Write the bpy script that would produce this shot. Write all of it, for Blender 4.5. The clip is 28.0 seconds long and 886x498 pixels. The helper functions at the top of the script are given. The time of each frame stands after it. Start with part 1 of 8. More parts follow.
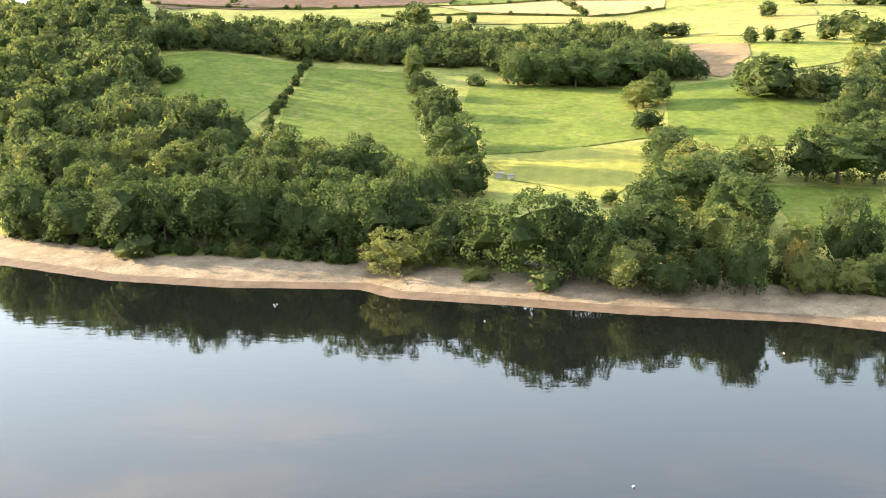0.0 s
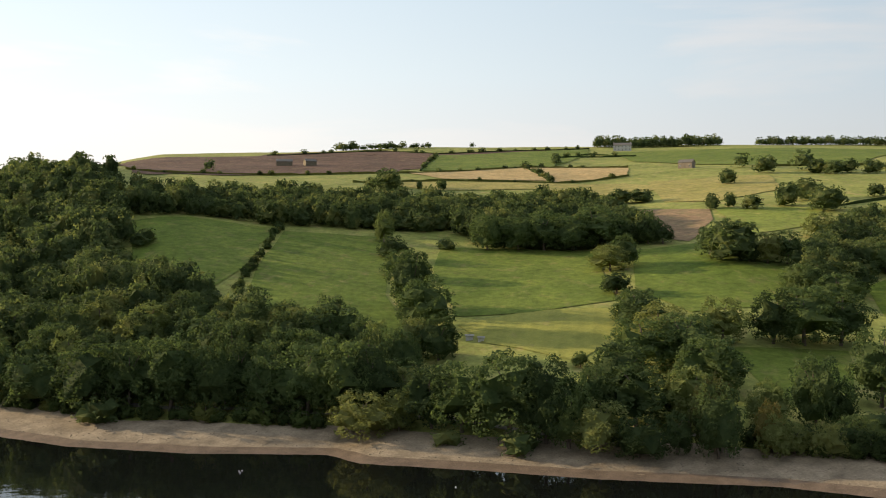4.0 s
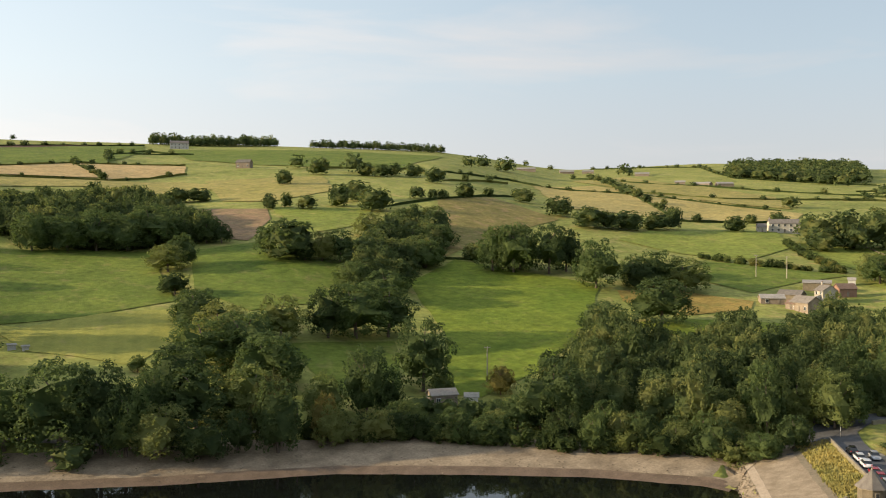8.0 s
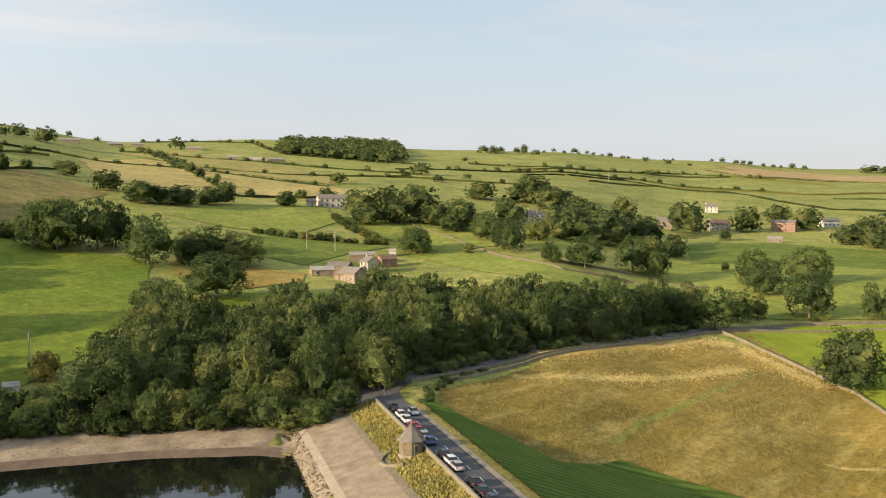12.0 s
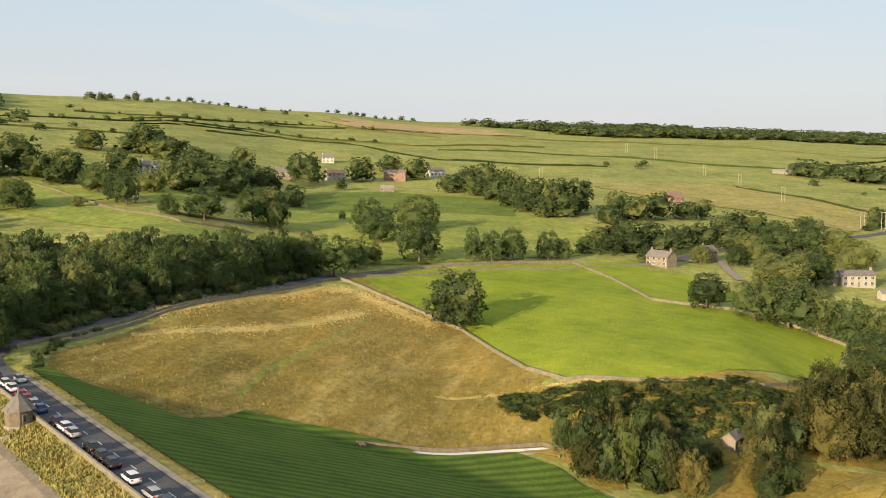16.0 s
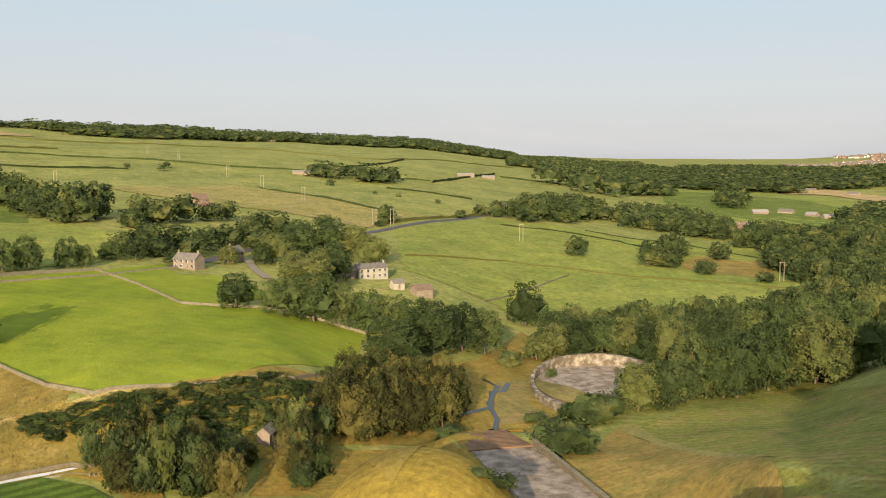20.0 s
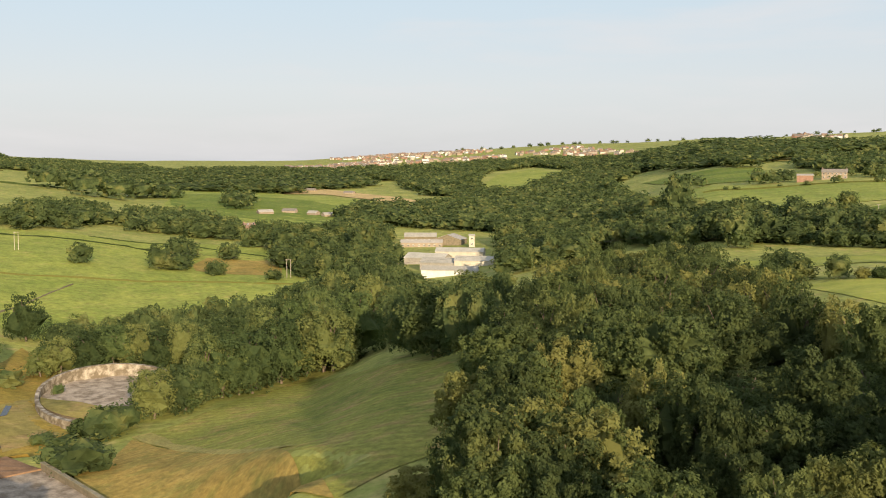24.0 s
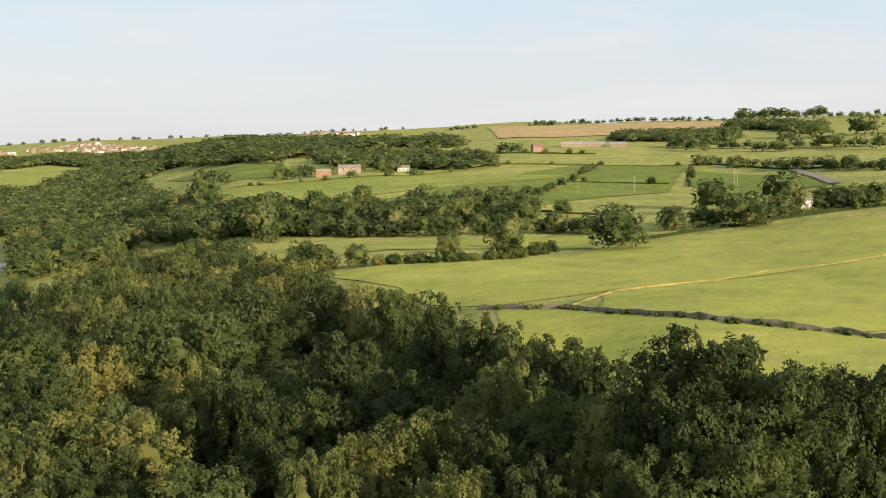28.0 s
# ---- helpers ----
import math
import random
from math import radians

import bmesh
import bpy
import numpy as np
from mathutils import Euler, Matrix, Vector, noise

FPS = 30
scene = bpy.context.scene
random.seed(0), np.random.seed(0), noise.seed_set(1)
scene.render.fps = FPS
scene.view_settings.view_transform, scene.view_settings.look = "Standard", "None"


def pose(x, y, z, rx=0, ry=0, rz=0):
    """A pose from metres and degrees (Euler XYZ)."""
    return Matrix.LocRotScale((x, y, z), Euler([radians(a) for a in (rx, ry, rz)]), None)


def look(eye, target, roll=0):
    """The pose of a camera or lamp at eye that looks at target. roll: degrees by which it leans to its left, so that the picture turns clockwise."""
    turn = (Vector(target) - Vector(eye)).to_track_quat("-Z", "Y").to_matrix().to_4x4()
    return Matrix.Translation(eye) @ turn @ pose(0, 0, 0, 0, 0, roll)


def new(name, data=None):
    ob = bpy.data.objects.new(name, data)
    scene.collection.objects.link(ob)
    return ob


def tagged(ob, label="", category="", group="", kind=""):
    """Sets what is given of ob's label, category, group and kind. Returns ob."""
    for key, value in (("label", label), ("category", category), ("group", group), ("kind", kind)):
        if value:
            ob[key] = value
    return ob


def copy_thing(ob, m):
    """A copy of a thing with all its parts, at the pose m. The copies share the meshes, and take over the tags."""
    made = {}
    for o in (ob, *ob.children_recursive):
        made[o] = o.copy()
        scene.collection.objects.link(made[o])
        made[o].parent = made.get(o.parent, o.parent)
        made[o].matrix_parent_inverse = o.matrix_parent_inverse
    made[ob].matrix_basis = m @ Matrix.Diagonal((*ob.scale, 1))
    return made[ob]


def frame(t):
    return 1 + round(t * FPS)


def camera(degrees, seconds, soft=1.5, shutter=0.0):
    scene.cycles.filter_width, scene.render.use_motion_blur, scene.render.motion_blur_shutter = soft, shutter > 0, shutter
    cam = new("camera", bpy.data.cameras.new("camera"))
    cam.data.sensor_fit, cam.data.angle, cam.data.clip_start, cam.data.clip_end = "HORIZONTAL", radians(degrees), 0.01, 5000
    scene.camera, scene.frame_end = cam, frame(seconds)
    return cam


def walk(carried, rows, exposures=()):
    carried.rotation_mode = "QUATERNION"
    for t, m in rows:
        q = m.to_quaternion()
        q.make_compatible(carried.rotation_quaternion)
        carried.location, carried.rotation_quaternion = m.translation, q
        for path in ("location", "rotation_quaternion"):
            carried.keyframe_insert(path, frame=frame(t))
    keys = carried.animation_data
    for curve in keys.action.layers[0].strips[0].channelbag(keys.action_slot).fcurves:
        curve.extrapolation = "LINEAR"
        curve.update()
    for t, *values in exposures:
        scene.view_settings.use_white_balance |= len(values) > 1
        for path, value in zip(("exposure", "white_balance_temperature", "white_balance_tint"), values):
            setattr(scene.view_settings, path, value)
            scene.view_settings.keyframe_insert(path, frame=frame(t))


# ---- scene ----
cam = camera(48.0, 28.0, soft=1.05)
PATH = [
    (0.0, 0, 0, 52.0, 79.55, -0.00, -0.00),
    (0.5, 0, 0, 52.0, 80.73, -0.00, -0.01),
    (1.0, 0, 0, 52.0, 82.98, -0.10, -0.00),
    (1.5, 0, 0, 52.0, 85.11, -0.10, 0.01),
    (2.0, 0, 0, 52.0, 87.43, -0.10, 0.00),
    (2.5, 0, 0, 52.0, 88.88, -0.08, 0.04),
    (4.5, 0, 0, 52.0, 88.88, -0.11, -2.93),
    (5.0, 0, 0, 52.0, 88.88, -0.10, -4.54),
    (5.5, 0, 0, 52.0, 88.85, -0.16, -7.05),
    (6.0, 0, 0, 52.0, 88.87, -0.14, -10.30),
    (6.5, 0, 0, 52.0, 88.88, -0.12, -14.08),
    (7.0, 0, 0, 52.0, 88.89, -0.14, -18.28),
    (7.5, 0, 0, 52.0, 88.90, -0.16, -22.48),
    (8.0, 0, 0, 52.0, 88.89, -0.06, -26.72),
    (8.5, 0, 0, 52.0, 88.90, -0.06, -30.44),
    (9.0, 0, 0, 52.0, 88.88, -0.05, -33.61),
    (9.5, 0, 0, 52.0, 88.90, -0.04, -36.93),
    (10.0, 0, 0, 52.0, 88.91, -0.00, -40.09),
    (10.5, 0, 0, 52.0, 88.91, -0.02, -43.17),
    (11.0, 0, 0, 52.0, 88.91, -0.02, -46.26),
    (11.5, 0, 0, 52.0, 88.26, 0.00, -49.22),
    (12.0, 0, 0, 52.0, 87.46, -0.02, -51.99),
    (12.5, 0, 0, 52.0, 86.71, 0.06, -54.93),
    (14.5, 0, 0, 52.0, 84.79, -0.01, -64.85),
    (15.0, 0, 0, 52.0, 84.60, -0.00, -67.39),
    (15.5, 0, 0, 52.0, 84.63, -0.09, -70.22),
    (16.0, 0, 0, 52.0, 84.64, -0.08, -73.64),
    (16.5, 0, 0, 52.0, 84.68, -0.03, -76.99),
    (17.0, 0, 0, 52.0, 84.71, -0.06, -80.55),
    (17.5, 0, 0, 52.0, 84.74, -0.04, -83.85),
    (18.0, 0, 0, 52.0, 84.73, 0.01, -87.08),
    (18.5, 0, 0, 52.0, 84.74, 0.00, -90.34),
    (19.0, 0, 0, 52.0, 84.73, 0.02, -93.61),
    (19.5, 0, 0, 52.0, 84.73, -0.02, -96.98),
    (20.0, 0, 0, 52.0, 84.76, -0.03, -100.49),
    (20.5, 0, 0, 52.0, 84.78, 0.01, -104.11),
    (21.0, 0, 0, 52.0, 84.80, -0.01, -107.56),
    (21.5, 0, 0, 52.0, 84.82, -0.01, -110.91),
    (23.5, 0, 0, 52.0, 84.86, 0.07, -124.73),
    (24.0, 0, 0, 52.0, 84.86, 0.05, -128.29),
    (24.5, 0, 0, 52.0, 84.85, 0.14, -132.56),
    (25.0, 0, 0, 52.0, 84.84, 0.10, -136.24),
    (25.5, 0, 0, 52.0, 84.82, 0.20, -139.89),
    (26.0, 0, 0, 52.0, 84.78, 0.23, -143.71),
    (26.5, 0, 0, 52.0, 84.73, 0.16, -147.90),
    (27.0, 0, 0, 52.0, 84.69, 0.17, -151.74),
    (27.5, 0, 0, 52.0, 84.62, 0.28, -154.71),
    (28.0, 0, 0, 52.0, 84.60, 0.26, -155.07),
]
EXPOSURES = [(0.0, 2.34), (1.1, 2.16), (2.5, 0.64), (5.0, 0.59), (8.0, 0.71), (11.0, 0.82), (15.0, 0.84), (20.0, 0.74), (28.0, 0.96)]
walk(cam, [(row[0], pose(*row[1:])) for row in PATH], EXPOSURES)

# ---------------------------------------------------------------- sky and sun
SUN_BEARING, SUN_ELEVATION = 290.0, 15.0       # degrees clockwise from +y; degrees over the horizon


def build_sky():
    w = bpy.data.worlds.new("sky")
    scene.world = w
    w.use_nodes = True
    nt = w.node_tree
    nt.nodes.clear()
    out = nt.nodes.new("ShaderNodeOutputWorld")
    bg = nt.nodes.new("ShaderNodeBackground")
    sky = nt.nodes.new("ShaderNodeTexSky")
    sky.sky_type = "NISHITA"
    sky.sun_disc = False
    sky.sun_elevation = radians(SUN_ELEVATION)
    sky.sun_rotation = radians(SUN_BEARING)
    sky.altitude = 200
    sky.air_density, sky.dust_density, sky.ozone_density = 1.0, 1.0, 1.0
    # thin high cloud and haze: streaks that whiten the blue
    co = nt.nodes.new("ShaderNodeTexCoord")
    mp = nt.nodes.new("ShaderNodeMapping")
    mp.inputs["Scale"].default_value = (1.3, 1.3, 8.0)
    n1 = nt.nodes.new("ShaderNodeTexNoise")
    n1.inputs["Scale"].default_value = 2.1
    n1.inputs["Detail"].default_value = 6.0
    n1.inputs["Roughness"].default_value = 0.55
    n1.inputs["Distortion"].default_value = 0.3
    ramp = nt.nodes.new("ShaderNodeValToRGB")
    ramp.color_ramp.elements[0].position, ramp.color_ramp.elements[0].color = 0.50, (0, 0, 0, 1)
    ramp.color_ramp.elements[1].position, ramp.color_ramp.elements[1].color = 0.74, (1, 1, 1, 1)
    # haze: pale grey at the horizon, bluer higher up
    xyz = nt.nodes.new("ShaderNodeSeparateXYZ")
    nt.links.new(co.outputs["Generated"], xyz.inputs["Vector"])
    haze = nt.nodes.new("ShaderNodeValToRGB")
    stops = ((0.0, (0.760, 0.765, 0.810)), (0.07, (0.815, 0.840, 0.880)), (0.15, (0.735, 0.850, 0.940)), (0.24, (0.64, 0.785, 0.915)), (0.5, (0.58, 0.70, 0.88)))
    while len(haze.color_ramp.elements) < len(stops):
        haze.color_ramp.elements.new(0.5)
    for el, (p, c) in zip(haze.color_ramp.elements, stops):
        el.position, el.color = p, (*c, 1)
    nt.links.new(xyz.outputs["Z"], haze.inputs["Fac"])
    dense = nt.nodes.new("ShaderNodeVectorMath")
    dense.operation = "SCALE"
    dense.inputs["Scale"].default_value = 3.58
    nt.links.new(haze.outputs["Color"], dense.inputs[0])
    veil = nt.nodes.new("ShaderNodeMix")
    veil.data_type = "RGBA"
    veil.inputs["Factor"].default_value = 0.92
    nt.links.new(dense.outputs["Vector"], veil.inputs["B"])
    streak = nt.nodes.new("ShaderNodeMath")
    streak.operation = "MULTIPLY"
    streak.inputs[1].default_value = 0.75
    mix = nt.nodes.new("ShaderNodeMix")
    mix.data_type = "RGBA"
    mix.inputs["B"].default_value = (3.45, 3.36, 3.36, 1)
    nt.links.new(co.outputs["Generated"], mp.inputs["Vector"])
    nt.links.new(mp.outputs["Vector"], n1.inputs["Vector"])
    nt.links.new(n1.outputs["Fac"], ramp.inputs["Fac"])
    nt.links.new(ramp.outputs["Color"], streak.inputs[0])
    nt.links.new(sky.outputs["Color"], veil.inputs["A"])
    nt.links.new(veil.outputs["Result"], mix.inputs["A"])
    nt.links.new(streak.outputs["Value"], mix.inputs["Factor"])
    # haze brightens the half of the sky that holds the sun
    aim = nt.nodes.new("ShaderNodeVectorMath")
    aim.operation = "DOT_PRODUCT"
    aim.inputs[1].default_value = (math.sin(radians(SUN_BEARING)), math.cos(radians(SUN_BEARING)), 0.25)
    glow = nt.nodes.new("ShaderNodeMapRange")
    glow.interpolation_type = "SMOOTHSTEP"
    glow.inputs["From Min"].default_value, glow.inputs["From Max"].default_value = -0.45, 0.95
    tint = nt.nodes.new("ShaderNodeMix")
    tint.data_type = "RGBA"
    tint.inputs["A"].default_value, tint.inputs["B"].default_value = (0.86, 0.86, 0.86, 1), (1.62, 1.50, 1.38, 1)
    lit = nt.nodes.new("ShaderNodeVectorMath")
    lit.operation = "MULTIPLY"
    nt.links.new(co.outputs["Generated"], aim.inputs[0])
    nt.links.new(aim.outputs["Value"], glow.inputs["Value"])
    nt.links.new(mix.outputs["Result"], lit.inputs[0])
    nt.links.new(glow.outputs["Result"], tint.inputs["Factor"])
    nt.links.new(tint.outputs["Result"], lit.inputs[1])
    nt.links.new(lit.outputs["Vector"], bg.inputs["Color"])
    bg.inputs["Strength"].default_value = 0.15
    nt.links.new(bg.outputs["Background"], out.inputs["Surface"])


build_sky()
sun = new("sun", bpy.data.lights.new("sun", "SUN"))
sun.data.energy, sun.data.angle, sun.data.color = 5.0, radians(0.6), (1.0, 0.80, 0.53)
_a, _e = radians(SUN_BEARING), radians(SUN_ELEVATION)
sun.matrix_basis = look((math.sin(_a) * math.cos(_e) * 900, math.cos(_a) * math.cos(_e) * 900, 900 * math.sin(_e)), (0, 0, 0))


# ---------------------------------------------------------------- lie of the land
EYE_Z = 52.0                       # the camera's height over the water
DAM_A = (168.0, 150.0)             # north end of the dam's crest wall
DAM_DIR = (-0.6, -0.8)             # along the crest, southwards
DAM_N = (0.8, -0.6)                # down the valley
DAM_LEN = 268.0
LAKE = [(-118, 261), (-82, 241), (-52, 233), (-19, 231), (-11, 222), (15, 215), (40, 207), (75, 200), (102, 186),
        (123, 173), (139, 157), (142, 148), (131, 134), (112, 109), (70, 53), (0, -40), (-25, -75), (-120, -90),
        (-260, -70), (-420, 20), (-560, 120), (-640, 230), (-590, 330), (-420, 380), (-260, 335), (-180, 300)]


def bearing(deg, *pairs):
    return deg, pairs


# ground heights along bearings from the hovering point: (distance, height)
PROFILES = [
    bearing(-40, (0, -3), (330, 0), (360, 5), (520, 40), (800, 70), (1500, 95), (4000, 70)),
    bearing(-24, (0, -3), (286, 0), (308, 4), (400, 25), (520, 54), (650, 78), (900, 90), (1300, 98), (3000, 70)),
    bearing(-19, (0, -3), (255, 0), (286, 4), (400, 32), (500, 60), (620, 92), (800, 102), (1300, 118), (3000, 80)),
    bearing(-14, (0, -3), (240, 0), (268, 4), (370, 31), (470, 56), (800, 98), (1200, 140), (1500, 148), (3500, 120)),
    bearing(-8, (0, -3), (233, 0), (256, 4), (340, 25), (470, 52), (760, 92), (1250, 148), (1600, 155), (4000, 120)),
    bearing(0, (0, -3), (219, 0), (243, 4), (300, 15), (470, 48), (680, 79), (1300, 162), (1600, 164), (4000, 130)),
    bearing(10, (0, -3), (212, 0), (223, 3), (285, 13), (330, 24), (440, 42), (650, 73), (1300, 163), (1600, 166), (4000, 130)),
    bearing(18, (0, -3), (214, 0), (223, 3), (255, 7), (300, 19), (340, 25), (430, 44), (560, 65), (1300, 164), (1600, 166), (4000, 130)),
    bearing(26, (0, -3), (214, 0), (226, 3), (265, 8), (440, 38), (600, 72), (1350, 162), (1700, 164), (4000, 130)),
    bearing(34, (0, -3), (211, 0), (226, 3), (300, 14), (430, 34), (600, 61), (1400, 137), (1900, 142), (4000, 110)),
    bearing(42, (0, -3), (209, 0), (226, 4), (350, 19), (420, 27), (600, 52), (850, 79), (1400, 143), (1900, 148), (4000, 120)),
    bearing(50, (0, -3), (180, 4), (225, 7), (300, 13), (420, 23), (650, 52), (1000, 90), (1500, 138), (2000, 142), (4000, 120)),
    bearing(58, (0, -3), (200, -1), (245, 5), (275, 10), (400, 26), (650, 43), (900, 71), (1500, 134), (2000, 139), (4000, 120)),
    bearing(66, (0, -6), (200, -8), (260, 2), (338, 10), (430, 14), (680, 31), (1000, 61), (1700, 126), (2300, 132), (4000, 110)),
    bearing(74, (0, -8), (200, -12), (222, -10), (250, -6), (300, 0), (375, 8), (480, 18), (700, 30), (1200, 70), (1900, 118), (2500, 122), (4000, 110)),
    bearing(82, (0, -10), (205, -14), (219, -9), (228, -1), (430, 8), (560, 20), (850, 37), (1300, 67), (2100, 118), (2700, 122), (4000, 110)),
    bearing(90, (0, -11), (200, -16), (222, -15), (236, -1), (370, 2), (480, 8), (750, 22), (1200, 52), (2200, 102), (3000, 108), (4500, 95)),
    bearing(98, (0, -11), (215, -16), (250, -16), (300, -12), (420, -1), (650, 8), (1000, 29), (1800, 68), (2600, 96), (4500, 80)),
    bearing(106, (0, -8), (205, -13), (225, -18), (350, -18), (420, -17), (500, -10), (720, 3), (1100, 14), (1700, 33), (3000, 58), (4900, 58)),
    bearing(112, (0, -2), (170, -9), (200, -10), (250, -16), (330, -18), (430, -17), (650, -10), (900, 0), (2000, 16), (3500, 38), (4900, 46)),
    bearing(120, (0, 2), (60, 6), (150, 6), (230, -8), (300, -18), (380, -20), (520, -16), (1000, -4), (2200, 24), (4000, 46)),
    bearing(126, (0, 4), (60, 8), (150, 8), (270, -3), (380, -14), (650, -12), (1100, -4), (2200, 30), (3500, 70), (4900, 80)),
    bearing(136, (0, 5), (60, 8), (100, 9), (240, 12), (350, 9), (500, 0), (700, -6), (1000, -4), (1400, 12), (2200, 48), (3500, 108), (4900, 115)),
    bearing(144, (0, 6), (60, 9), (150, 12), (260, 12), (420, 12), (520, 14), (600, 19), (900, 28), (1600, 65), (3000, 114), (4900, 115)),
    bearing(152, (0, 6), (60, 9), (170, 13), (260, 18), (340, 19), (420, 14), (560, 21), (900, 38), (1600, 69), (2600, 120), (4900, 120)),
    bearing(160, (0, 7), (60, 10), (150, 15), (190, 20), (330, 19), (400, 15), (520, 22), (850, 39), (1500, 79), (2600, 137), (4900, 130)),
    bearing(170, (0, 8), (60, 14), (110, 20), (180, 23), (290, 20), (420, 22), (650, 27), (900, 43), (2000, 118), (3000, 130)),
    bearing(180, (0, 8), (60, 18), (110, 23), (260, 22), (420, 28), (750, 40), (2000, 128), (3000, 135)),
    bearing(205, (0, 6), (60, 14), (150, 26), (400, 40), (1000, 70), (3000, 120)),
    bearing(240, (0, -2), (90, 3), (200, 14), (500, 40), (1200, 70), (3000, 90)),
    bearing(285, (0, -3), (500, -2), (700, 8), (1200, 50), (3000, 90)),
    bearing(320, (0, -3), (330, 0), (360, 5), (520, 40), (800, 70), (1500, 95), (4000, 70)),
]
_LD = np.linspace(np.log(3.0), np.log(5200.0), 420)
_BE = np.array([p[0] for p in PROFILES], float)


def _profile(pairs):
    d = np.array([p[0] for p in pairs], float)
    z = np.array([p[1] for p in pairs], float)
    v = np.interp(np.exp(_LD), d, z)
    k = np.exp(-0.5 * (np.arange(-9, 10) / 3.2) ** 2)
    k /= k.sum()
    return np.convolve(np.concatenate([np.full(9, v[0]), v, np.full(9, v[-1])]), k, "valid")


_ZT = np.array([_profile(p[1]) for p in PROFILES])


def lake_distance(x, y):
    """Signed distance to the water's edge, negative on the water."""
    x, y = np.asarray(x, float), np.asarray(y, float)
    best = np.full(x.shape, 1e9)
    inside = np.zeros(x.shape, bool)
    n = len(LAKE)
    for i in range(n):
        (ax, ay), (bx, by) = LAKE[i], LAKE[(i + 1) % n]
        ex, ey = bx - ax, by - ay
        f = np.clip(((x - ax) * ex + (y - ay) * ey) / (ex * ex + ey * ey), 0, 1)
        best = np.minimum(best, np.hypot(x - ax - f * ex, y - ay - f * ey))
        if ay != by:
            inside ^= ((ay > y) != (by > y)) & (x < (bx - ax) * (y - ay) / (by - ay) + ax)
    return np.where(inside, -best, best)


def ease(v, a, b):
    f = np.clip((v - a) / (b - a), 0, 1)
    return f * f * (3 - 2 * f)


def dam_coords(x, y):
    """Along the crest from its north end, and out from the crest wall towards the valley."""
    dx, dy = x - DAM_A[0], y - DAM_A[1]
    return dx * DAM_DIR[0] + dy * DAM_DIR[1], dx * DAM_N[0] + dy * DAM_N[1]


def dam_point(s, n, z=0.0):
    return (DAM_A[0] + s * DAM_DIR[0] + n * DAM_N[0], DAM_A[1] + s * DAM_DIR[1] + n * DAM_N[1], z)


def height(x, y):
    """The height of the ground, in metres over the water."""
    x, y = np.asarray(x, float), np.asarray(y, float)
    dist = np.maximum(np.hypot(x, y), 3.0)
    be = np.degrees(np.arctan2(x, y))
    be = np.where(be < -40, be + 360, be)
    i = np.clip(np.searchsorted(_BE, be, "right") - 1, 0, len(_BE) - 2)
    f = np.clip((be - _BE[i]) / (_BE[i + 1] - _BE[i]), 0, 1)
    f = f * f * (3 - 2 * f) * 0.5 + f * 0.5
    u = (np.log(dist) - _LD[0]) / (_LD[1] - _LD[0])
    j = np.clip(u.astype(int), 0, len(_LD) - 2)
    g = np.clip(u - j, 0, 1)
    z = (_ZT[i, j] * (1 - f) + _ZT[i + 1, j] * f) * (1 - g) + (_ZT[i, j + 1] * (1 - f) + _ZT[i + 1, j + 1] * f) * g
    roll = np.sin(x / 41 + 1.3 * np.sin(y / 57)) * np.sin(y / 37 + 0.9 * np.sin(x / 63))
    z = z + roll * 0.9 * ease(dist, 260, 600) + 2.2 * ease(dist, 700, 1500) * np.sin(x / 163 + 2) * np.sin(y / 141)
    # shore and bed of the reservoir
    sd = lake_distance(x, y)
    shore = np.where(sd > 0, 0.17 * sd, np.maximum(0.2 * sd, -4.0))
    z = np.where(sd < 0, shore, np.where(sd < 40, np.minimum(np.maximum(z, 0.12 * sd), shore) * (1 - ease(sd, 14, 40)) + z * ease(sd, 14, 40), z))
    # the dam: sloped stone face, crest and grassed outer face
    s, n = dam_coords(x, y)
    face = np.interp(n, [-24, -20.7, -19, -7.2, -1.0, 0, 9.0, 80], [-2, 0, 2.0, 5.0, 6.6, 7.0, 7.0, -14.0])
    on = ease(s, -14, 0) * (1 - ease(s, DAM_LEN - 10, DAM_LEN + 25))
    z = np.where((n > -22) & (n < 80), np.where(n < 9, z * (1 - on) + face * on, np.maximum(z, face * on + z * (1 - on))), z)
    # round grassed knoll by the spillway
    r = np.hypot((x - 153) / 24.5, (y + 25) / 20.0)
    z = np.maximum(z, np.where(r < 1.25, -11 + 15.8 * (1 - np.minimum(r, 1.25) ** 2.4), -99))
    # spillway bed
    sx, sy = x - 160.1, y + 56.1
    along, across = sx * 0.9975 + sy * 0.070, -sx * 0.070 + sy * 0.9975
    bed = ease(along, -40, -34) * (1 - ease(along, 67, 72)) * (1 - np.where(across < 0, ease(-across, 7.6, 26.0), ease(across, 7.4, 13.0)))
    z = z * (1 - bed) + bed * -13.0
    return z


def height_at(x, y):
    return float(height(np.array([x]), np.array([y]))[0])


# ---------------------------------------------------------------- materials
def material(name, rough=0.9, metal=0.0, spec=0.3):
    m = bpy.data.materials.new(name)
    m.use_nodes = True
    b = m.node_tree.nodes["Principled BSDF"]
    b.inputs["Roughness"].default_value, b.inputs["Metallic"].default_value = rough, metal
    b.inputs["Specular IOR Level"].default_value = spec
    return m, m.node_tree, b


def rgba(c):
    return (c[0], c[1], c[2], 1.0)


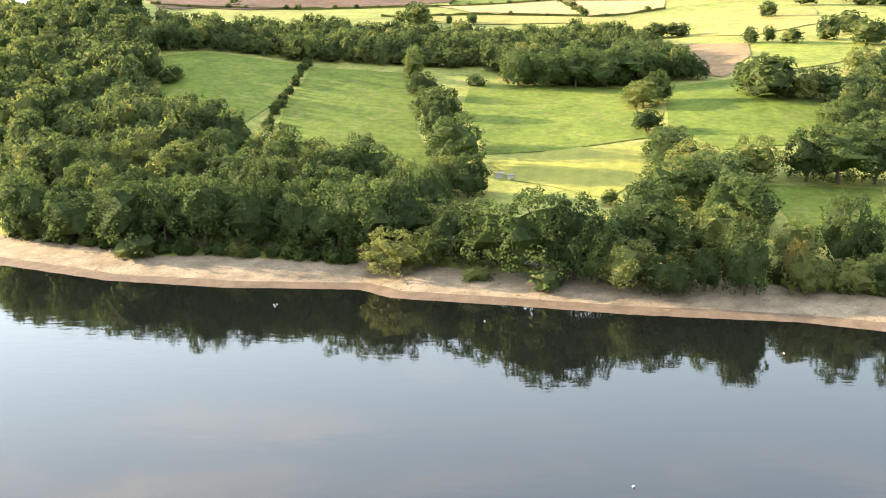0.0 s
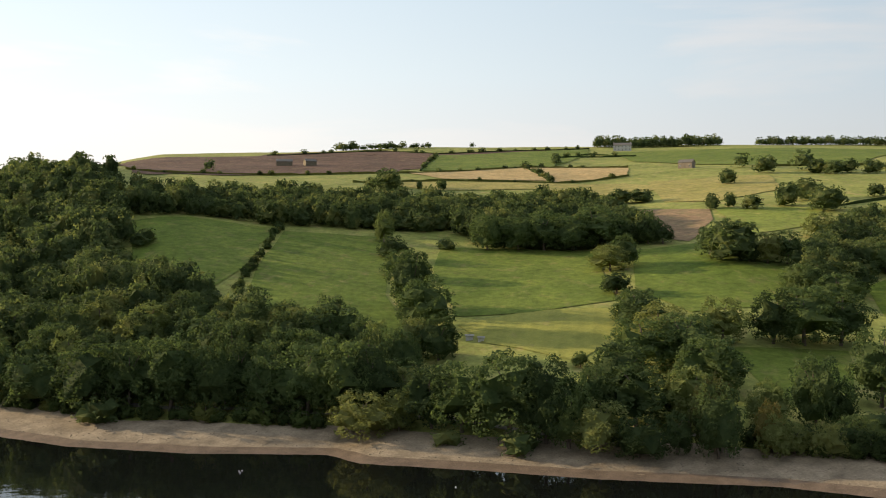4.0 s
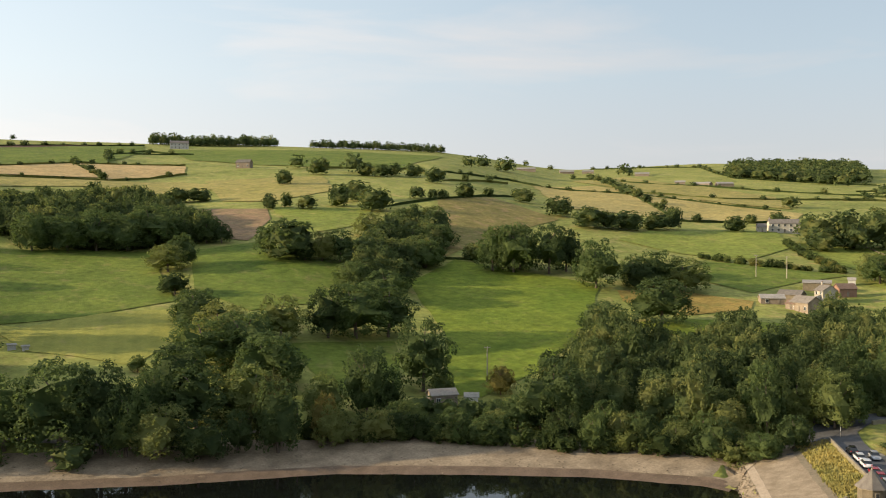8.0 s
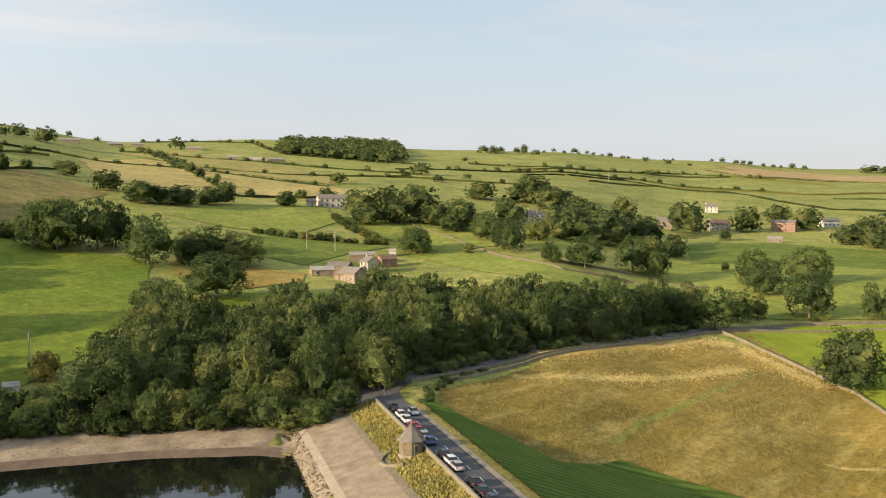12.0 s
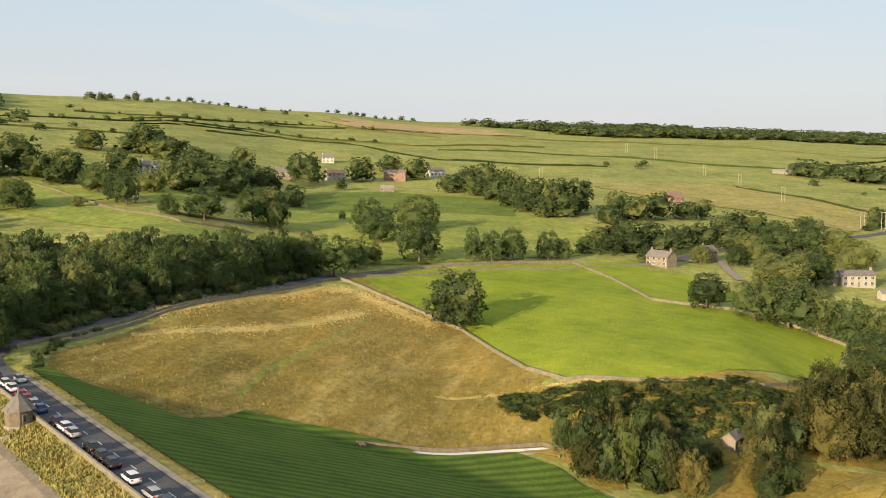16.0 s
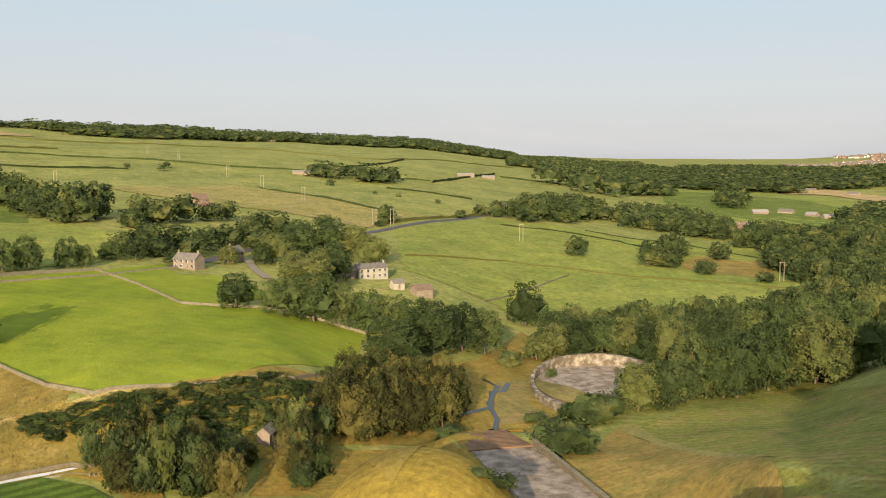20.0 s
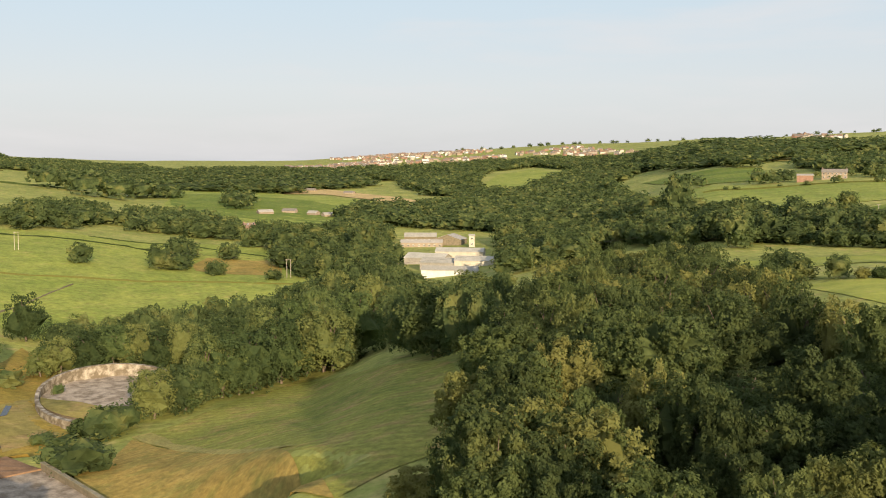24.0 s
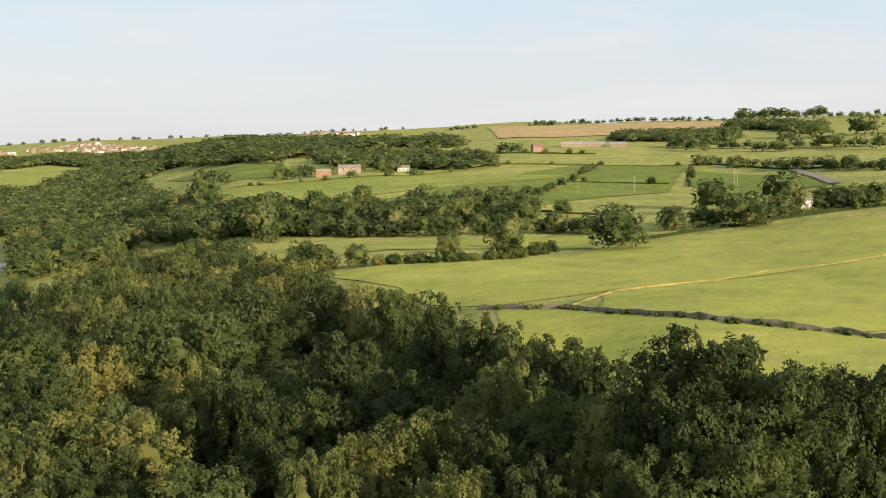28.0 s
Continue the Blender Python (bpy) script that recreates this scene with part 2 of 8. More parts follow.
def node_noise(nt, scale, detail=4.0, vector=None, rough=0.55):
    n = nt.nodes.new("ShaderNodeTexNoise")
    n.inputs["Scale"].default_value, n.inputs["Detail"].default_value, n.inputs["Roughness"].default_value = scale, detail, rough
    if vector:
        nt.links.new(vector, n.inputs["Vector"])
    return n.outputs["Fac"]


def node_ramp(nt, fac, stops):
    r = nt.nodes.new("ShaderNodeValToRGB")
    e = r.color_ramp.elements
    while len(e) < len(stops):
        e.new(0.5)
    for el, (p, c) in zip(e, stops):
        el.position, el.color = p, rgba(c)
    nt.links.new(fac, r.inputs["Fac"])
    return r.outputs["Color"]


def node_mix(nt, a, b, fac, mode="MIX"):
    m = nt.nodes.new("ShaderNodeMix")
    m.data_type, m.blend_type = "RGBA", mode
    for key, v in (("Factor", fac), ("A", a), ("B", b)):
        if isinstance(v, (int, float)):
            m.inputs[key].default_value = v
        elif isinstance(v, tuple):
            m.inputs[key].default_value = rgba(v)
        else:
            nt.links.new(v, m.inputs[key])
    return m.outputs["Result"]


def node_position(nt, scale=(1, 1, 1), turn=0.0):
    g = nt.nodes.new("ShaderNodeNewGeometry")
    mp = nt.nodes.new("ShaderNodeMapping")
    mp.inputs["Scale"].default_value, mp.inputs["Rotation"].default_value = scale, (0, 0, turn)
    nt.links.new(g.outputs["Position"], mp.inputs["Vector"])
    return mp.outputs["Vector"]


def node_bump(nt, bsdf, fac, strength, distance):
    b = nt.nodes.new("ShaderNodeBump")
    b.inputs["Strength"].default_value, b.inputs["Distance"].default_value = strength, distance
    nt.links.new(fac, b.inputs["Height"])
    nt.links.new(b.outputs["Normal"], bsdf.inputs["Normal"])


def grass_material(name, dark, light, dry, dryness=0.3, stripes=None, tuft=0.35, stretch=(1, 0.7, 1), turn=0.7, grain_amount=1.0):
    """Grassland: broad patches, drier spots, tufts and, where mown, stripes."""
    m, nt, b = material(name, 0.95, spec=0.1)
    dark, light, dry = [(c[0] * 1.08, c[1], c[2] * 0.86) for c in (dark, light, dry)]
    pos = node_position(nt)
    broad = node_noise(nt, 0.021, 5, pos)
    mid = node_noise(nt, 0.16, 5, node_position(nt, stretch, turn), 0.65)
    fine = node_noise(nt, tuft, 6, pos, 0.7)
    col = node_ramp(nt, broad, [(0.3, dark), (0.7, light)])
    spots = node_ramp(nt, mid, [(0.62 - 0.4 * dryness, (0, 0, 0)), (0.86 - 0.3 * dryness, (1, 1, 1))])
    col = node_mix(nt, col, dry, spots)
    if stripes:
        turn, wide, amount = stripes
        w = nt.nodes.new("ShaderNodeTexWave")
        w.inputs["Scale"].default_value, w.inputs["Distortion"].default_value = 0.314 / wide, 0.25
        nt.links.new(node_position(nt, (1, 1, 1), turn), w.inputs["Vector"])
        band = node_ramp(nt, w.outputs["Fac"], [(0.35, (1 - amount,) * 3), (0.65, (1 + amount,) * 3)])
        col = node_mix(nt, col, band, 1.0, "MULTIPLY")
    grain = node_ramp(nt, fine, [(0.28, (1 - 0.4 * grain_amount,) * 3), (0.72, (1 + 0.32 * grain_amount,) * 3)])
    col = node_mix(nt, col, grain, 1.0, "MULTIPLY")
    blotch = node_ramp(nt, node_noise(nt, 0.075, 6, node_position(nt, (1, 1, 1), 2.1), 0.68), [(0.33, (0.76, 0.80, 0.78)), (0.5, (1, 1, 1)), (0.68, (1.2, 1.15, 1.1))])
    col = node_mix(nt, col, blotch, 1.0, "MULTIPLY")
    nt.links.new(col, b.inputs["Base Color"])
    node_bump(nt, b, fine, 0.6, 0.5)
    return m


DAM_TURN = math.atan2(DAM_DIR[1], DAM_DIR[0])
GRASS = {
    "ground": grass_material("mixed_grassland", (0.156, 0.192, 0.052), (0.262, 0.284, 0.090), (0.355, 0.300, 0.140), 0.27),
    "green": grass_material("pasture_green", (0.092, 0.139, 0.025), (0.141, 0.185, 0.039), (0.207, 0.194, 0.081), 0.2),
    "lush": grass_material("pasture_lush", (0.101, 0.157, 0.022), (0.168, 0.213, 0.034), (0.189, 0.199, 0.059), 0.15),
    "bright": grass_material("pasture_bright", (0.158, 0.208, 0.044), (0.234, 0.268, 0.066), (0.290, 0.268, 0.098), 0.2),
    "vivid": grass_material("pasture_vivid", (0.153, 0.215, 0.020), (0.218, 0.270, 0.030), (0.271, 0.260, 0.062), 0.12, (0.5, 6.0, 0.025), 0.9, grain_amount=0.4),
    "mown": grass_material("cricket_turf", (0.225, 0.240, 0.062), (0.275, 0.285, 0.080), (0.286, 0.250, 0.112), 0.15, (0.2, 5.0, 0.03), 0.9, grain_amount=0.4),
    "lawn": grass_material("mown_bank", (0.060, 0.108, 0.016), (0.085, 0.135, 0.024), (0.125, 0.130, 0.046), 0.12, (DAM_TURN + math.pi / 2, 3.3, 0.22), 0.9, grain_amount=0.4),
    "olive": grass_material("pasture_olive", (0.162, 0.154, 0.053), (0.227, 0.198, 0.076), (0.310, 0.220, 0.124), 0.32),
    "pale": grass_material("pasture_pale", (0.220, 0.215, 0.070), (0.300, 0.275, 0.100), (0.360, 0.300, 0.130), 0.3),
    "hay": grass_material("hay_stubble", (0.350, 0.270, 0.138), (0.430, 0.330, 0.175), (0.330, 0.290, 0.150), 0.25),
    "hay2": grass_material("hay_aftermath", (0.310, 0.270, 0.106), (0.380, 0.320, 0.138), (0.260, 0.260, 0.112), 0.3),
    "tan": grass_material("dry_hill_grass", (0.310, 0.235, 0.125), (0.390, 0.300, 0.163), (0.280, 0.250, 0.125), 0.3),
    "tan2": grass_material("dry_pasture", (0.230, 0.215, 0.085), (0.290, 0.260, 0.110), (0.320, 0.265, 0.135), 0.3),
    "brown": grass_material("cut_brown_field", (0.215, 0.155, 0.100), (0.270, 0.195, 0.125), (0.190, 0.170, 0.088), 0.3),
    "moor": grass_material("heather_moor", (0.085, 0.056, 0.047), (0.140, 0.092, 0.073), (0.180, 0.140, 0.085), 0.25),
    "ochre": grass_material("ochre_rough_grass", (0.215, 0.165, 0.048), (0.300, 0.230, 0.077), (0.160, 0.170, 0.050), 0.35, None, 0.6),
    "rough": grass_material("long_dry_grass", (0.150, 0.124, 0.032), (0.250, 0.192, 0.054), (0.345, 0.290, 0.110), 0.34, None, 0.6, (0.3, 1.3, 1), 0.5),
    "straw": grass_material("trampled_straw_grass", (0.330, 0.275, 0.110), (0.480, 0.415, 0.200), (0.24, 0.20, 0.07), 0.3, None, 0.6, (0.3, 1.3, 1), 0.5),
    "knoll": grass_material("knoll_mown_grass", (0.205, 0.165, 0.034), (0.275, 0.212, 0.046), (0.22, 0.17, 0.04), 0.4, (0.6, 2.2, 0.06), 0.8),
    "verge": grass_material("seeding_verge_grass", (0.205, 0.188, 0.066), (0.300, 0.268, 0.105), (0.19, 0.20, 0.07), 0.4, None, 0.8),
    "valley": grass_material("valley_rough_grass", (0.180, 0.150, 0.038), (0.270, 0.215, 0.055), (0.25, 0.17, 0.05), 0.35, None, 0.6),
    "meadow": grass_material("cut_meadow", (0.148, 0.176, 0.040), (0.225, 0.232, 0.062), (0.300, 0.210, 0.100), 0.32, (0.9, 4.0, 0.06), 0.7),
    "field28": grass_material("silage_field", (0.200, 0.240, 0.052), (0.265, 0.292, 0.074), (0.320, 0.285, 0.110), 0.2, (1.2, 7.0, 0.02), 0.7, grain_amount=0.4),
}


def water_material():
    m, nt, b = material("reservoir_water", 0.03, spec=0.8)
    b.inputs["Base Color"].default_value = (0.006, 0.007, 0.006, 1)
    b.inputs["IOR"].default_value = 1.33
    a = node_noise(nt, 0.35, 3, node_position(nt, (0.5, 1, 1)))
    c = node_noise(nt, 0.045, 2, node_position(nt))
    node_bump(nt, b, node_mix(nt, a, c, 0.5), 0.16, 0.25)
    return m


def leaf_material(name, dark, light, warm, island=False):
    """Leaves: tone varies from tree to tree and from clump to clump; some light passes through."""
    m, nt, b = material(name, 0.8, spec=0.06)
    pos = node_position(nt)
    clump = node_noise(nt, 0.55, 4, pos)
    if island:
        g = nt.nodes.new("ShaderNodeTexNoise")
        g.inputs["Scale"].default_value = 0.10
        nt.links.new(pos, g.inputs["Vector"])
        tree = g.outputs["Fac"]
        warmth = node_ramp(nt, tree, [(0.52, (0, 0, 0)), (0.66, (0.8, 0.8, 0.8))])
    else:
        o = nt.nodes.new("ShaderNodeObjectInfo")
        tree = o.outputs["Random"]
        warmth = node_ramp(nt, tree, [(0.66, (0, 0, 0)), (0.99, (0.7, 0.7, 0.7))])
    col = node_ramp(nt, clump, [(0.3, dark), (0.7, light)])
    col = node_mix(nt, col, warm, warmth)
    lo, hi = (0.34, 0.66) if island else (0.1, 0.9)
    lum = node_ramp(nt, tree, [(lo, (0.60, 0.62, 0.64)), (0.5, (1.0, 1.0, 1.0)), (hi, (1.36, 1.32, 1.15))])
    col = node_mix(nt, col, lum, 1.0, "MULTIPLY")
    nt.links.new(col, b.inputs["Base Color"])
    tr = nt.nodes.new("ShaderNodeBsdfTranslucent")
    nt.links.new(node_mix(nt, col, (1.25, 1.3, 1.0), 1.0, "MULTIPLY"), tr.inputs["Color"])
    mx = nt.nodes.new("ShaderNodeMixShader")
    mx.inputs["Fac"].default_value = 0.45
    nt.links.new(b.outputs["BSDF"], mx.inputs[1])
    nt.links.new(tr.outputs["BSDF"], mx.inputs[2])
    nt.links.new(mx.outputs["Shader"], nt.nodes["Material Output"].inputs["Surface"])
    return m


def stone_material(name, a, b_, scale=0.6, rough=0.9, bump=0.4, spread=(0.3, 0.7)):
    m, nt, b = material(name, rough, spec=0.2)
    pos = node_position(nt)
    n1, n2 = node_noise(nt, scale, 6, pos, 0.6), node_noise(nt, scale * 9, 5, pos, 0.65)
    o = nt.nodes.new("ShaderNodeObjectInfo")
    col = node_ramp(nt, n1, [(spread[0], a), (spread[1], b_)])
    grain = node_ramp(nt, n2, [(0.25, (0.7, 0.7, 0.7)), (0.75, (1.25, 1.25, 1.25))])
    col = node_mix(nt, col, grain, 1.0, "MULTIPLY")
    each = node_ramp(nt, o.outputs["Random"], [(0.0, (0.86, 0.86, 0.86)), (1.0, (1.1, 1.1, 1.1))])
    col = node_mix(nt, col, each, 1.0, "MULTIPLY")
    nt.links.new(col, b.inputs["Base Color"])
    node_bump(nt, b, n2, bump, 0.06)
    return m


def paint_material(name, c, rough=0.35, metal=0.0, spec=0.5):
    m, nt, b = material(name, rough, metal, spec)
    n = node_noise(nt, 3.0, 4, node_position(nt))
    nt.links.new(node_mix(nt, c, tuple(v * 0.8 for v in c), n), b.inputs["Base Color"])
    return m


WATER = water_material()
LEAF = leaf_material("broad_leaves", (0.056, 0.084, 0.031), (0.112, 0.146, 0.053), (0.150, 0.154, 0.060))
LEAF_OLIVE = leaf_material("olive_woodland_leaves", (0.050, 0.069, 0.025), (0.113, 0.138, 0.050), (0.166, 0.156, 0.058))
LEAF_FAR = leaf_material("wood_leaves", (0.057, 0.082, 0.031), (0.109, 0.138, 0.052), (0.140, 0.146, 0.058), True)
NEEDLE = leaf_material("pine_needles", (0.066, 0.076, 0.026), (0.122, 0.120, 0.042), (0.150, 0.122, 0.046))
HEDGE = leaf_material("hedge_leaves", (0.044, 0.068, 0.021), (0.090, 0.116, 0.038), (0.146, 0.132, 0.046))
BARK = stone_material("grey_brown_bark", (0.09, 0.068, 0.05), (0.17, 0.13, 0.10), 1.5)
BARK_RED = stone_material("reddish_pine_bark", (0.14, 0.085, 0.055), (0.25, 0.15, 0.09), 1.5)
BARK_PALE = stone_material("pale_birch_bark", (0.30, 0.27, 0.22), (0.48, 0.44, 0.38), 1.5)
SAND = stone_material("drawdown_gravel", (0.160, 0.122, 0.080), (0.330, 0.258, 0.172), 0.2, 0.95, 0.6)
MUD = stone_material("wet_mud", (0.10, 0.070, 0.045), (0.17, 0.12, 0.08), 0.3, 0.7, 0.5)
PITCHING = stone_material("stone_pitching", (0.195, 0.150, 0.100), (0.330, 0.265, 0.185), 0.35, 0.95, 0.6)
PITCHING_PALE = stone_material("bleached_stone_pitching", (0.30, 0.235, 0.165), (0.40, 0.325, 0.24), 0.25, 0.95, 0.6)
RUBBLE = stone_material("loose_rubble_stone", (0.14, 0.112, 0.08), (0.25, 0.205, 0.15), 0.8, 0.95, 0.7)
ASPHALT = stone_material("worn_asphalt", (0.070, 0.070, 0.072), (0.105, 0.103, 0.102), 0.3, 0.85, 0.3)
KERB = stone_material("pale_kerb_stone", (0.20, 0.17, 0.125), (0.28, 0.24, 0.18), 1.0)
DRYSTONE = stone_material("gritstone_walling", (0.145, 0.128, 0.086), (0.245, 0.215, 0.145), 0.9, 0.95, 0.8)
DRYSTONE_DARK = stone_material("weathered_gritstone", (0.125, 0.105, 0.07), (0.215, 0.175, 0.120), 0.9, 0.95, 0.8)
CREAM = stone_material("cream_render", (0.36, 0.325, 0.26), (0.46, 0.415, 0.34), 0.4)
WHITEWASH = stone_material("white_render", (0.46, 0.44, 0.40), (0.58, 0.56, 0.52), 0.4)
SANDSTONE = stone_material("buff_sandstone", (0.21, 0.165, 0.12), (0.31, 0.25, 0.185), 0.5)
BRICK = stone_material("orange_red_brick", (0.21, 0.122, 0.085), (0.29, 0.175, 0.125), 0.6)
SLATE = stone_material("grey_stone_slate", (0.130, 0.115, 0.10), (0.21, 0.185, 0.155), 0.8)
TILE_RED = stone_material("red_clay_tile", (0.16, 0.105, 0.078), (0.22, 0.15, 0.11), 0.8)
SHEET_PALE = stone_material("pale_sheet_roof", (0.27, 0.255, 0.21), (0.36, 0.335, 0.285), 0.2, 0.6, 0.1)
SHEET_GREY = stone_material("grey_sheet_roof", (0.24, 0.22, 0.19), (0.32, 0.29, 0.25), 0.2, 0.7, 0.1)
WINDOW_DARK = paint_material("dark_window_glass", (0.03, 0.035, 0.04), 0.1)
FRAME_WHITE = paint_material("white_window_frame", (0.7, 0.69, 0.66), 0.5)
TIMBER = stone_material("grey_weathered_timber", (0.16, 0.13, 0.10), (0.26, 0.22, 0.175), 1.2)
LINE_PAINT = stone_material("worn_white_road_paint", (0.55, 0.55, 0.52), (0.7, 0.7, 0.67), 1.0)

# ---------------------------------------------------------------- helpers for meshes
def mesh_from(name, verts, faces, mats, smooth=False):
    me = bpy.data.meshes.new(name)
    me.from_pydata([tuple(v) for v in verts], [], [tuple(f) for f in faces])
    for m in (mats if isinstance(mats, (list, tuple)) else [mats]):
        me.materials.append(m)
    if smooth:
        me.polygons.foreach_set("use_smooth", np.ones(len(me.polygons), bool))
    me.update()
    return me


def mesh_arrays(name, verts, tris, mat, smooth=False):
    """A mesh from numpy arrays of vertices and triangles."""
    me = bpy.data.meshes.new(name)
    n, k = len(verts), tris.shape[1]
    me.vertices.add(n)
    me.vertices.foreach_set("co", np.asarray(verts, np.float32).ravel())
    me.loops.add(len(tris) * k)
    me.loops.foreach_set("vertex_index", np.asarray(tris, np.int32).ravel())
    me.polygons.add(len(tris))
    me.polygons.foreach_set("loop_start", np.arange(0, len(tris) * k, k, dtype=np.int32))
    me.polygons.foreach_set("use_smooth", np.full(len(tris), smooth, bool))
    me.materials.append(mat)
    me.update(calc_edges=True)
    return me


def part(name, bm, mat, parent=None, label=""):
    """Links a bmesh as one mesh object under a thing or a part."""
    me = bpy.data.meshes.new(name)
    bm.to_mesh(me)
    bm.free()
    for m in (mat if isinstance(mat, (list, tuple)) else [mat]):
        me.materials.append(m)
    ob = new(name, me)
    ob.parent = parent
    return tagged(ob, label)


def part_mesh(name, me, parent=None, label="", m=None):
    ob = new(name, me)
    ob.parent = parent
    if m is not None:
        ob.matrix_basis = m
    return tagged(ob, label)


def thing(name, label, category, m=None, group="", kind=""):
    ob = new(name)
    ob.empty_display_size = 0.5
    if m is not None:
        ob.matrix_basis = m
    return tagged(ob, label, category, group, kind)


def box(bm, cx, cy, cz, sx, sy, sz, bevel=0.0, taper=1.0, turn=None):
    """A box by its centre and size, with rounded edges and an optional taper to the top."""
    r = bmesh.ops.create_cube(bm, size=1.0)
    vs = r["verts"]
    for v in vs:
        f = taper if v.co.z > 0 else 1.0
        v.co = Vector((v.co.x * sx * f, v.co.y * sy * f, v.co.z * sz))
        if turn is not None:
            v.co = turn @ v.co
        v.co += Vector((cx, cy, cz))
    if bevel:
        es = {e for v in vs for e in v.link_edges}
        bmesh.ops.bevel(bm, geom=list(es), offset=bevel, segments=1, affect="EDGES", clamp_overlap=True)
    return bm


# ---------------------------------------------------------------- the ground, one sheet to the horizon
def build_ground():
    be = np.concatenate([np.arange(-36, 190, 0.42), np.arange(190, 324, 2.0)])
    ra = np.exp(np.linspace(np.log(4.0), np.log(4950.0), 320))
    a = np.radians(be)
    x, y = np.outer(ra, np.sin(a)), np.outer(ra, np.cos(a))
    z = height(x, y)
    nb, nr = len(be), len(ra)
    verts = np.stack([x, y, z], -1).reshape(-1, 3)
    i, j = np.meshgrid(np.arange(nr - 1), np.arange(nb), indexing="ij")
    j2 = (j + 1) % nb
    q = np.stack([i * nb + j, i * nb + j2, (i + 1) * nb + j2, (i + 1) * nb + j], -1).reshape(-1, 4)
    q = q[:, ::-1]
    me = mesh_arrays("ground", verts, q, GRASS["ground"], True)
    ob = new("ground", me)
    return tagged(ob, "rolling grassland of hills and valley round the reservoir", "ground", kind="structure")


build_ground()


def inside_polygon(poly, x, y):
    x, y = np.asarray(x, float), np.asarray(y, float)
    c = np.zeros(x.shape, bool)
    for (ax, ay), (bx, by) in zip(poly, poly[1:] + poly[:1]):
        if ay != by:
            c ^= ((ay > y) != (by > y)) & (x < (bx - ax) * (y - ay) / (by - ay) + ax)
    return c


def clip_half(poly, axis, value, keep_less):
    out = []
    for p, q in zip(poly, poly[1:] + poly[:1]):
        pin = (p[axis] <= value) if keep_less else (p[axis] >= value)
        qin = (q[axis] <= value) if keep_less else (q[axis] >= value)
        if pin:
            out.append(p)
        if pin != qin:
            f = (value - p[axis]) / (q[axis] - p[axis])
            out.append((p[0] + f * (q[0] - p[0]), p[1] + f * (q[1] - p[1])))
    return out


def drape(name, poly, mat, lift, cell, zfun=None, jitter=0.0):
    """A sheet that follows the ground within a polygon."""
    poly = [(float(a), float(b)) for a, b in poly]
    if jitter:      # soften straight borders
        fine = []
        for (ax, ay), (bx, by) in zip(poly, poly[1:] + poly[:1]):
            k = max(1, int(math.hypot(bx - ax, by - ay) / (jitter * 6)))
            for i in range(k):
                f = i / k
                off = jitter * (noise.noise(Vector(((ax + f * (bx - ax)) * 0.07, (ay + f * (by - ay)) * 0.07, 3.0)))) if i else 0
                nx, ny = -(by - ay), bx - ax
                ln = math.hypot(nx, ny) or 1
                fine.append((ax + f * (bx - ax) + nx / ln * off, ay + f * (by - ay) + ny / ln * off))
        poly = fine
    xs, ys = [p[0] for p in poly], [p[1] for p in poly]
    verts, faces, index = [], [], {}
    gx = np.arange(math.floor(min(xs) / cell) * cell, max(xs) + cell, cell)
    gy = np.arange(math.floor(min(ys) / cell) * cell, max(ys) + cell, cell)
    for x0 in gx:
        col = clip_half(clip_half(poly, 0, x0, False), 0, x0 + cell, True)
        if len(col) < 3:
            continue
        for y0 in gy:
            c = clip_half(clip_half(col, 1, y0, False), 1, y0 + cell, True)
            if len(c) < 3:
                continue
            f = []
            for p in c:
                k = (round(p[0], 3), round(p[1], 3))
                if k not in index:
                    index[k] = len(verts)
                    verts.append(k)
                if index[k] not in f:
                    f.append(index[k])
            if len(f) > 2:
                faces.append(f)
    v = np.array(verts)
    z = (zfun or height)(v[:, 0], v[:, 1]) + lift
    me = mesh_from(name, np.column_stack([v, z]), faces, mat, True)
    if me.polygons and sum(p.normal.z * p.area for p in me.polygons) < 0:
        me.flip_normals()
    return me


FIELD_LABEL = {
    "green": "green hillside pasture grazed short", "lush": "lush green hillside pasture with uneven tufts", "bright": "bright yellow-green pasture",
    "vivid": "vivid green level meadow inside a stone wall", "mown": "pale mown cricket field with faint stripes", "olive": "olive-green rough pasture",
    "pale": "pale straw-green hill pasture", "hay": "golden cut hay field on the hillside", "hay2": "yellow mown hay field on the slope",
    "tan": "tan dry grass on the hilltop", "tan2": "pale dry pasture strip", "brown": "brown cut field between hedges", "moor": "dark brown heather moor on the hilltop",
    "ochre": "ochre rough grass on a bank", "rough": "tall dry golden-brown grass below the road", "valley": "rough olive-ochre grass on the valley floor", "meadow": "sloping cut meadow with brown patches",
    "straw": "pale trampled straw-coloured grass in the rough field", "verge": "pale seeding grass along the edge of the bank", "field28": "smooth yellow-green silage field",
}


def field(name, kind, poly):
    poly = list(poly)
    d = min(math.hypot(*p) for p in poly)
    me = drape(name, poly, GRASS[kind], (0.2 if name == "rough_bank" else 0.05) + 0.0006 * d, max(3.0, d * 0.02), None, 1.0 + d * 0.003)
    ob = new(name, me)
    tagged(ob, FIELD_LABEL[kind], name.replace("_", " "), kind="structure")


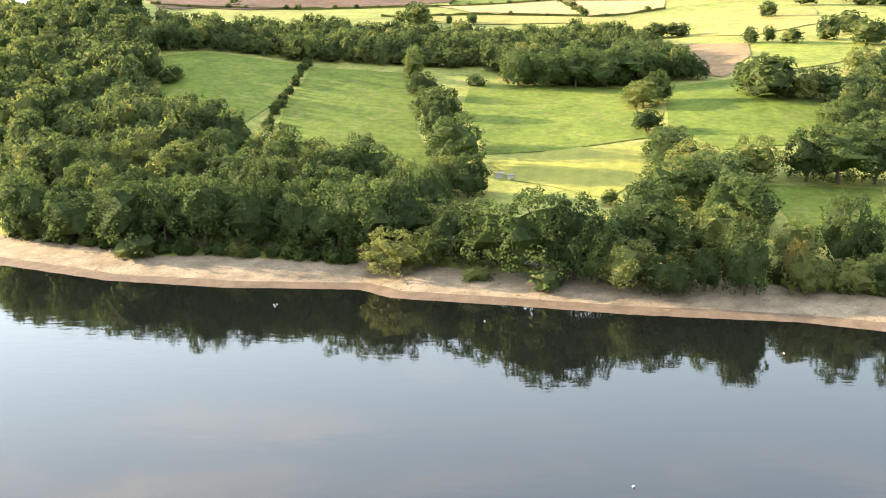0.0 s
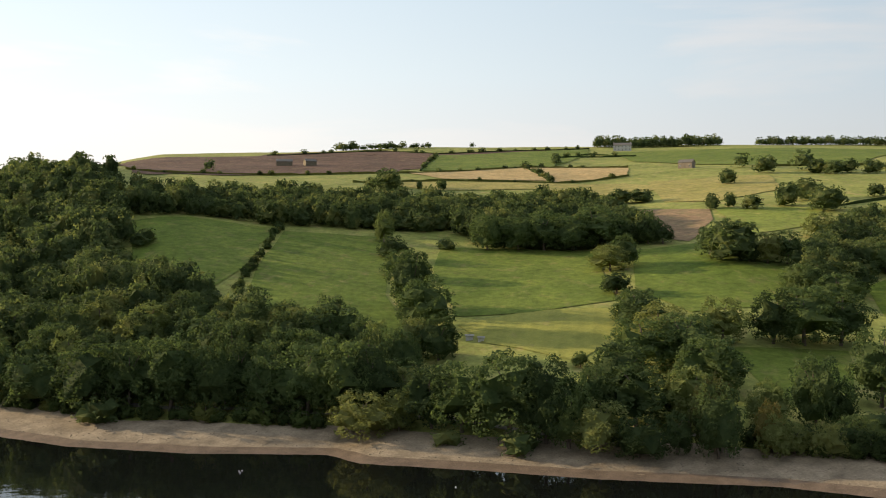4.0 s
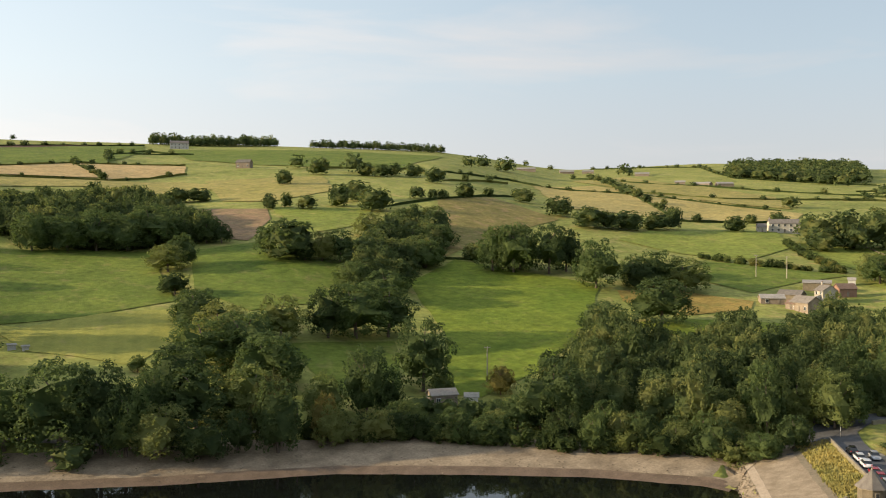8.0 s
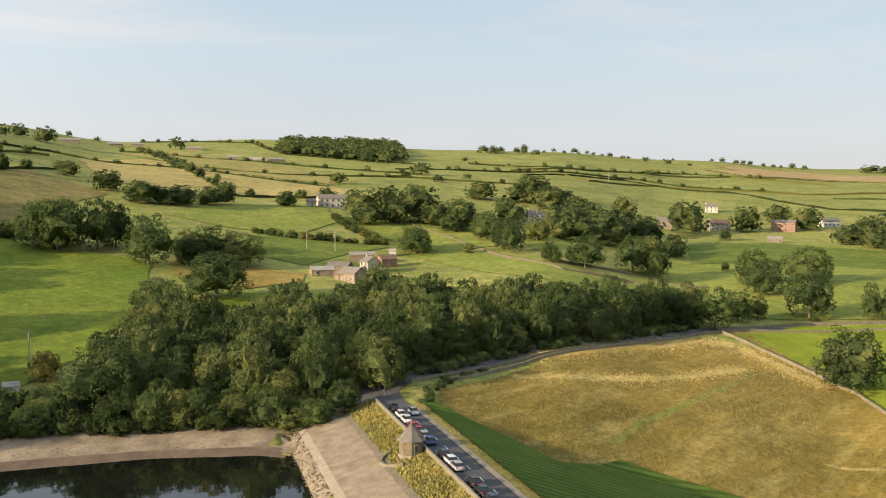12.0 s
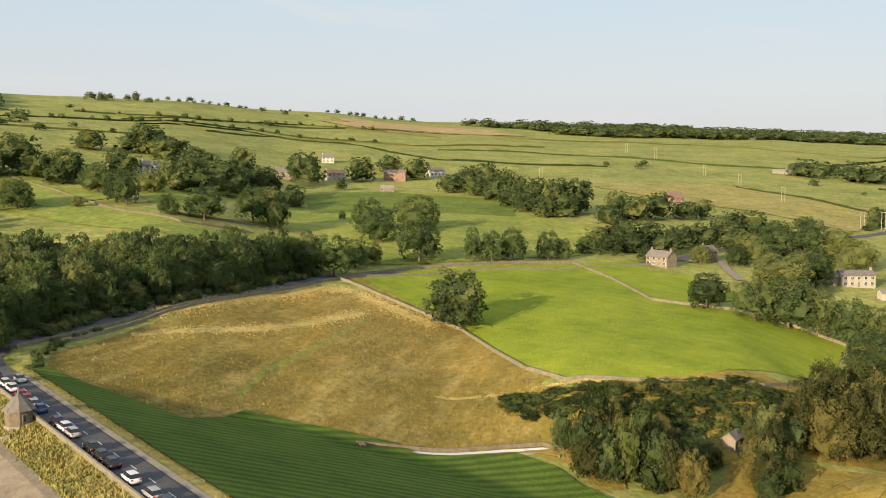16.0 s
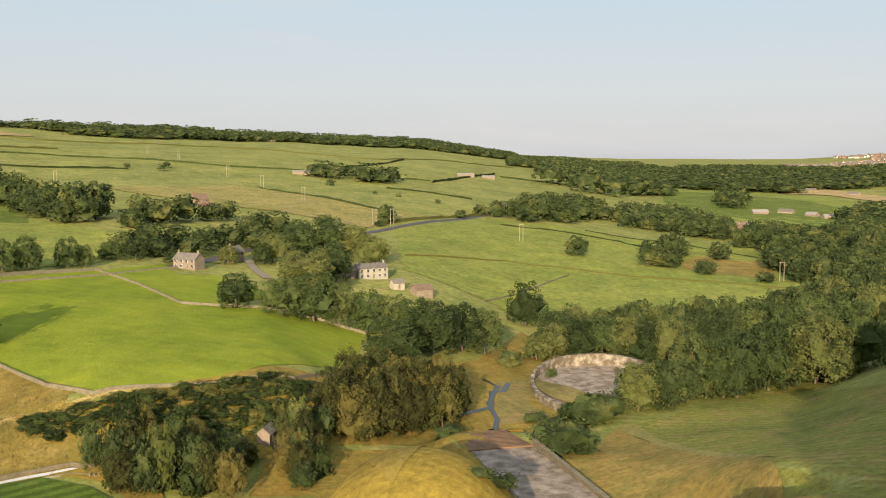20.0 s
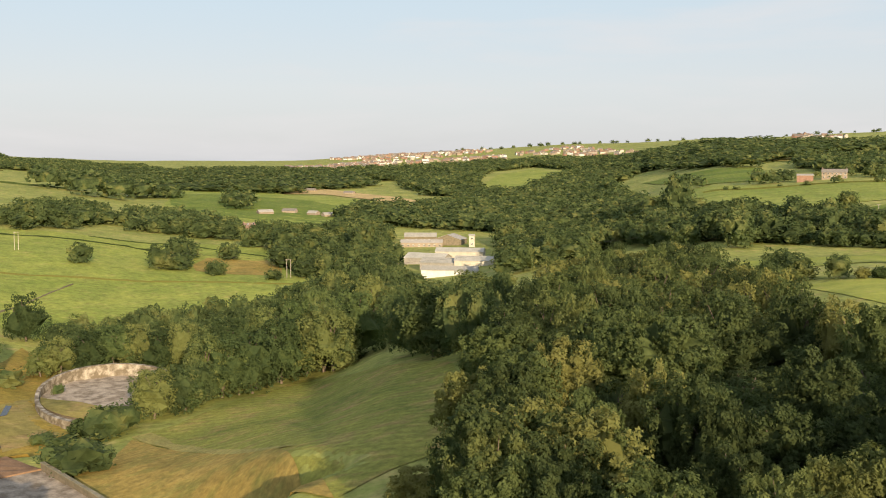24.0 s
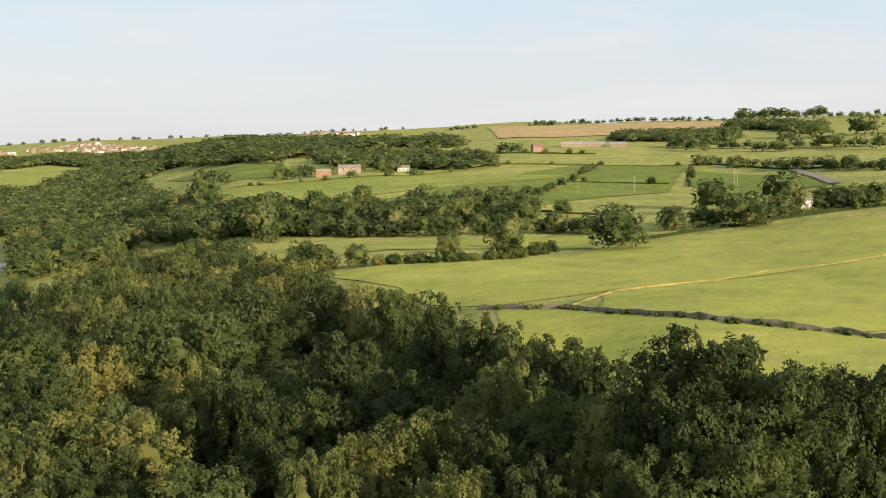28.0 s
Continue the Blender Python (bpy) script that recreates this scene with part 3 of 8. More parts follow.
field("rough_bank", "valley", ((246, -13), (292, -39), (315, -70), (375, -101), (326, -102), (280, -81), (250, -79), (229, -62), (228, -47), (228, -30), (218, -4)))
field("rough_bank", "valley", ((237, 57), (231, 36), (269, -24), (247, -18), (229, 9), (219, 40), (223, 50)))
field("rough_bank", "olive", ((290, -70), (302, -86), (254, -77), (246, -61)))
field("pasture", "green", ((-130, 457), (-105, 477), (-64, 471), (-66, 389), (-74, 354), (-107, 384)))
field("pasture", "green", ((-60, 465), (-15, 470), (-9, 408), (-10, 363), (2, 310), (0, 288), (-18, 320), (-59, 339), (-61, 399)))
field("pasture", "green", ((13, 450), (87, 433), (75, 394), (71, 344), (40, 334), (14, 335), (8, 406)))
field("cricket_pitch", "mown", ((15, 325), (40, 336), (70, 333), (67, 307), (47, 284), (32, 298), (21, 306)))
field("pasture", "green", ((95, 429), (126, 431), (148, 383), (133, 350), (114, 327), (91, 324), (81, 360)))
field("pasture", "bright", ((163, 537), (217, 520), (190, 470), (152, 445)))
field("cut_field", "brown", ((121, 559), (160, 533), (151, 497), (122, 437), (117, 447), (117, 520)))
field("pasture", "green", ((90, 284), (126, 284), (111, 246), (101, 230), (92, 245)))
field("pasture", "lush", ((203, 392), (217, 368), (238, 331), (181, 264), (151, 240), (126, 228), (118, 236), (144, 283), (165, 358)))
field("pasture", "olive", ((263, 531), (316, 558), (319, 484), (236, 428), (200, 396)))
field("hay_field", "hay", ((-8, 839), (99, 888), (104, 757), (22, 759)))
field("hay_field", "hay", ((102, 888), (184, 849), (170, 786), (106, 741)))
field("moor", "moor", ((-247, 874), (-191, 917), (-162, 1108), (-31, 1156), (19, 1060), (-13, 837), (-154, 760)))
field("moor", "moor", ((-197, 1000), (191, 1155), (26, 1090), (-17, 1103), (-132, 942)))
field("pasture", "green", ((25, 1062), (204, 1153), (186, 1054), (128, 895), (6, 858)))
field("pasture", "pale", ((-45, 737), (104, 731), (152, 721), (175, 668), (127, 634), (83, 687), (16, 678)))
field("pasture", "pale", ((171, 724), (258, 716), (225, 603), (170, 560), (148, 583)))
field("pasture", "green", ((218, 1084), (414, 1075), (514, 1020), (357, 792), (284, 789), (206, 919)))
field("hay_field", "hay2", ((456, 735), (531, 748), (524, 495), (478, 461), (418, 497), (355, 531)))
field("pasture", "bright", ((314, 422), (353, 444), (434, 432), (395, 381), (349, 362), (325, 386)))
field("pasture", "green", ((320, 364), (337, 349), (360, 314), (330, 312), (292, 302), (290, 327)))
field("pasture", "lush", ((208, 274), (232, 275), (264, 251), (236, 230), (218, 245)))
field("rough_field", "ochre", ((239, 321), (267, 317), (280, 289), (267, 277), (235, 279), (229, 304)))
field("pasture", "pale", ((575, 850), (661, 870), (615, 611), (540, 521), (517, 680)))
field("pasture", "bright", ((399, 394), (443, 377), (445, 330), (400, 276), (364, 283), (378, 330)))
field("pasture", "bright", ((354, 298), (376, 278), (351, 212), (404, 174), (372, 158), (358, 184), (322, 192), (330, 233)))
field("pasture", "bright", ((426, 284), (487, 284), (398, 235), (391, 251)))
field("rough_field", "rough", ((187, 147), (237, 143), (304, 132), (290, 94), (267, 72), (237, 44), (217, 45), (208, 37), (204, 42), (199, 59), (193, 67), (187, 88), (158, 96), (160, 113), (171, 136)))
field("rough_field", "rough", ((223, 48), (226, 32), (226, 23), (213, 21), (209, 34), (210, 46)))
field("rough_field", "rough", ((325, 131), (327, 125), (286, 79), (248, 49), (239, 40), (237, 51), (256, 64), (276, 84), (295, 107)))
field("rough_bank", "valley", ((204, 42), (213, 21), (194, 19), (191, 24), (201, 31)))
field("rough_bank", "valley", ((218, -1), (221, -22), (228, -38), (228, -52), (204, -47), (145, -19), (195, -10), (197, 3)))
field("moor", "moor", ((-179, 733), (-248, 1015), (-152, 1071), (-27, 1083), (84, 1128), (188, 1131), (139, 1057), (49, 939), (-3, 868), (-74, 827), (-143, 737)))
field("moor", "moor", ((-250, 848), (-282, 989), (-264, 1004), (-223, 1040), (-162, 755), (-193, 690)))
field("rough_bank", "valley", ((220, 41), (225, 20), (233, -3), (216, -3), (209, 14), (204, 33), (209, 39)))
field("pasture", "vivid", ((314, 127), (357, 116), (408, 64), (344, 26), (341, -1), (328, -35), (283, -25), (243, 10), (236, 37), (257, 57), (274, 68), (302, 91)))
field("pasture", "bright", ((473, 139), (525, 107), (501, 64), (449, 70), (425, 92), (424, 125)))
field("pasture", "green", ((568, 255), (620, 220), (600, 129), (526, 113), (518, 156), (491, 218)))
field("hay_field", "tan", ((1307, 568), (1453, 288), (1317, 394), (1242, 478)))
field("cut_field", "tan2", ((820, -1), (715, -87), (621, -69), (656, -19)))
field("pasture", "bright", ((613, -82), (727, -174), (679, -254), (638, -338), (454, -272), (407, -179), (389, -110), (419, -100), (452, -65)))
field("rough_field", "ochre", ((569, -276), (571, -307), (516, -277), (521, -252)))
field("pasture", "green", ((1283, -544), (1147, -614), (952, -606), (758, -473), (877, -412), (1035, -439)))
field("meadow", "meadow", ((234, -88), (239, -102), (273, -158), (192, -153), (170, -139), (115, -91), (111, -69), (158, -86), (174, -87)))
field("rough_bank", "ochre", ((211, -73), (232, -87), (173, -87), (158, -86), (111, -69), (187, -59), (202, -62)))
field("rough_bank", "verge", ((235, -88), (235, -93), (174, -88), (157, -87), (150, -86), (157, -86), (172, -86)))
field("pasture", "bright", ((1128, -965), (1317, -1158), (1385, -1304), (1240, -1265), (1127, -1086), (1042, -960), (1072, -944)))
field("hay_field", "hay", ((1396, -776), (1301, -782), (1051, -749), (918, -711), (976, -688), (1133, -707), (1207, -675)))
field("pasture", "bright", ((1184, -507), (1685, -743), (1535, -832), (1196, -665), (965, -680), (904, -660), (898, -567), (809, -523), (743, -469), (741, -411), (871, -373), (1032, -429)))
field("rough_field", "ochre", ((565, -253), (590, -274), (560, -311), (503, -279), (515, -256), (534, -241)))
field("pasture", "vivid", ((403, 68), (430, 39), (405, 32), (408, 18), (367, -5), (355, 1), (335, 22), (366, 41)))
field("pasture", "bright", ((527, 241), (629, 213), (623, 171), (537, 110), (498, 68), (431, 64), (387, 98), (358, 131), (355, 161), (378, 194), (424, 217)))
field("pasture", "field28", ((161, -256), (97, -303), (92, -359), (6, -427), (4, -305), (41, -248), (68, -213), (77, -200), (98, -204), (118, -227)))
field("pasture", "field28", ((62, -194), (9, -174), (2, -170), (1, -103), (24, -106), (45, -140), (67, -172), (77, -192)))
field("pasture", "field28", ((61, -215), (4, -300), (2, -179), (8, -174), (31, -180), (56, -196)))
field("pasture", "field28", ((236, -322), (174, -386), (119, -402), (101, -340), (134, -348), (176, -310), (211, -294)))
field("pasture", "bright", ((650, -770), (376, -497), (304, -485), (325, -560), (279, -658), (236, -735), (391, -750), (463, -722)))
field("pasture", "green", ((300, -530), (270, -871), (169, -848), (138, -639), (185, -506), (212, -470)))
field("pasture", "green", ((163, -821), (57, -735), (36, -632), (91, -608), (132, -685)))
field("pasture", "green", ((801, -939), (713, -923), (638, -937), (497, -775), (578, -765)))
field("pasture", "pale", ((849, -1262), (785, -1391), (645, -1347), (471, -1043), (549, -999), (728, -1082)))
field("moor", "tan", ((847, -2061), (271, -1795), (226, -1498), (415, -1422), (541, -1360)))

field("hay_field", "tan", ((1395, 580), (1514, 375), (1394, 283), (1339, 347), (1270, 487)))
field("pasture", "pale", ((758, 28), (751, -98), (648, -85), (660, -10), (717, 98)))
field("pasture", "pale", ((727, 106), (830, 19), (781, -60), (699, -118), (654, -80), (669, -6)))

# ---------------------------------------------------------------- the reservoir
def build_water():
    grow = []
    n = len(LAKE)
    for i in range(n):
        p, a, b = Vector(LAKE[i]), Vector(LAKE[i - 1]), Vector(LAKE[(i + 1) % n])
        t = (b - a).normalized()
        grow.append(p + Vector((-t.y, t.x)) * 5.0)
    bm = bmesh.new()
    f = bm.faces.new([bm.verts.new((p.x, p.y, 0.0)) for p in grow])
    bmesh.ops.triangulate(bm, faces=[f])
    bmesh.ops.recalc_face_normals(bm, faces=bm.faces[:])
    if sum(f.normal.z for f in bm.faces) < 0:
        bmesh.ops.reverse_faces(bm, faces=bm.faces[:])
    ob = part("water", bm, WATER)
    tagged(ob, "dark still reservoir water reflecting trees and sky", "water", kind="structure")


build_water()


def shore_strip(name, lo, hi, mat, lift, label):
    """A band of bare shore along the north bank, between two distances from the water."""
    pts = [Vector(p) for p in LAKE[-2:] + LAKE[:12]]
    fine = []
    for a, b in zip(pts, pts[1:]):
        k = max(1, int((b - a).length / 2.5))
        fine += [a + (b - a) * (i / k) for i in range(k)]
    verts, faces, rows = [], [], 9
    for i, p in enumerate(fine):
        a, b = fine[max(0, i - 3)], fine[min(len(fine) - 1, i + 3)]
        t = (b - a).normalized()
        nrm = Vector((-t.y, t.x))
        wob = 1 + 0.25 * noise.noise(Vector((p.x * 0.045, p.y * 0.045, 0)))
        for r in range(rows):
            q = p + nrm * (lo + (hi * wob - lo) * r / (rows - 1))
            verts.append((q.x, q.y))
        if i:
            for r in range(rows - 1):
                k = (i - 1) * rows + r
                faces.append((k, k + rows, k + rows + 1, k + 1))
    v = np.array(verts)
    bumpy = np.array([0.12 * noise.noise(Vector((x * 0.5, y * 0.5, 1.0))) for x, y in verts])
    me = mesh_from(name, np.column_stack([v, height(v[:, 0], v[:, 1]) + lift + bumpy]), faces, mat, True)
    if sum(p.normal.z for p in me.polygons) < 0:
        me.flip_normals()
    tagged(new(name, me), label, "shore", kind="structure")


shore_strip("beach", -6.0, 19.0, SAND, 0.28, "bare sandy gravel shore left by low water")
shore_strip("wet_margin", -6.0, 2.6, MUD, 0.36, "dark wet mud along the water's edge")

# ---------------------------------------------------------------- the dam
def ribbon(name, line, offs, mat, zfun, label, category, step=3.0, kind="structure", parent=None):
    """A strip along a line between the two side offsets (left is positive); zfun(x, y) gives its height."""
    pts = [Vector((p[0], p[1])) for p in line]
    fine = []
    for a, b in zip(pts, pts[1:]):
        k = max(1, int((b - a).length / step))
        fine += [a + (b - a) * (i / k) for i in range(k)]
    fine.append(pts[-1])
    m = max(2, int(abs(offs[1] - offs[0]) / 2.0) + 1)
    v, f = [], []
    for i, p in enumerate(fine):
        t = (fine[min(len(fine) - 1, i + 2)] - fine[max(0, i - 2)]).normalized()
        nr = Vector((-t.y, t.x))
        for j in range(m + 1):
            q = p + nr * (offs[0] + (offs[1] - offs[0]) * j / m)
            v.append((q.x, q.y))
        if i:
            for j in range(m):
                k = (i - 1) * (m + 1) + j
                f.append((k, k + 1, k + m + 2, k + m + 1))
    a = np.array(v)
    me = mesh_from(name, np.column_stack([a, zfun(a[:, 0], a[:, 1])]), f, mat, True)
    if sum(p.normal.z * p.area for p in me.polygons) < 0:
        me.flip_normals()
    ob = new(name, me)
    if parent:
        ob.parent = parent
        return tagged(ob, label)
    return tagged(ob, label, category, kind=kind)


def over(lift):
    return lambda x, y: height(x, y) + lift


def dam_line(n, s0=-4.0, s1=262.0):
    return [dam_point(s0, n)[:2], dam_point(s1, n)[:2]]


def band(name, n0, n1, mat, lift, label, s0=-6.0, s1=262.0, wob=0.0):
    v, f = [], []
    ns = int(abs(s1 - s0) / 2.0)
    m = max(2, int(abs(n1 - n0) / 1.0))
    for i in range(ns + 1):
        s = s0 + (s1 - s0) * i / ns
        for j in range(m + 1):
            n = n0 + (n1 - n0) * j / m
            n += wob * noise.noise(Vector((s * 0.2, n * 0.1, n0)))
            v.append(dam_point(s, n)[:2])
        if i:
            for j in range(m):
                k = (i - 1) * (m + 1) + j
                f.append((k, k + 1, k + m + 2, k + m + 1))
    a = np.array(v)
    rough = np.array([0.07 * noise.noise(Vector((x * 0.9, y * 0.9, 2.0))) for x, y in v])
    me = mesh_from(name, np.column_stack([a, height(a[:, 0], a[:, 1]) + lift + rough]), f, mat, True)
    if sum(p.normal.z for p in me.polygons) < 0:
        me.flip_normals()
    return tagged(new(name, me), label, "dam", kind="structure")


band("dam_toe_strip", -21.6, -18.4, RUBBLE, 0.14, "loose rubble along the foot of the dam", wob=0.5)
band("dam_pale_course", -18.6, -16.9, PITCHING_PALE, 0.22, "bleached lower courses of stone pitching")
band("dam_face", -17.1, -8.2, PITCHING, 0.20, "brown stone pitching on the sloped dam face")
band("dam_berm", -8.4, -6.9, DRYSTONE_DARK, 0.24, "dark stone edging above the pitching", wob=0.3)
band("dam_verge", -7.1, -0.35, GRASS["verge"], 0.16, "tall ochre grass between wall and stone face", wob=0.4)

ROAD_NORTH = [(158.6, 132.1), (170.6, 148.1), (177.5, 156.0), (187, 159.0), (205, 157.0), (229, 152.5), (268, 144.5), (312, 137.2), (332, 129.5),
              (368, 99), (400, 62), (426, 35), (446, 22), (470, 12), (520, -18), (586, -58), (627, -84), (705, -143), (761, -178), (900, -230)]
ribbon("road", dam_line(3.2, 18.0, 262.0), (-3.0, 3.0), ASPHALT, over(0.16), "grey asphalt road along the dam crest", "road")
ribbon("road", ROAD_NORTH, (-3.0, 3.0), ASPHALT, over(0.17), "grey asphalt lane curving round the field", "road")
ribbon("road_side", [(160, 152), (171, 158), (179, 161)], (-4.0, 3.0), ASPHALT, over(0.20), "asphalt bell-mouth of a side lane under trees", "road")
ribbon("footpath", dam_line(6.75, 10.0, 262.0), (-0.6, 0.6), KERB, over(0.28), "pale worn strip beside the road", "path")
ribbon("road_verge", dam_line(8.6, 4.0, 262.0), (-1.7, 1.5), GRASS["verge"], over(0.2), "rough grass verge along the road", "verge")
for i in range(30):
    s = 14 + i * 7.4
    ribbon("lane_mark", dam_line(3.7, s, s + 2.6), (-0.07, 0.07), LINE_PAINT, over(0.185), "worn white centre dash on asphalt", "road marking", 1.5)


def wall_along(name, line, high, thick, mat, label, cope=None, step=2.0, wobble=0.08):
    """A masonry wall that follows the ground, with an uneven top and a coping."""
    pts = [Vector((p[0], p[1])) for p in line]
    fine = []
    for a, b in zip(pts, pts[1:]):
        k = max(1, int((b - a).length / step))
        fine += [a + (b - a) * (i / k) for i in range(k)]
    fine.append(pts[-1])
    xy = np.array([(p.x, p.y) for p in fine])
    g = height(xy[:, 0], xy[:, 1])
    v, f = [], []
    for i, p in enumerate(fine):
        t = (fine[min(len(fine) - 1, i + 1)] - fine[max(0, i - 1)]).normalized()
        nr = Vector((-t.y, t.x)) * thick / 2
        h = high * (1 + wobble * 2 * noise.noise(Vector((p.x * 0.31, p.y * 0.31, 5.0))))
        for q, z in ((p + nr * 1.15, g[i] - 0.4), (p + nr * 0.8, g[i] + h), (p - nr * 0.8, g[i] + h), (p - nr * 1.15, g[i] - 0.4)):
            v.append((q.x, q.y, z))
        if i:
            k = (i - 1) * 4
            f += [(k, k + 1, k + 5, k + 4), (k + 1, k + 2, k + 6, k + 5), (k + 2, k + 3, k + 7, k + 6)]
    f += [(0, 3, 2, 1), (len(v) - 4, len(v) - 3, len(v) - 2, len(v) - 1)]
    ob = new(name, mesh_from(name, v, f, mat))
    return tagged(ob, label, "wall", kind="structure")


wall_along("dam_wall", [dam_point(-3, -0.35)[:2], dam_point(258, -0.35)[:2]], 0.8, 0.36, DRYSTONE, "low gritstone parapet wall along the dam road", wobble=0.0)


def coping_stones():
    """Coping stones along the nearer stretch of the parapet."""
    wall = bpy.data.objects["dam_wall"]
    bm = bmesh.new()
    box(bm, 0, 0, 0, 1.38, 0.44, 0.14, 0.03)
    me = bpy.data.meshes.new("coping_stone")
    bm.to_mesh(me)
    bm.free()
    me.materials.append(KERB)
    ang = math.atan2(DAM_DIR[1], DAM_DIR[0])
    r = random.Random(4)
    for i in range(120):
        s = -2 + i * 1.42
        x, y, _ = dam_point(s, -0.35)
        z = height_at(x, y) + 0.86
        part_mesh("coping_stone", me, wall, "", pose(x, y, z, r.uniform(-1.5, 1.5), r.uniform(-1.5, 1.5), math.degrees(ang) + r.uniform(-1, 1)))


def stones_stuff(name, spots, size, mat, label, seed):
    """Loose stones joined into one mesh."""
    r = np.random.default_rng(seed)
    v0, f0 = ICO0
    a = np.array(spots)
    z = height(a[:, 0], a[:, 1])
    V, T, b = [], [], 0
    for (x, y), zz in zip(spots, z):
        s = size * r.uniform(0.4, 1.5) * np.array([r.uniform(0.7, 1.3), r.uniform(0.7, 1.3), r.uniform(0.45, 0.8)])
        V.append(v0 * (1 + r.normal(0, 0.12, (len(v0), 1))) * s + np.array([x, y, zz + 0.3 + s[2] * 0.2]))
        T.append(f0 + b)
        b += len(v0)
    return tagged(new(name, mesh_arrays(name, np.concatenate(V), np.concatenate(T), mat)), label, "stones", kind="stuff")


def tufts_stuff(name, spots, high, mat, label, seed, blades=4):
    """Grass tufts: leaning blades, joined into one mesh."""
    r = np.random.default_rng(seed)
    a = np.array(spots)
    z = height(a[:, 0], a[:, 1])
    n = len(a)
    V, T = [], []
    for k in range(blades):
        an = r.uniform(0, 6.28, n)
        h = high * r.uniform(0.5, 1.3, n)
        w = h * r.uniform(0.22, 0.42, n)
        ox, oy = r.normal(0, high * 0.4, n), r.normal(0, high * 0.4, n)
        p = np.column_stack([a[:, 0] + ox, a[:, 1] + oy, z + 0.1])
        d = np.column_stack([np.cos(an), np.sin(an), np.zeros(n)])
        lean = np.column_stack([r.normal(0, 0.35, n) * h, r.normal(0, 0.35, n) * h, h])
        V.append(np.stack([p - d * w[:, None], p + d * w[:, None], p + lean], 1).reshape(-1, 3))
    V = np.concatenate(V)
    T = np.arange(len(V)).reshape(-1, 3)
    return tagged(new(name, mesh_arrays(name, V, T, mat)), label, "grass", kind="stuff")


def field_along_dam():
    r = np.random.default_rng(5)
    spots = [dam_point(r.uniform(-4, 190), r.uniform(-7, -0.7))[:2] for _ in range(5200)]
    tufts_stuff("verge_grass", spots, 0.5, GRASS["verge"], "tall ochre seeding grass on the dam verge", 8)
    spots = [dam_point(r.uniform(0, 200), r.uniform(7.4, 9.8))[:2] for _ in range(1500)]
    tufts_stuff("roadside_grass", spots, 0.24, GRASS["verge"], "pale rough grass on the roadside", 9)


LAWN_EDGE = [(178.6, 145.1), (172.8, 122.4), (165.8, 100.1), (188.4, 99.4), (191.6, 90.0), (195.9, 68.2), (193.5, 62.4), (202.5, 43.3), (198.5, 33.3), (192.0, 27.9), (178.0, 8.0), (160.0, -8.0), (110.0, 0.0)]
me = drape("dam_lawn", [dam_point(s, 9.6)[:2] for s in (190, 120, 60, 20, 4)] + LAWN_EDGE, GRASS["lawn"], 0.5, 4.0)
tagged(new("dam_lawn", me), "striped mown grass on the outer face of the dam", "lawn", kind="structure")


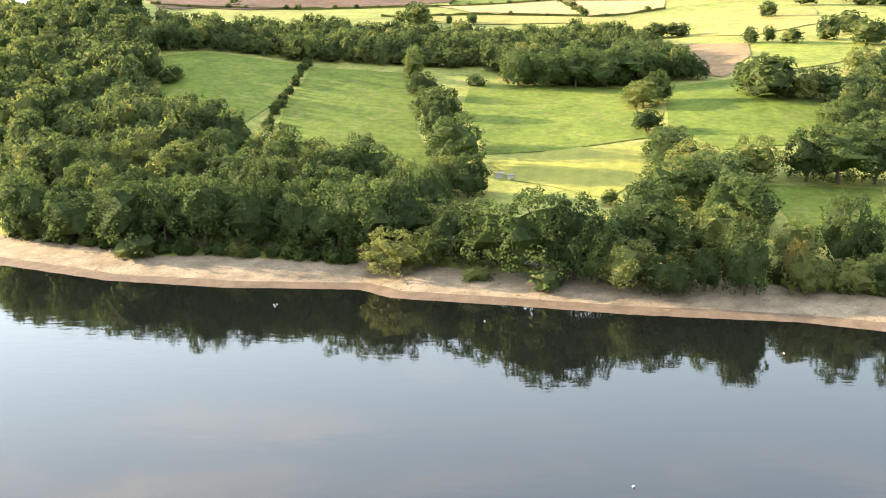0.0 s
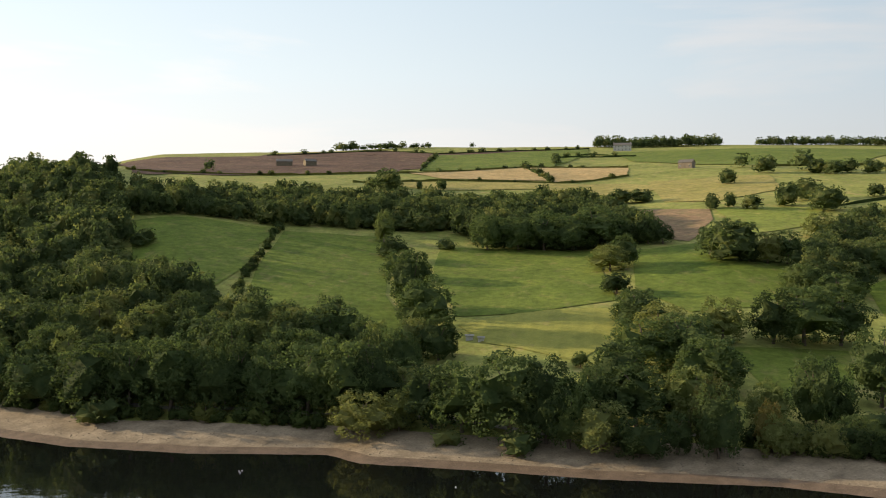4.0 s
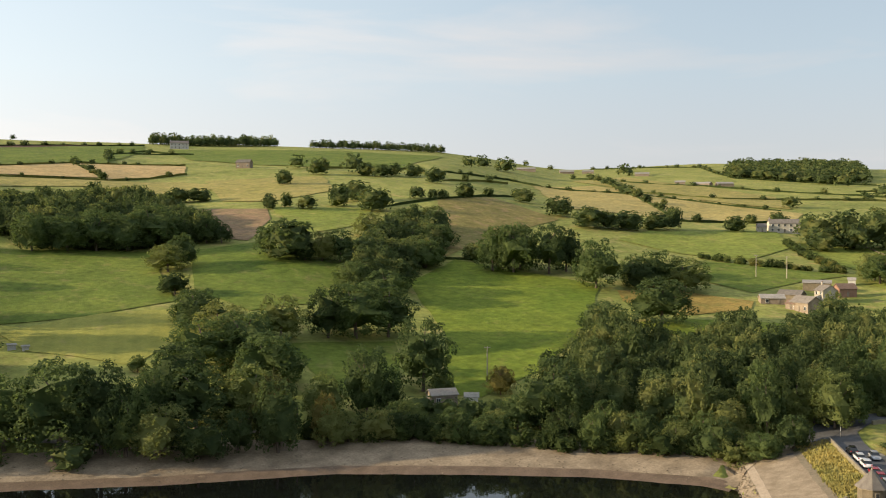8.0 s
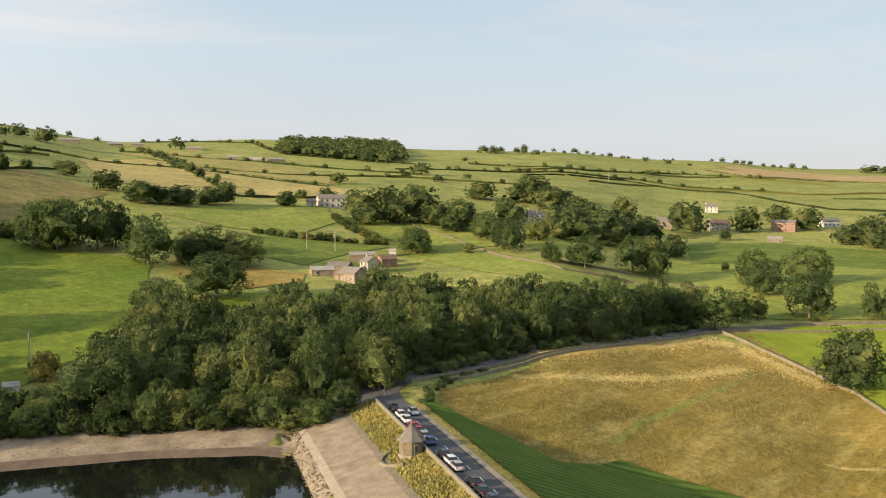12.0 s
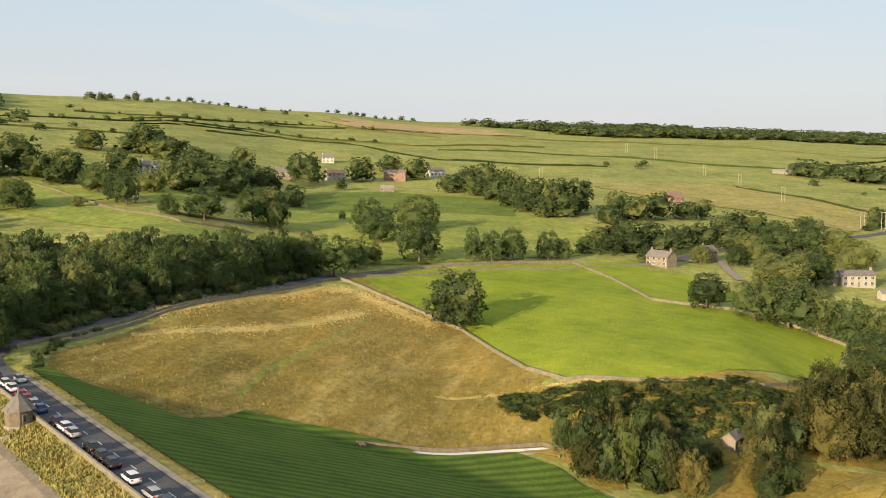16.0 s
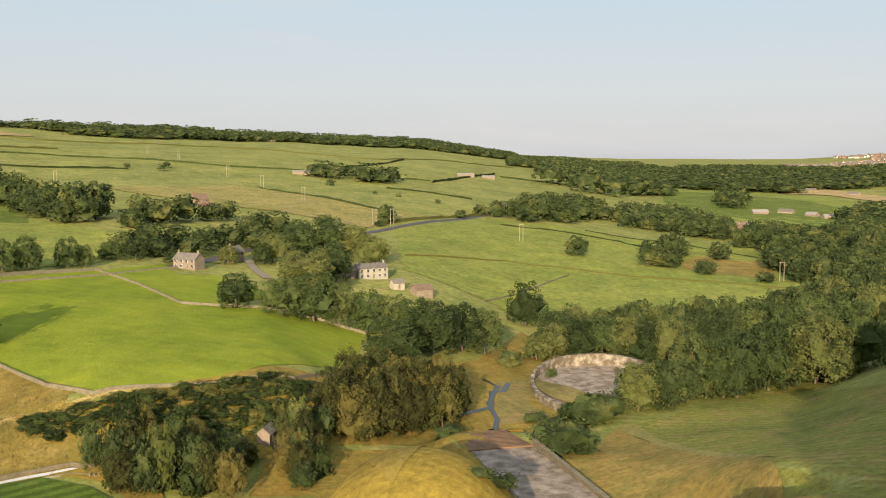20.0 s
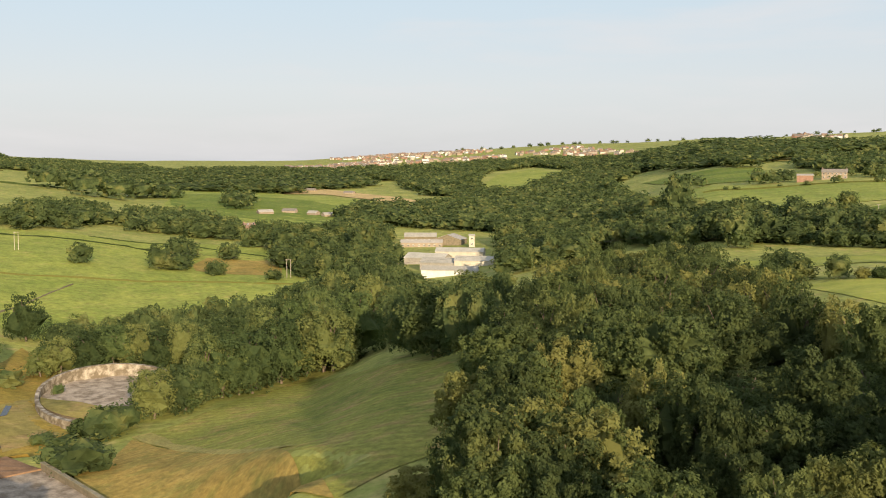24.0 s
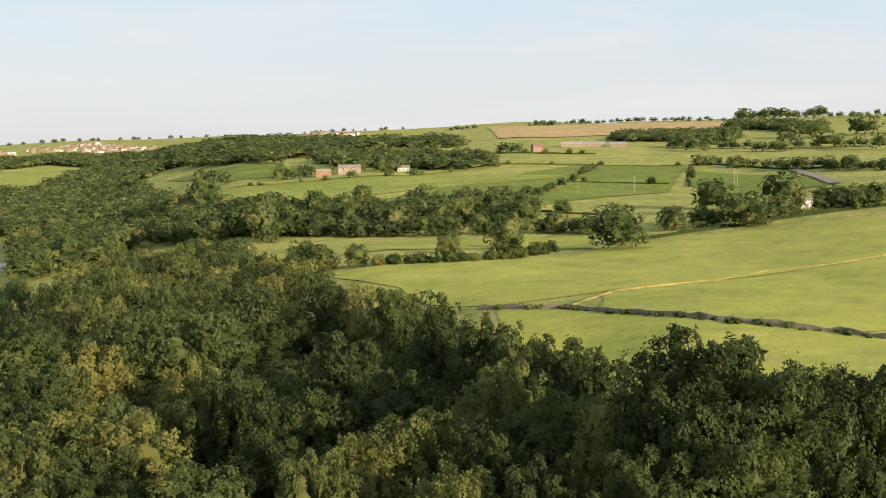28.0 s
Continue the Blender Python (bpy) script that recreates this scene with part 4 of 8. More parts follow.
def build_valve_house():
    """Eight-sided stone valve house with a pointed slate roof, on its stone apron."""
    x, y = dam_point(45, -2.9)[:2]
    z = height_at(x, y)
    root = thing("valve_house", "octagonal gritstone valve house with a pointed stone-slate roof", "building", pose(x, y, z, 0, 0, 20))
    R, H = 2.25, 2.9

    def ring(r, zz, off=math.pi / 8):
        return [Vector((r * math.cos(off + k * math.pi / 4), r * math.sin(off + k * math.pi / 4), zz)) for k in range(8)]

    bm = bmesh.new()
    lo, hi = [bm.verts.new(p) for p in ring(R, -1.6)], [bm.verts.new(p) for p in ring(R, H)]
    for k in range(8):
        bm.faces.new((lo[k], lo[(k + 1) % 8], hi[(k + 1) % 8], hi[k]))
    part("wall", bm, DRYSTONE_DARK, root)
    bm = bmesh.new()
    rings = [[bm.verts.new(p) for p in ring(R + 0.22, zz)] for zz in (-1.7, 0.25)] + [[bm.verts.new(p) for p in ring(R + 0.02, 0.4)]]
    for a, b in zip(rings, rings[1:]):
        for k in range(8):
            bm.faces.new((a[k], a[(k + 1) % 8], b[(k + 1) % 8], b[k]))
    part("plinth", bm, KERB, root, "pale dressed plinth")
    # roof: eight tapering slate panels over a cornice
    bm = bmesh.new()
    rings = [[bm.verts.new(p) for p in ring(r, zz)] for r, zz in ((R, H - 0.15), (R + 0.3, H - 0.1), (R + 0.3, H + 0.1), (R, H + 0.12))]
    for a, b in zip(rings, rings[1:]):
        for k in range(8):
            bm.faces.new((a[k], a[(k + 1) % 8], b[(k + 1) % 8], b[k]))
    part("cornice", bm, KERB, root)
    eave, top = ring(R + 0.5, H + 0.05), Vector((0, 0, H + 3.0))
    for k in range(8):
        bm = bmesh.new()
        a, b = eave[k], eave[(k + 1) % 8]
        courses = 5
        prev = None
        for c in range(courses + 1):
            f = c / courses * 0.97
            p, q = a.lerp(top, f), b.lerp(top, f)
            nrm = (b - a).cross(top - a).normalized()
            for lift in ((0.06, 0.0) if c else (0.06,)):
                cur = (bm.verts.new(p + nrm * lift), bm.verts.new(q + nrm * lift))
                if prev:
                    bm.faces.new((prev[0], prev[1], cur[1], cur[0]))
                prev = cur
        part("roof_panel", bm, SLATE, root)
    bm = bmesh.new()
    bmesh.ops.create_cone(bm, cap_ends=True, segments=8, radius1=0.22, radius2=0.05, depth=0.7, matrix=Matrix.Translation((0, 0, H + 3.1)))
    part("finial", bm, KERB, root)
    for k, w, h_ in ((6, 0.5, 1.1), (4, 0.5, 1.1), (0, 0.5, 1.1)):
        an = math.pi / 8 + (k + 0.5) * math.pi / 4
        d = R * math.cos(math.pi / 8)
        m = Matrix.Rotation(an, 4, "Z")
        bm = bmesh.new()
        box(bm, 0, 0, 0, 0.16, w + 0.3, h_ + 0.3, 0.02)
        bm.transform(m @ Matrix.Translation((d - 0.02, 0, 1.7)))
        fr = part("window", bm, KERB, root)
        bm = bmesh.new()
        box(bm, 0, 0, 0, 0.06, w, h_)
        bm.transform(m @ Matrix.Translation((d + 0.05, 0, 1.7)))
        part("pane", bm, WINDOW_DARK, fr)
    an = math.pi / 8 + 7.5 * math.pi / 4
    bm = bmesh.new()
    box(bm, 0, 0, 0, 0.14, 1.2, 2.3, 0.03)
    bm.transform(Matrix.Rotation(an, 4, "Z") @ Matrix.Translation((R * math.cos(math.pi / 8), 0, 1.3)))
    part("door", bm, TIMBER, root, "dark grey boarded door")
    # curved retaining wall on the face below
    line = [(x + 5.6 * math.cos(a), y + 5.6 * math.sin(a)) for a in np.linspace(math.radians(85), math.radians(205), 12)]
    wall_along("apron_wall", line, 0.7, 0.6, DRYSTONE, "low curved stone wall round the valve house apron", step=1.0)


# ---------------------------------------------------------------- channel, spillway, basin and streams
def build_channel():
    line = [(188, 74), (194, 64), (198, 56), (203, 46), (206, 38), (205, 33)]
    ribbon("channel_water", line, (-0.6, 0.6), PALE_WATER, over(0.25), "thin water in a lined channel, coloured pale for its reflection", "water")
    wall_along("channel_wall", [(p[0] + 1.4, p[1] + 0.4) for p in line], 1.0, 0.4, DRYSTONE_DARK, "dark stone side of the lined channel", step=1.0, wobble=0.0)
    wall_along("channel_wall", [(p[0] - 1.4, p[1] - 0.4) for p in line], 0.35, 0.3, KERB, "pale coping of the lined channel", step=1.0, wobble=0.0)
    bm = bmesh.new()
    box(bm, 0, 0, 0.5, 2.4, 1.2, 1.0, 0.05)
    ob = part("sluice_box", bm, DRYSTONE_DARK)
    ob.matrix_basis = pose(189, 73, height_at(189, 73), 0, 0, 40)
    tagged(ob, "dark stone inlet box at the head of the channel", "sluice")
    ribs = thing("fish_steps", "row of timber sills down the end of the channel", "steps", pose(204, 34, height_at(204, 34)))
    for i in range(9):
        bm = bmesh.new()
        box(bm, 0.2 * i, -0.9 * i, 0.35 - 0.12 * i, 2.2, 0.3, 0.35, 0.03)
        part("sill", bm, KERB, ribs)


def spill_point(along, across, z=0.0):
    return (160.1 + along * 0.9975 - across * 0.070, -56.1 + along * 0.070 + across * 0.9975, z)


def build_spillway():
    """Stone-floored spillway: shallow steps, a rust-stained apron at its end, a parapet on one side."""
    root = thing("spillway", "broad stone spillway with shallow steps and a rust-stained apron", "spillway")
    zs = -12.7
    edges = [(-34, 10, zs + 1.1), (10, 24, zs + 0.55), (24, 37, zs + 0.25), (37, 51, zs)]
    for a, b, z in edges:
        bm = bmesh.new()
        box(bm, 0, 0, 0, b - a, 14.6, 0.8, 0.05)
        c = spill_point((a + b) / 2, 0)
        bm.transform(pose(c[0], c[1], z - 0.25, 0, 0, math.degrees(math.atan2(0.070, 0.9975))))
        part("floor_slab", bm, SPILL_STONE, root)
    bm = bmesh.new()
    v = [bm.verts.new(spill_point(*p)) for p in ((50.9, -7.6, zs + 0.16), (50.9, 7.6, zs + 0.16), (66.5, 6.0, zs - 0.1), (66.5, -5.5, zs - 0.1))]
    bm.faces.new(v)
    bmesh.ops.subdivide_edges(bm, edges=bm.edges[:], cuts=5, use_grid_fill=True)
    for q in bm.verts:
        q.co.z += 0.3 * noise.noise(q.co * 0.6)
    bmesh.ops.recalc_face_normals(bm, faces=bm.faces[:])
    if sum(f.normal.z for f in bm.faces) < 0:
        bmesh.ops.reverse_faces(bm, faces=bm.faces[:])
    part("apron", bm, RUST_STONE, root, "rust-brown stained stone apron")
    bm = bmesh.new()
    box(bm, 0, 0, 0, 0.7, 15.4, 0.7, 0.08)
    c = spill_point(51, 0)
    bm.transform(pose(c[0], c[1], zs + 0.1, 0, 0, math.degrees(math.atan2(0.070, 0.9975))))
    part("sill", bm, RUST_STONE, root, "rust-brown stone sill")
    for side in (-1,):
        bm = bmesh.new()
        high = 0.9
        box(bm, 0, 0, 0, 86, 0.7, high + 1.5, 0.05)
        c = spill_point(8, side * 7.6)
        bm.transform(pose(c[0], c[1], zs + high / 2, 0, 0, math.degrees(math.atan2(0.070, 0.9975))))
        w = part("side_wall", bm, DRYSTONE_DARK, root)
        for i in range(30):
            bm = bmesh.new()
            box(bm, 0, 0, 0, 2.7, 0.95, 0.22, 0.04)
            c = spill_point(-33 + i * 2.85, side * 7.6)
            bm.transform(pose(c[0], c[1], zs + high + 0.83, 0, 0, math.degrees(math.atan2(0.070, 0.9975))))
            part("coping_stone", bm, DRYSTONE, w)


def build_basin():
    """Curved stilling-basin wall of pale stone, its far side higher and lime-streaked."""
    cx, cy, a, b, near = 288.0, -102.0, 19.5, 26.0, 38.0
    lift = lambda th: 2.3 + 2.4 * max(0.0, math.sin(th)) ** 0.8
    u = Vector((cx, cy)).normalized()          # away from the valley's head
    r = Vector((u.y, -u.x))
    V, F = [], []
    n = 64
    for i in range(n + 1):
        th = math.radians(-35 + 287 * i / n)
        for rad, top in ((1.0, False), (1.0, True), (1.06, True), (1.06, False)):
            p = Vector((cx, cy)) + r * (a * rad * math.cos(th)) + u * ((b if math.sin(th) > 0 else near) * rad * math.sin(th))
            V.append((p.x, p.y, -17.9 + lift(th) if top else -19.5))
        if i:
            k = (i - 1) * 4
            F += [(k, k + 1, k + 5, k + 4), (k + 1, k + 2, k + 6, k + 5), (k + 2, k + 3, k + 7, k + 6)]
    root = thing("stilling_basin", "oval stilling basin with a curved lime-streaked stone wall", "basin")
    part_mesh("wall", mesh_from("wall", V, F, BASIN_STONE), root)
    floor = [(Vector((cx, cy)) + r * (a * math.cos(t)) + u * ((b if math.sin(t) > 0 else near * 0.8) * math.sin(t))) for t in np.linspace(0, 2 * math.pi, 40)[:-1]]
    me = drape("floor", [(p.x, p.y) for p in floor], SPILL_STONE, 0.0, 4.0, lambda x, y: np.full(np.shape(x), -17.2) + 0.25 * np.sin(x * 0.5) * np.sin(y * 0.4))
    part_mesh("floor", me, root, "wet pale stone floor with dark stains")
    me = drape("grass_bank", [(p.x, p.y) for p in floor if (p - Vector((cx, cy))).dot(u) < 3 and (p - Vector((cx, cy))).dot(r) < 6], GRASS["olive"], 0.0, 4.0,
               lambda x, y: -16.9 + 1.2 * np.clip(1 - np.hypot(x - cx + u.x * 14 + r.x * 8, y - cy + u.y * 14 + r.y * 8) / 16, 0, 1))
    part_mesh("grass_bank", me, root, "grassed silt bank")


def build_streams():
    for line, w in (([(213, -7), (218, -3), (224, -1), (236, 1), (246, -8), (250, -30), (252, -50), (262, -62), (278, -66), (280, -70), (290, -74)], 0.8),
                    ([(228, -54), (240, -57.8), (250.6, -61), (265.6, -62.2), (285, -69.4), (292, -66.5)], 0.7)):
        ribbon("stream", line, (-w, w), STREAM_WATER, over(0.5), "dark still stream between grassy banks", "water")


STREAM_WATER = paint_material("peaty_stream_water", (0.035, 0.032, 0.026), 0.16, 0.0, 0.22)
# channel water: the reflected sky is put into its near-white base colour
PALE_WATER = paint_material("sky_tinted_water", (0.62, 0.62, 0.6), 0.15)
SPILL_STONE = stone_material("wet_spillway_stone", (0.15, 0.115, 0.08), (0.36, 0.295, 0.225), 0.3, 0.85, 0.5, (0.36, 0.62))
RUST_STONE = stone_material("rust_stained_stone", (0.135, 0.078, 0.042), (0.25, 0.15, 0.085), 0.4)
BASIN_STONE = stone_material("lime_streaked_stone", (0.15, 0.12, 0.082), (0.40, 0.35, 0.28), 0.5, 0.9, 0.5, (0.45, 0.66))

me = drape("knoll_grass", [(153 + 27 * math.cos(t), -25 + 22 * math.sin(t)) for t in np.linspace(0, 6.28, 33)[:-1]], GRASS["knoll"], 0.15, 2.0)
tagged(new("knoll_grass", me), "smooth mown ochre grass on a round knoll", "grass", kind="structure")
build_valve_house()
build_channel()
build_spillway()
build_basin()
build_streams()



def rough_tufts():
    """Coarse tussocks over the rough field, paler along the trampled lines."""
    r = np.random.default_rng(15)
    k = 15000
    xs, ys = [p[0] for p in ROUGH_FIELD], [p[1] for p in ROUGH_FIELD]
    x, y = r.uniform(min(xs), max(xs), k), r.uniform(min(ys), max(ys), k)
    inside = inside_polygon(ROUGH_FIELD, x, y)
    tufts_stuff("tussock_grass", np.column_stack([x, y])[inside], 0.38, GRASS["olive"], "coarse dry tussocks in the field below the road", 16, 3)
    for line, wide, mat, label in ((TRACK_A, 1.4, "meadow", "yellow-green trodden line through the rough field"), (TRACK_B, 0.9, "straw", "thin straw-coloured line across the rough field"),
                                   (TRACK_C, 3.2, "straw", "pale seeding grass along the top of the rough field"), (TRACK_D, 2.0, "straw", "pale straw streak across the rough field")):
        spots = []
        for (ax, ay), (bx, by) in zip(line, line[1:]):
            for _ in range(int(math.hypot(bx - ax, by - ay) * wide * 18)):
                f = r.random()
                spots.append((ax + f * (bx - ax) + r.normal(0, wide), ay + f * (by - ay) + r.normal(0, wide)))
        ribbon("pale_grass_strip", line, (-wide * 0.8, wide * 0.8), GRASS[mat], over(0.22), label, "grass", 2.0)
        if mat != "meadow":
            tufts_stuff("pale_grass", spots, 0.36, GRASS[mat], label, 17, 3)


ROUGH_FIELD = [(187, 147), (237, 143), (304, 132), (290, 94), (267, 72), (237, 44), (217, 45), (208, 37), (204, 42), (199, 59), (193, 67), (187, 88), (158, 96), (160, 113), (171, 136)]
TRACK_A, TRACK_B = [(194.7, 104.5), (213.8, 107.1), (239.0, 104.8), (257.2, 104.2), (277.2, 104.1)], [(229.6, 68.6), (231.6, 46.9), (237.3, 25.6)]
TRACK_C, TRACK_D = [(229.5, 147.7), (257.8, 141.4), (299.2, 131.0), (301.7, 120.1), (294.4, 101.9), (285.7, 86.6)], [(212.7, 142.7), (223.2, 133.9), (235.3, 125.9), (259.9, 113.9), (280.9, 108.2)]
rough_tufts()

# ---------------------------------------------------------------- houses, barns and sheds
def house(name, x, y, long, deep, high, roof_h, off, wallmat, roofmat, label, cols=0, rows=2, chimneys=0, door=True, z=None, category="house"):
    """A gabled building. Its front looks back along the line to the reservoir, turned by off degrees."""
    az = math.degrees(math.atan2(x, y))
    if z is None:
        z = height_at(x, y)
    root = thing(name, label, category, pose(x, y, z, 0, 0, -az + off))
    L, W = long / 2, deep / 2
    bm = bmesh.new()
    pts = [(-L, -W), (L, -W), (L, W), (-L, W)]
    lo = [bm.verts.new((a, b, -1.6)) for a, b in pts]
    hi = [bm.verts.new((a, b, high)) for a, b in pts]
    g = [bm.verts.new((-L, 0, high + roof_h)), bm.verts.new((L, 0, high + roof_h))]
    for i in range(4):
        j = (i + 1) % 4
        if i in (0, 2):
            bm.faces.new((lo[i], lo[j], hi[j], hi[i]))
        elif i == 1:
            bm.faces.new((lo[1], lo[2], hi[2], g[1], hi[1]))
        else:
            bm.faces.new((lo[3], lo[0], hi[0], g[0], hi[3]))
    part("wall", bm, wallmat, root)
    o, th = 0.3, 0.18
    for side in (-1, 1):
        bm = bmesh.new()
        run = math.hypot(W, roof_h)
        e = 0.35
        ez, ey = high - e * roof_h / W, side * (W + e)
        q = [(-L - o, ey, ez), (L + o, ey, ez), (L + o, 0, high + roof_h), (-L - o, 0, high + roof_h)]
        a = [bm.verts.new((p[0], p[1], p[2] + 0.03)) for p in q]
        b = [bm.verts.new((p[0], p[1], p[2] + 0.03 + th)) for p in q]
        bm.faces.new(b if side < 0 else b[::-1])
        bm.faces.new(a[::-1] if side < 0 else a)
        for i in range(4):
            j = (i + 1) % 4
            bm.faces.new((a[i], a[j], b[j], b[i]))
        bmesh.ops.recalc_face_normals(bm, faces=bm.faces[:])
        part("roof", bm, roofmat, root)
    for c in range(chimneys):
        cx = (-L + 0.6) if c == 0 else (L - 0.6)
        bm = bmesh.new()
        box(bm, cx, 0, high + roof_h + 0.35, 0.75, 0.55, 1.5, 0.04)
        ch = part("chimney", bm, wallmat, root)
        bm = bmesh.new()
        for k in (-0.18, 0.18):
            bmesh.ops.create_cone(bm, cap_ends=True, segments=7, radius1=0.13, radius2=0.1, depth=0.4, matrix=Matrix.Translation((cx + k, 0, high + roof_h + 1.3)))
        part("chimney_pots", bm, TILE_RED, ch)
    if cols:
        gap = long / cols
        for r in range(rows):
            for c in range(cols):
                cx, cz = -L + gap * (c + 0.5), high * (0.30 if rows == 1 else (0.22 + 0.5 * r)) + 0.35
                if door and r == 0 and c == cols // 2:
                    bm = bmesh.new()
                    box(bm, cx, -W - 0.03, 1.02, 0.95, 0.14, 2.05, 0.02)
                    part("door", bm, TIMBER, root)
                    continue
                bm = bmesh.new()
                box(bm, cx, -W - 0.02, cz, 1.25, 0.16, 1.35, 0.02)
                w = part("window", bm, FRAME_WHITE, root)
                for k in (-0.29, 0.29):
                    bm = bmesh.new()
                    box(bm, cx + k, -W - 0.09, cz, 0.5, 0.06, 1.15)
                    part("pane", bm, WINDOW_DARK, w)
                bm = bmesh.new()
                box(bm, cx, -W - 0.1, cz - 0.76, 1.5, 0.26, 0.12)
                part("sill", bm, KERB, w)
    return root


# farm on the slope above the dam wood
house("barn", 285.5, 268.2, 10, 6.5, 3.4, 2.2, -50, SANDSTONE, SLATE, "buff stone barn with a brown slate roof in the farmyard", 3, 1, 0, category="barn")
house("lean_to_shed", 284.3, 272.9, 4.5, 4, 2.2, 1.2, -35, SANDSTONE, TILE_RED, "low stone lean-to against the farm barn", 1, 1, 0, category="shed")
house("farm_shed", 285.1, 284.9, 9, 5, 2.0, 1.3, 12, SANDSTONE, SHEET_GREY, "low farm shed with a grey sheet roof", 2, 1, 0, category="shed")
house("farm_shed", 297.1, 286.4, 9, 6, 2.4, 1.6, -20, DRYSTONE_DARK, SLATE, "stone cart shed with a grey slate roof", 2, 1, 0, category="shed")
house("farm_shed", 323.8, 298.4, 11, 7, 3.0, 1.0, 0, DRYSTONE_DARK, SHEET_GREY, "open farm shed with a pale flat sheet roof", 0, category="shed")
house("farmhouse", 308.9, 280.2, 6.5, 6, 4.4, 2.0, -60, CREAM, SLATE, "small pale farmhouse with a slate roof", 2, 2, 1)
house("brick_barn", 324.8, 285.0, 7.5, 5, 3.2, 1.8, 30, BRICK, TILE_RED, "red-brick barn with a tiled roof beside a tree", 1, 1, 0, category="barn")
house("white_shed", 346, 300, 3.0, 2.5, 2.2, 0.8, 0, WHITEWASH, SHEET_GREY, "small white shed at the end of a wall", 0, category="shed")
house("farmhouse", 436, 427, 17, 7.5, 5.2, 2.4, 12, CREAM, SLATE, "long two-storey pale stone farmhouse with grey roof", 5, 2, 1)
house("extension", 422, 430, 5, 5, 3.0, 1.8, 12, CREAM, SLATE, "single-storey cream annexe beside the farmhouse", 1, 1, 0)
# hamlet among the trees
house("cottage", 514, 330, 11, 7, 5.2, 2.5, -30, WHITEWASH, SLATE, "white cottage with slate roof among trees", 3, 2, 1)
house("cottage", 522, 319, 9, 7, 4.0, 2.2, 20, SANDSTONE, SLATE, "stone cottage with slate roof beside a tree", 2, 2, 1)
house("house", 632, 300, 12, 8, 5.4, 2.2, 0, SANDSTONE, SLATE, "stone house half hidden in garden trees", 4, 2, 1)
house("house", 662, 275, 14, 8, 4.6, 2.6, 20, CREAM, TILE_RED, "cream house with a brown tiled roof in the village", 4, 2, 1)
house("house", 650, 290, 10, 7, 4.6, 2.6, -10, SANDSTONE, SLATE, "stone house with slate roof in the village", 3, 2, 2)
house("house", 691, 239, 16, 9, 6.0, 1.6, -10, BRICK, SLATE, "square orange-brick house with a low roof", 4, 2, 2)
house("bungalow", 735, 222, 13, 8, 3.6, 2.6, 30, WHITEWASH, SLATE, "white bungalow with a grey roof on the field edge", 4, 1, 1)
house("stable", 622, 221, 9, 5, 2.8, 1.2, 0, TIMBER, SHEET_GREY, "grey timber stable block in a paddock", 3, 1, 0, category="shed")
house("cottage", 780, 330, 10, 7, 4.4, 2.4, 0, WHITEWASH, SLATE, "white cottage at the top of the village", 3, 2, 1)
# houses beside the level meadow
house("stone_house", 424, 29, 11, 6.5, 4.0, 2.3, -38, SANDSTONE, SLATE, "warm sandstone house with a slate roof and end chimneys", 4, 2, 2)
house("cottage", 447, 11, 6.5, 6, 4.4, 2.4, 45, SANDSTONE, SLATE, "tall stone cottage behind a bushy tree", 2, 2, 1)
house("farmhouse", 427, -47, 14, 6.5, 4.5, 1.8, 28, CREAM, SLATE, "long cream-rendered farmhouse with a low slate roof", 5, 2, 2)
house("outbuilding", 423, -37, 5, 5, 3.2, 1.8, 28, SANDSTONE, SLATE, "small stone outbuilding beside the farmhouse", 1, 1, 0, category="outbuilding")
house("garage", 400, -65, 7.5, 6, 2.8, 1.8, 28, SANDSTONE, TILE_RED, "brick garage with a brown hipped roof", 1, 1, 0, category="garage")
house("garden_shed", 407, -56, 5, 4, 2.6, 1.4, 28, CREAM, SLATE, "cream garden shed with a slate roof", 1, 1, 0, category="shed")
house("villa", 661, 38, 10, 8, 4.6, 3.6, 35, BRICK, TILE_RED, "red-brick villa with a steep gable among trees", 3, 2, 2)
# far sheds on the plain and the hills
for sx, sy, sl, so in ((986, -42, 26, 0), (1010, -52, 16, 8), (1189, -248, 30, 5), (1205, -280, 22, 5), (1760, -20, 30, 0), (593, 968, 30, 0), (672, 1004, 24, 6),
                       (700, 1000, 20, 0), (638, 727, 26, -20), (655, 715, 22, 15), (691, 884, 22, 0), (640, 760, 14, 0)):
    house("farm_shed", sx, sy, sl * 0.7, 9, 2.2, 1.6, so, SANDSTONE, SHEET_GREY, "long pale farm shed with a sheet roof far up the slope", 0, category="shed")
house("barn", 227, 822, 12, 8, 4.5, 2.5, -20, SANDSTONE, SLATE, "stone barn on the hillside beside trees", 3, 1, 0, category="barn")
house("farmhouse", 236, 1120, 20, 9, 6, 3, 0, WHITEWASH, SLATE, "white hilltop farmhouse in front of conifers", 5, 2, 2)
house("barn", -114, 885, 14, 8, 4, 2.2, 0, DRYSTONE_DARK, SLATE, "dark stone barn on the moor", 0, category="barn")
house("barn", -92, 890, 10, 7, 4, 2.2, 20, DRYSTONE_DARK, SLATE, "dark stone barn on the moor", 0, category="barn")
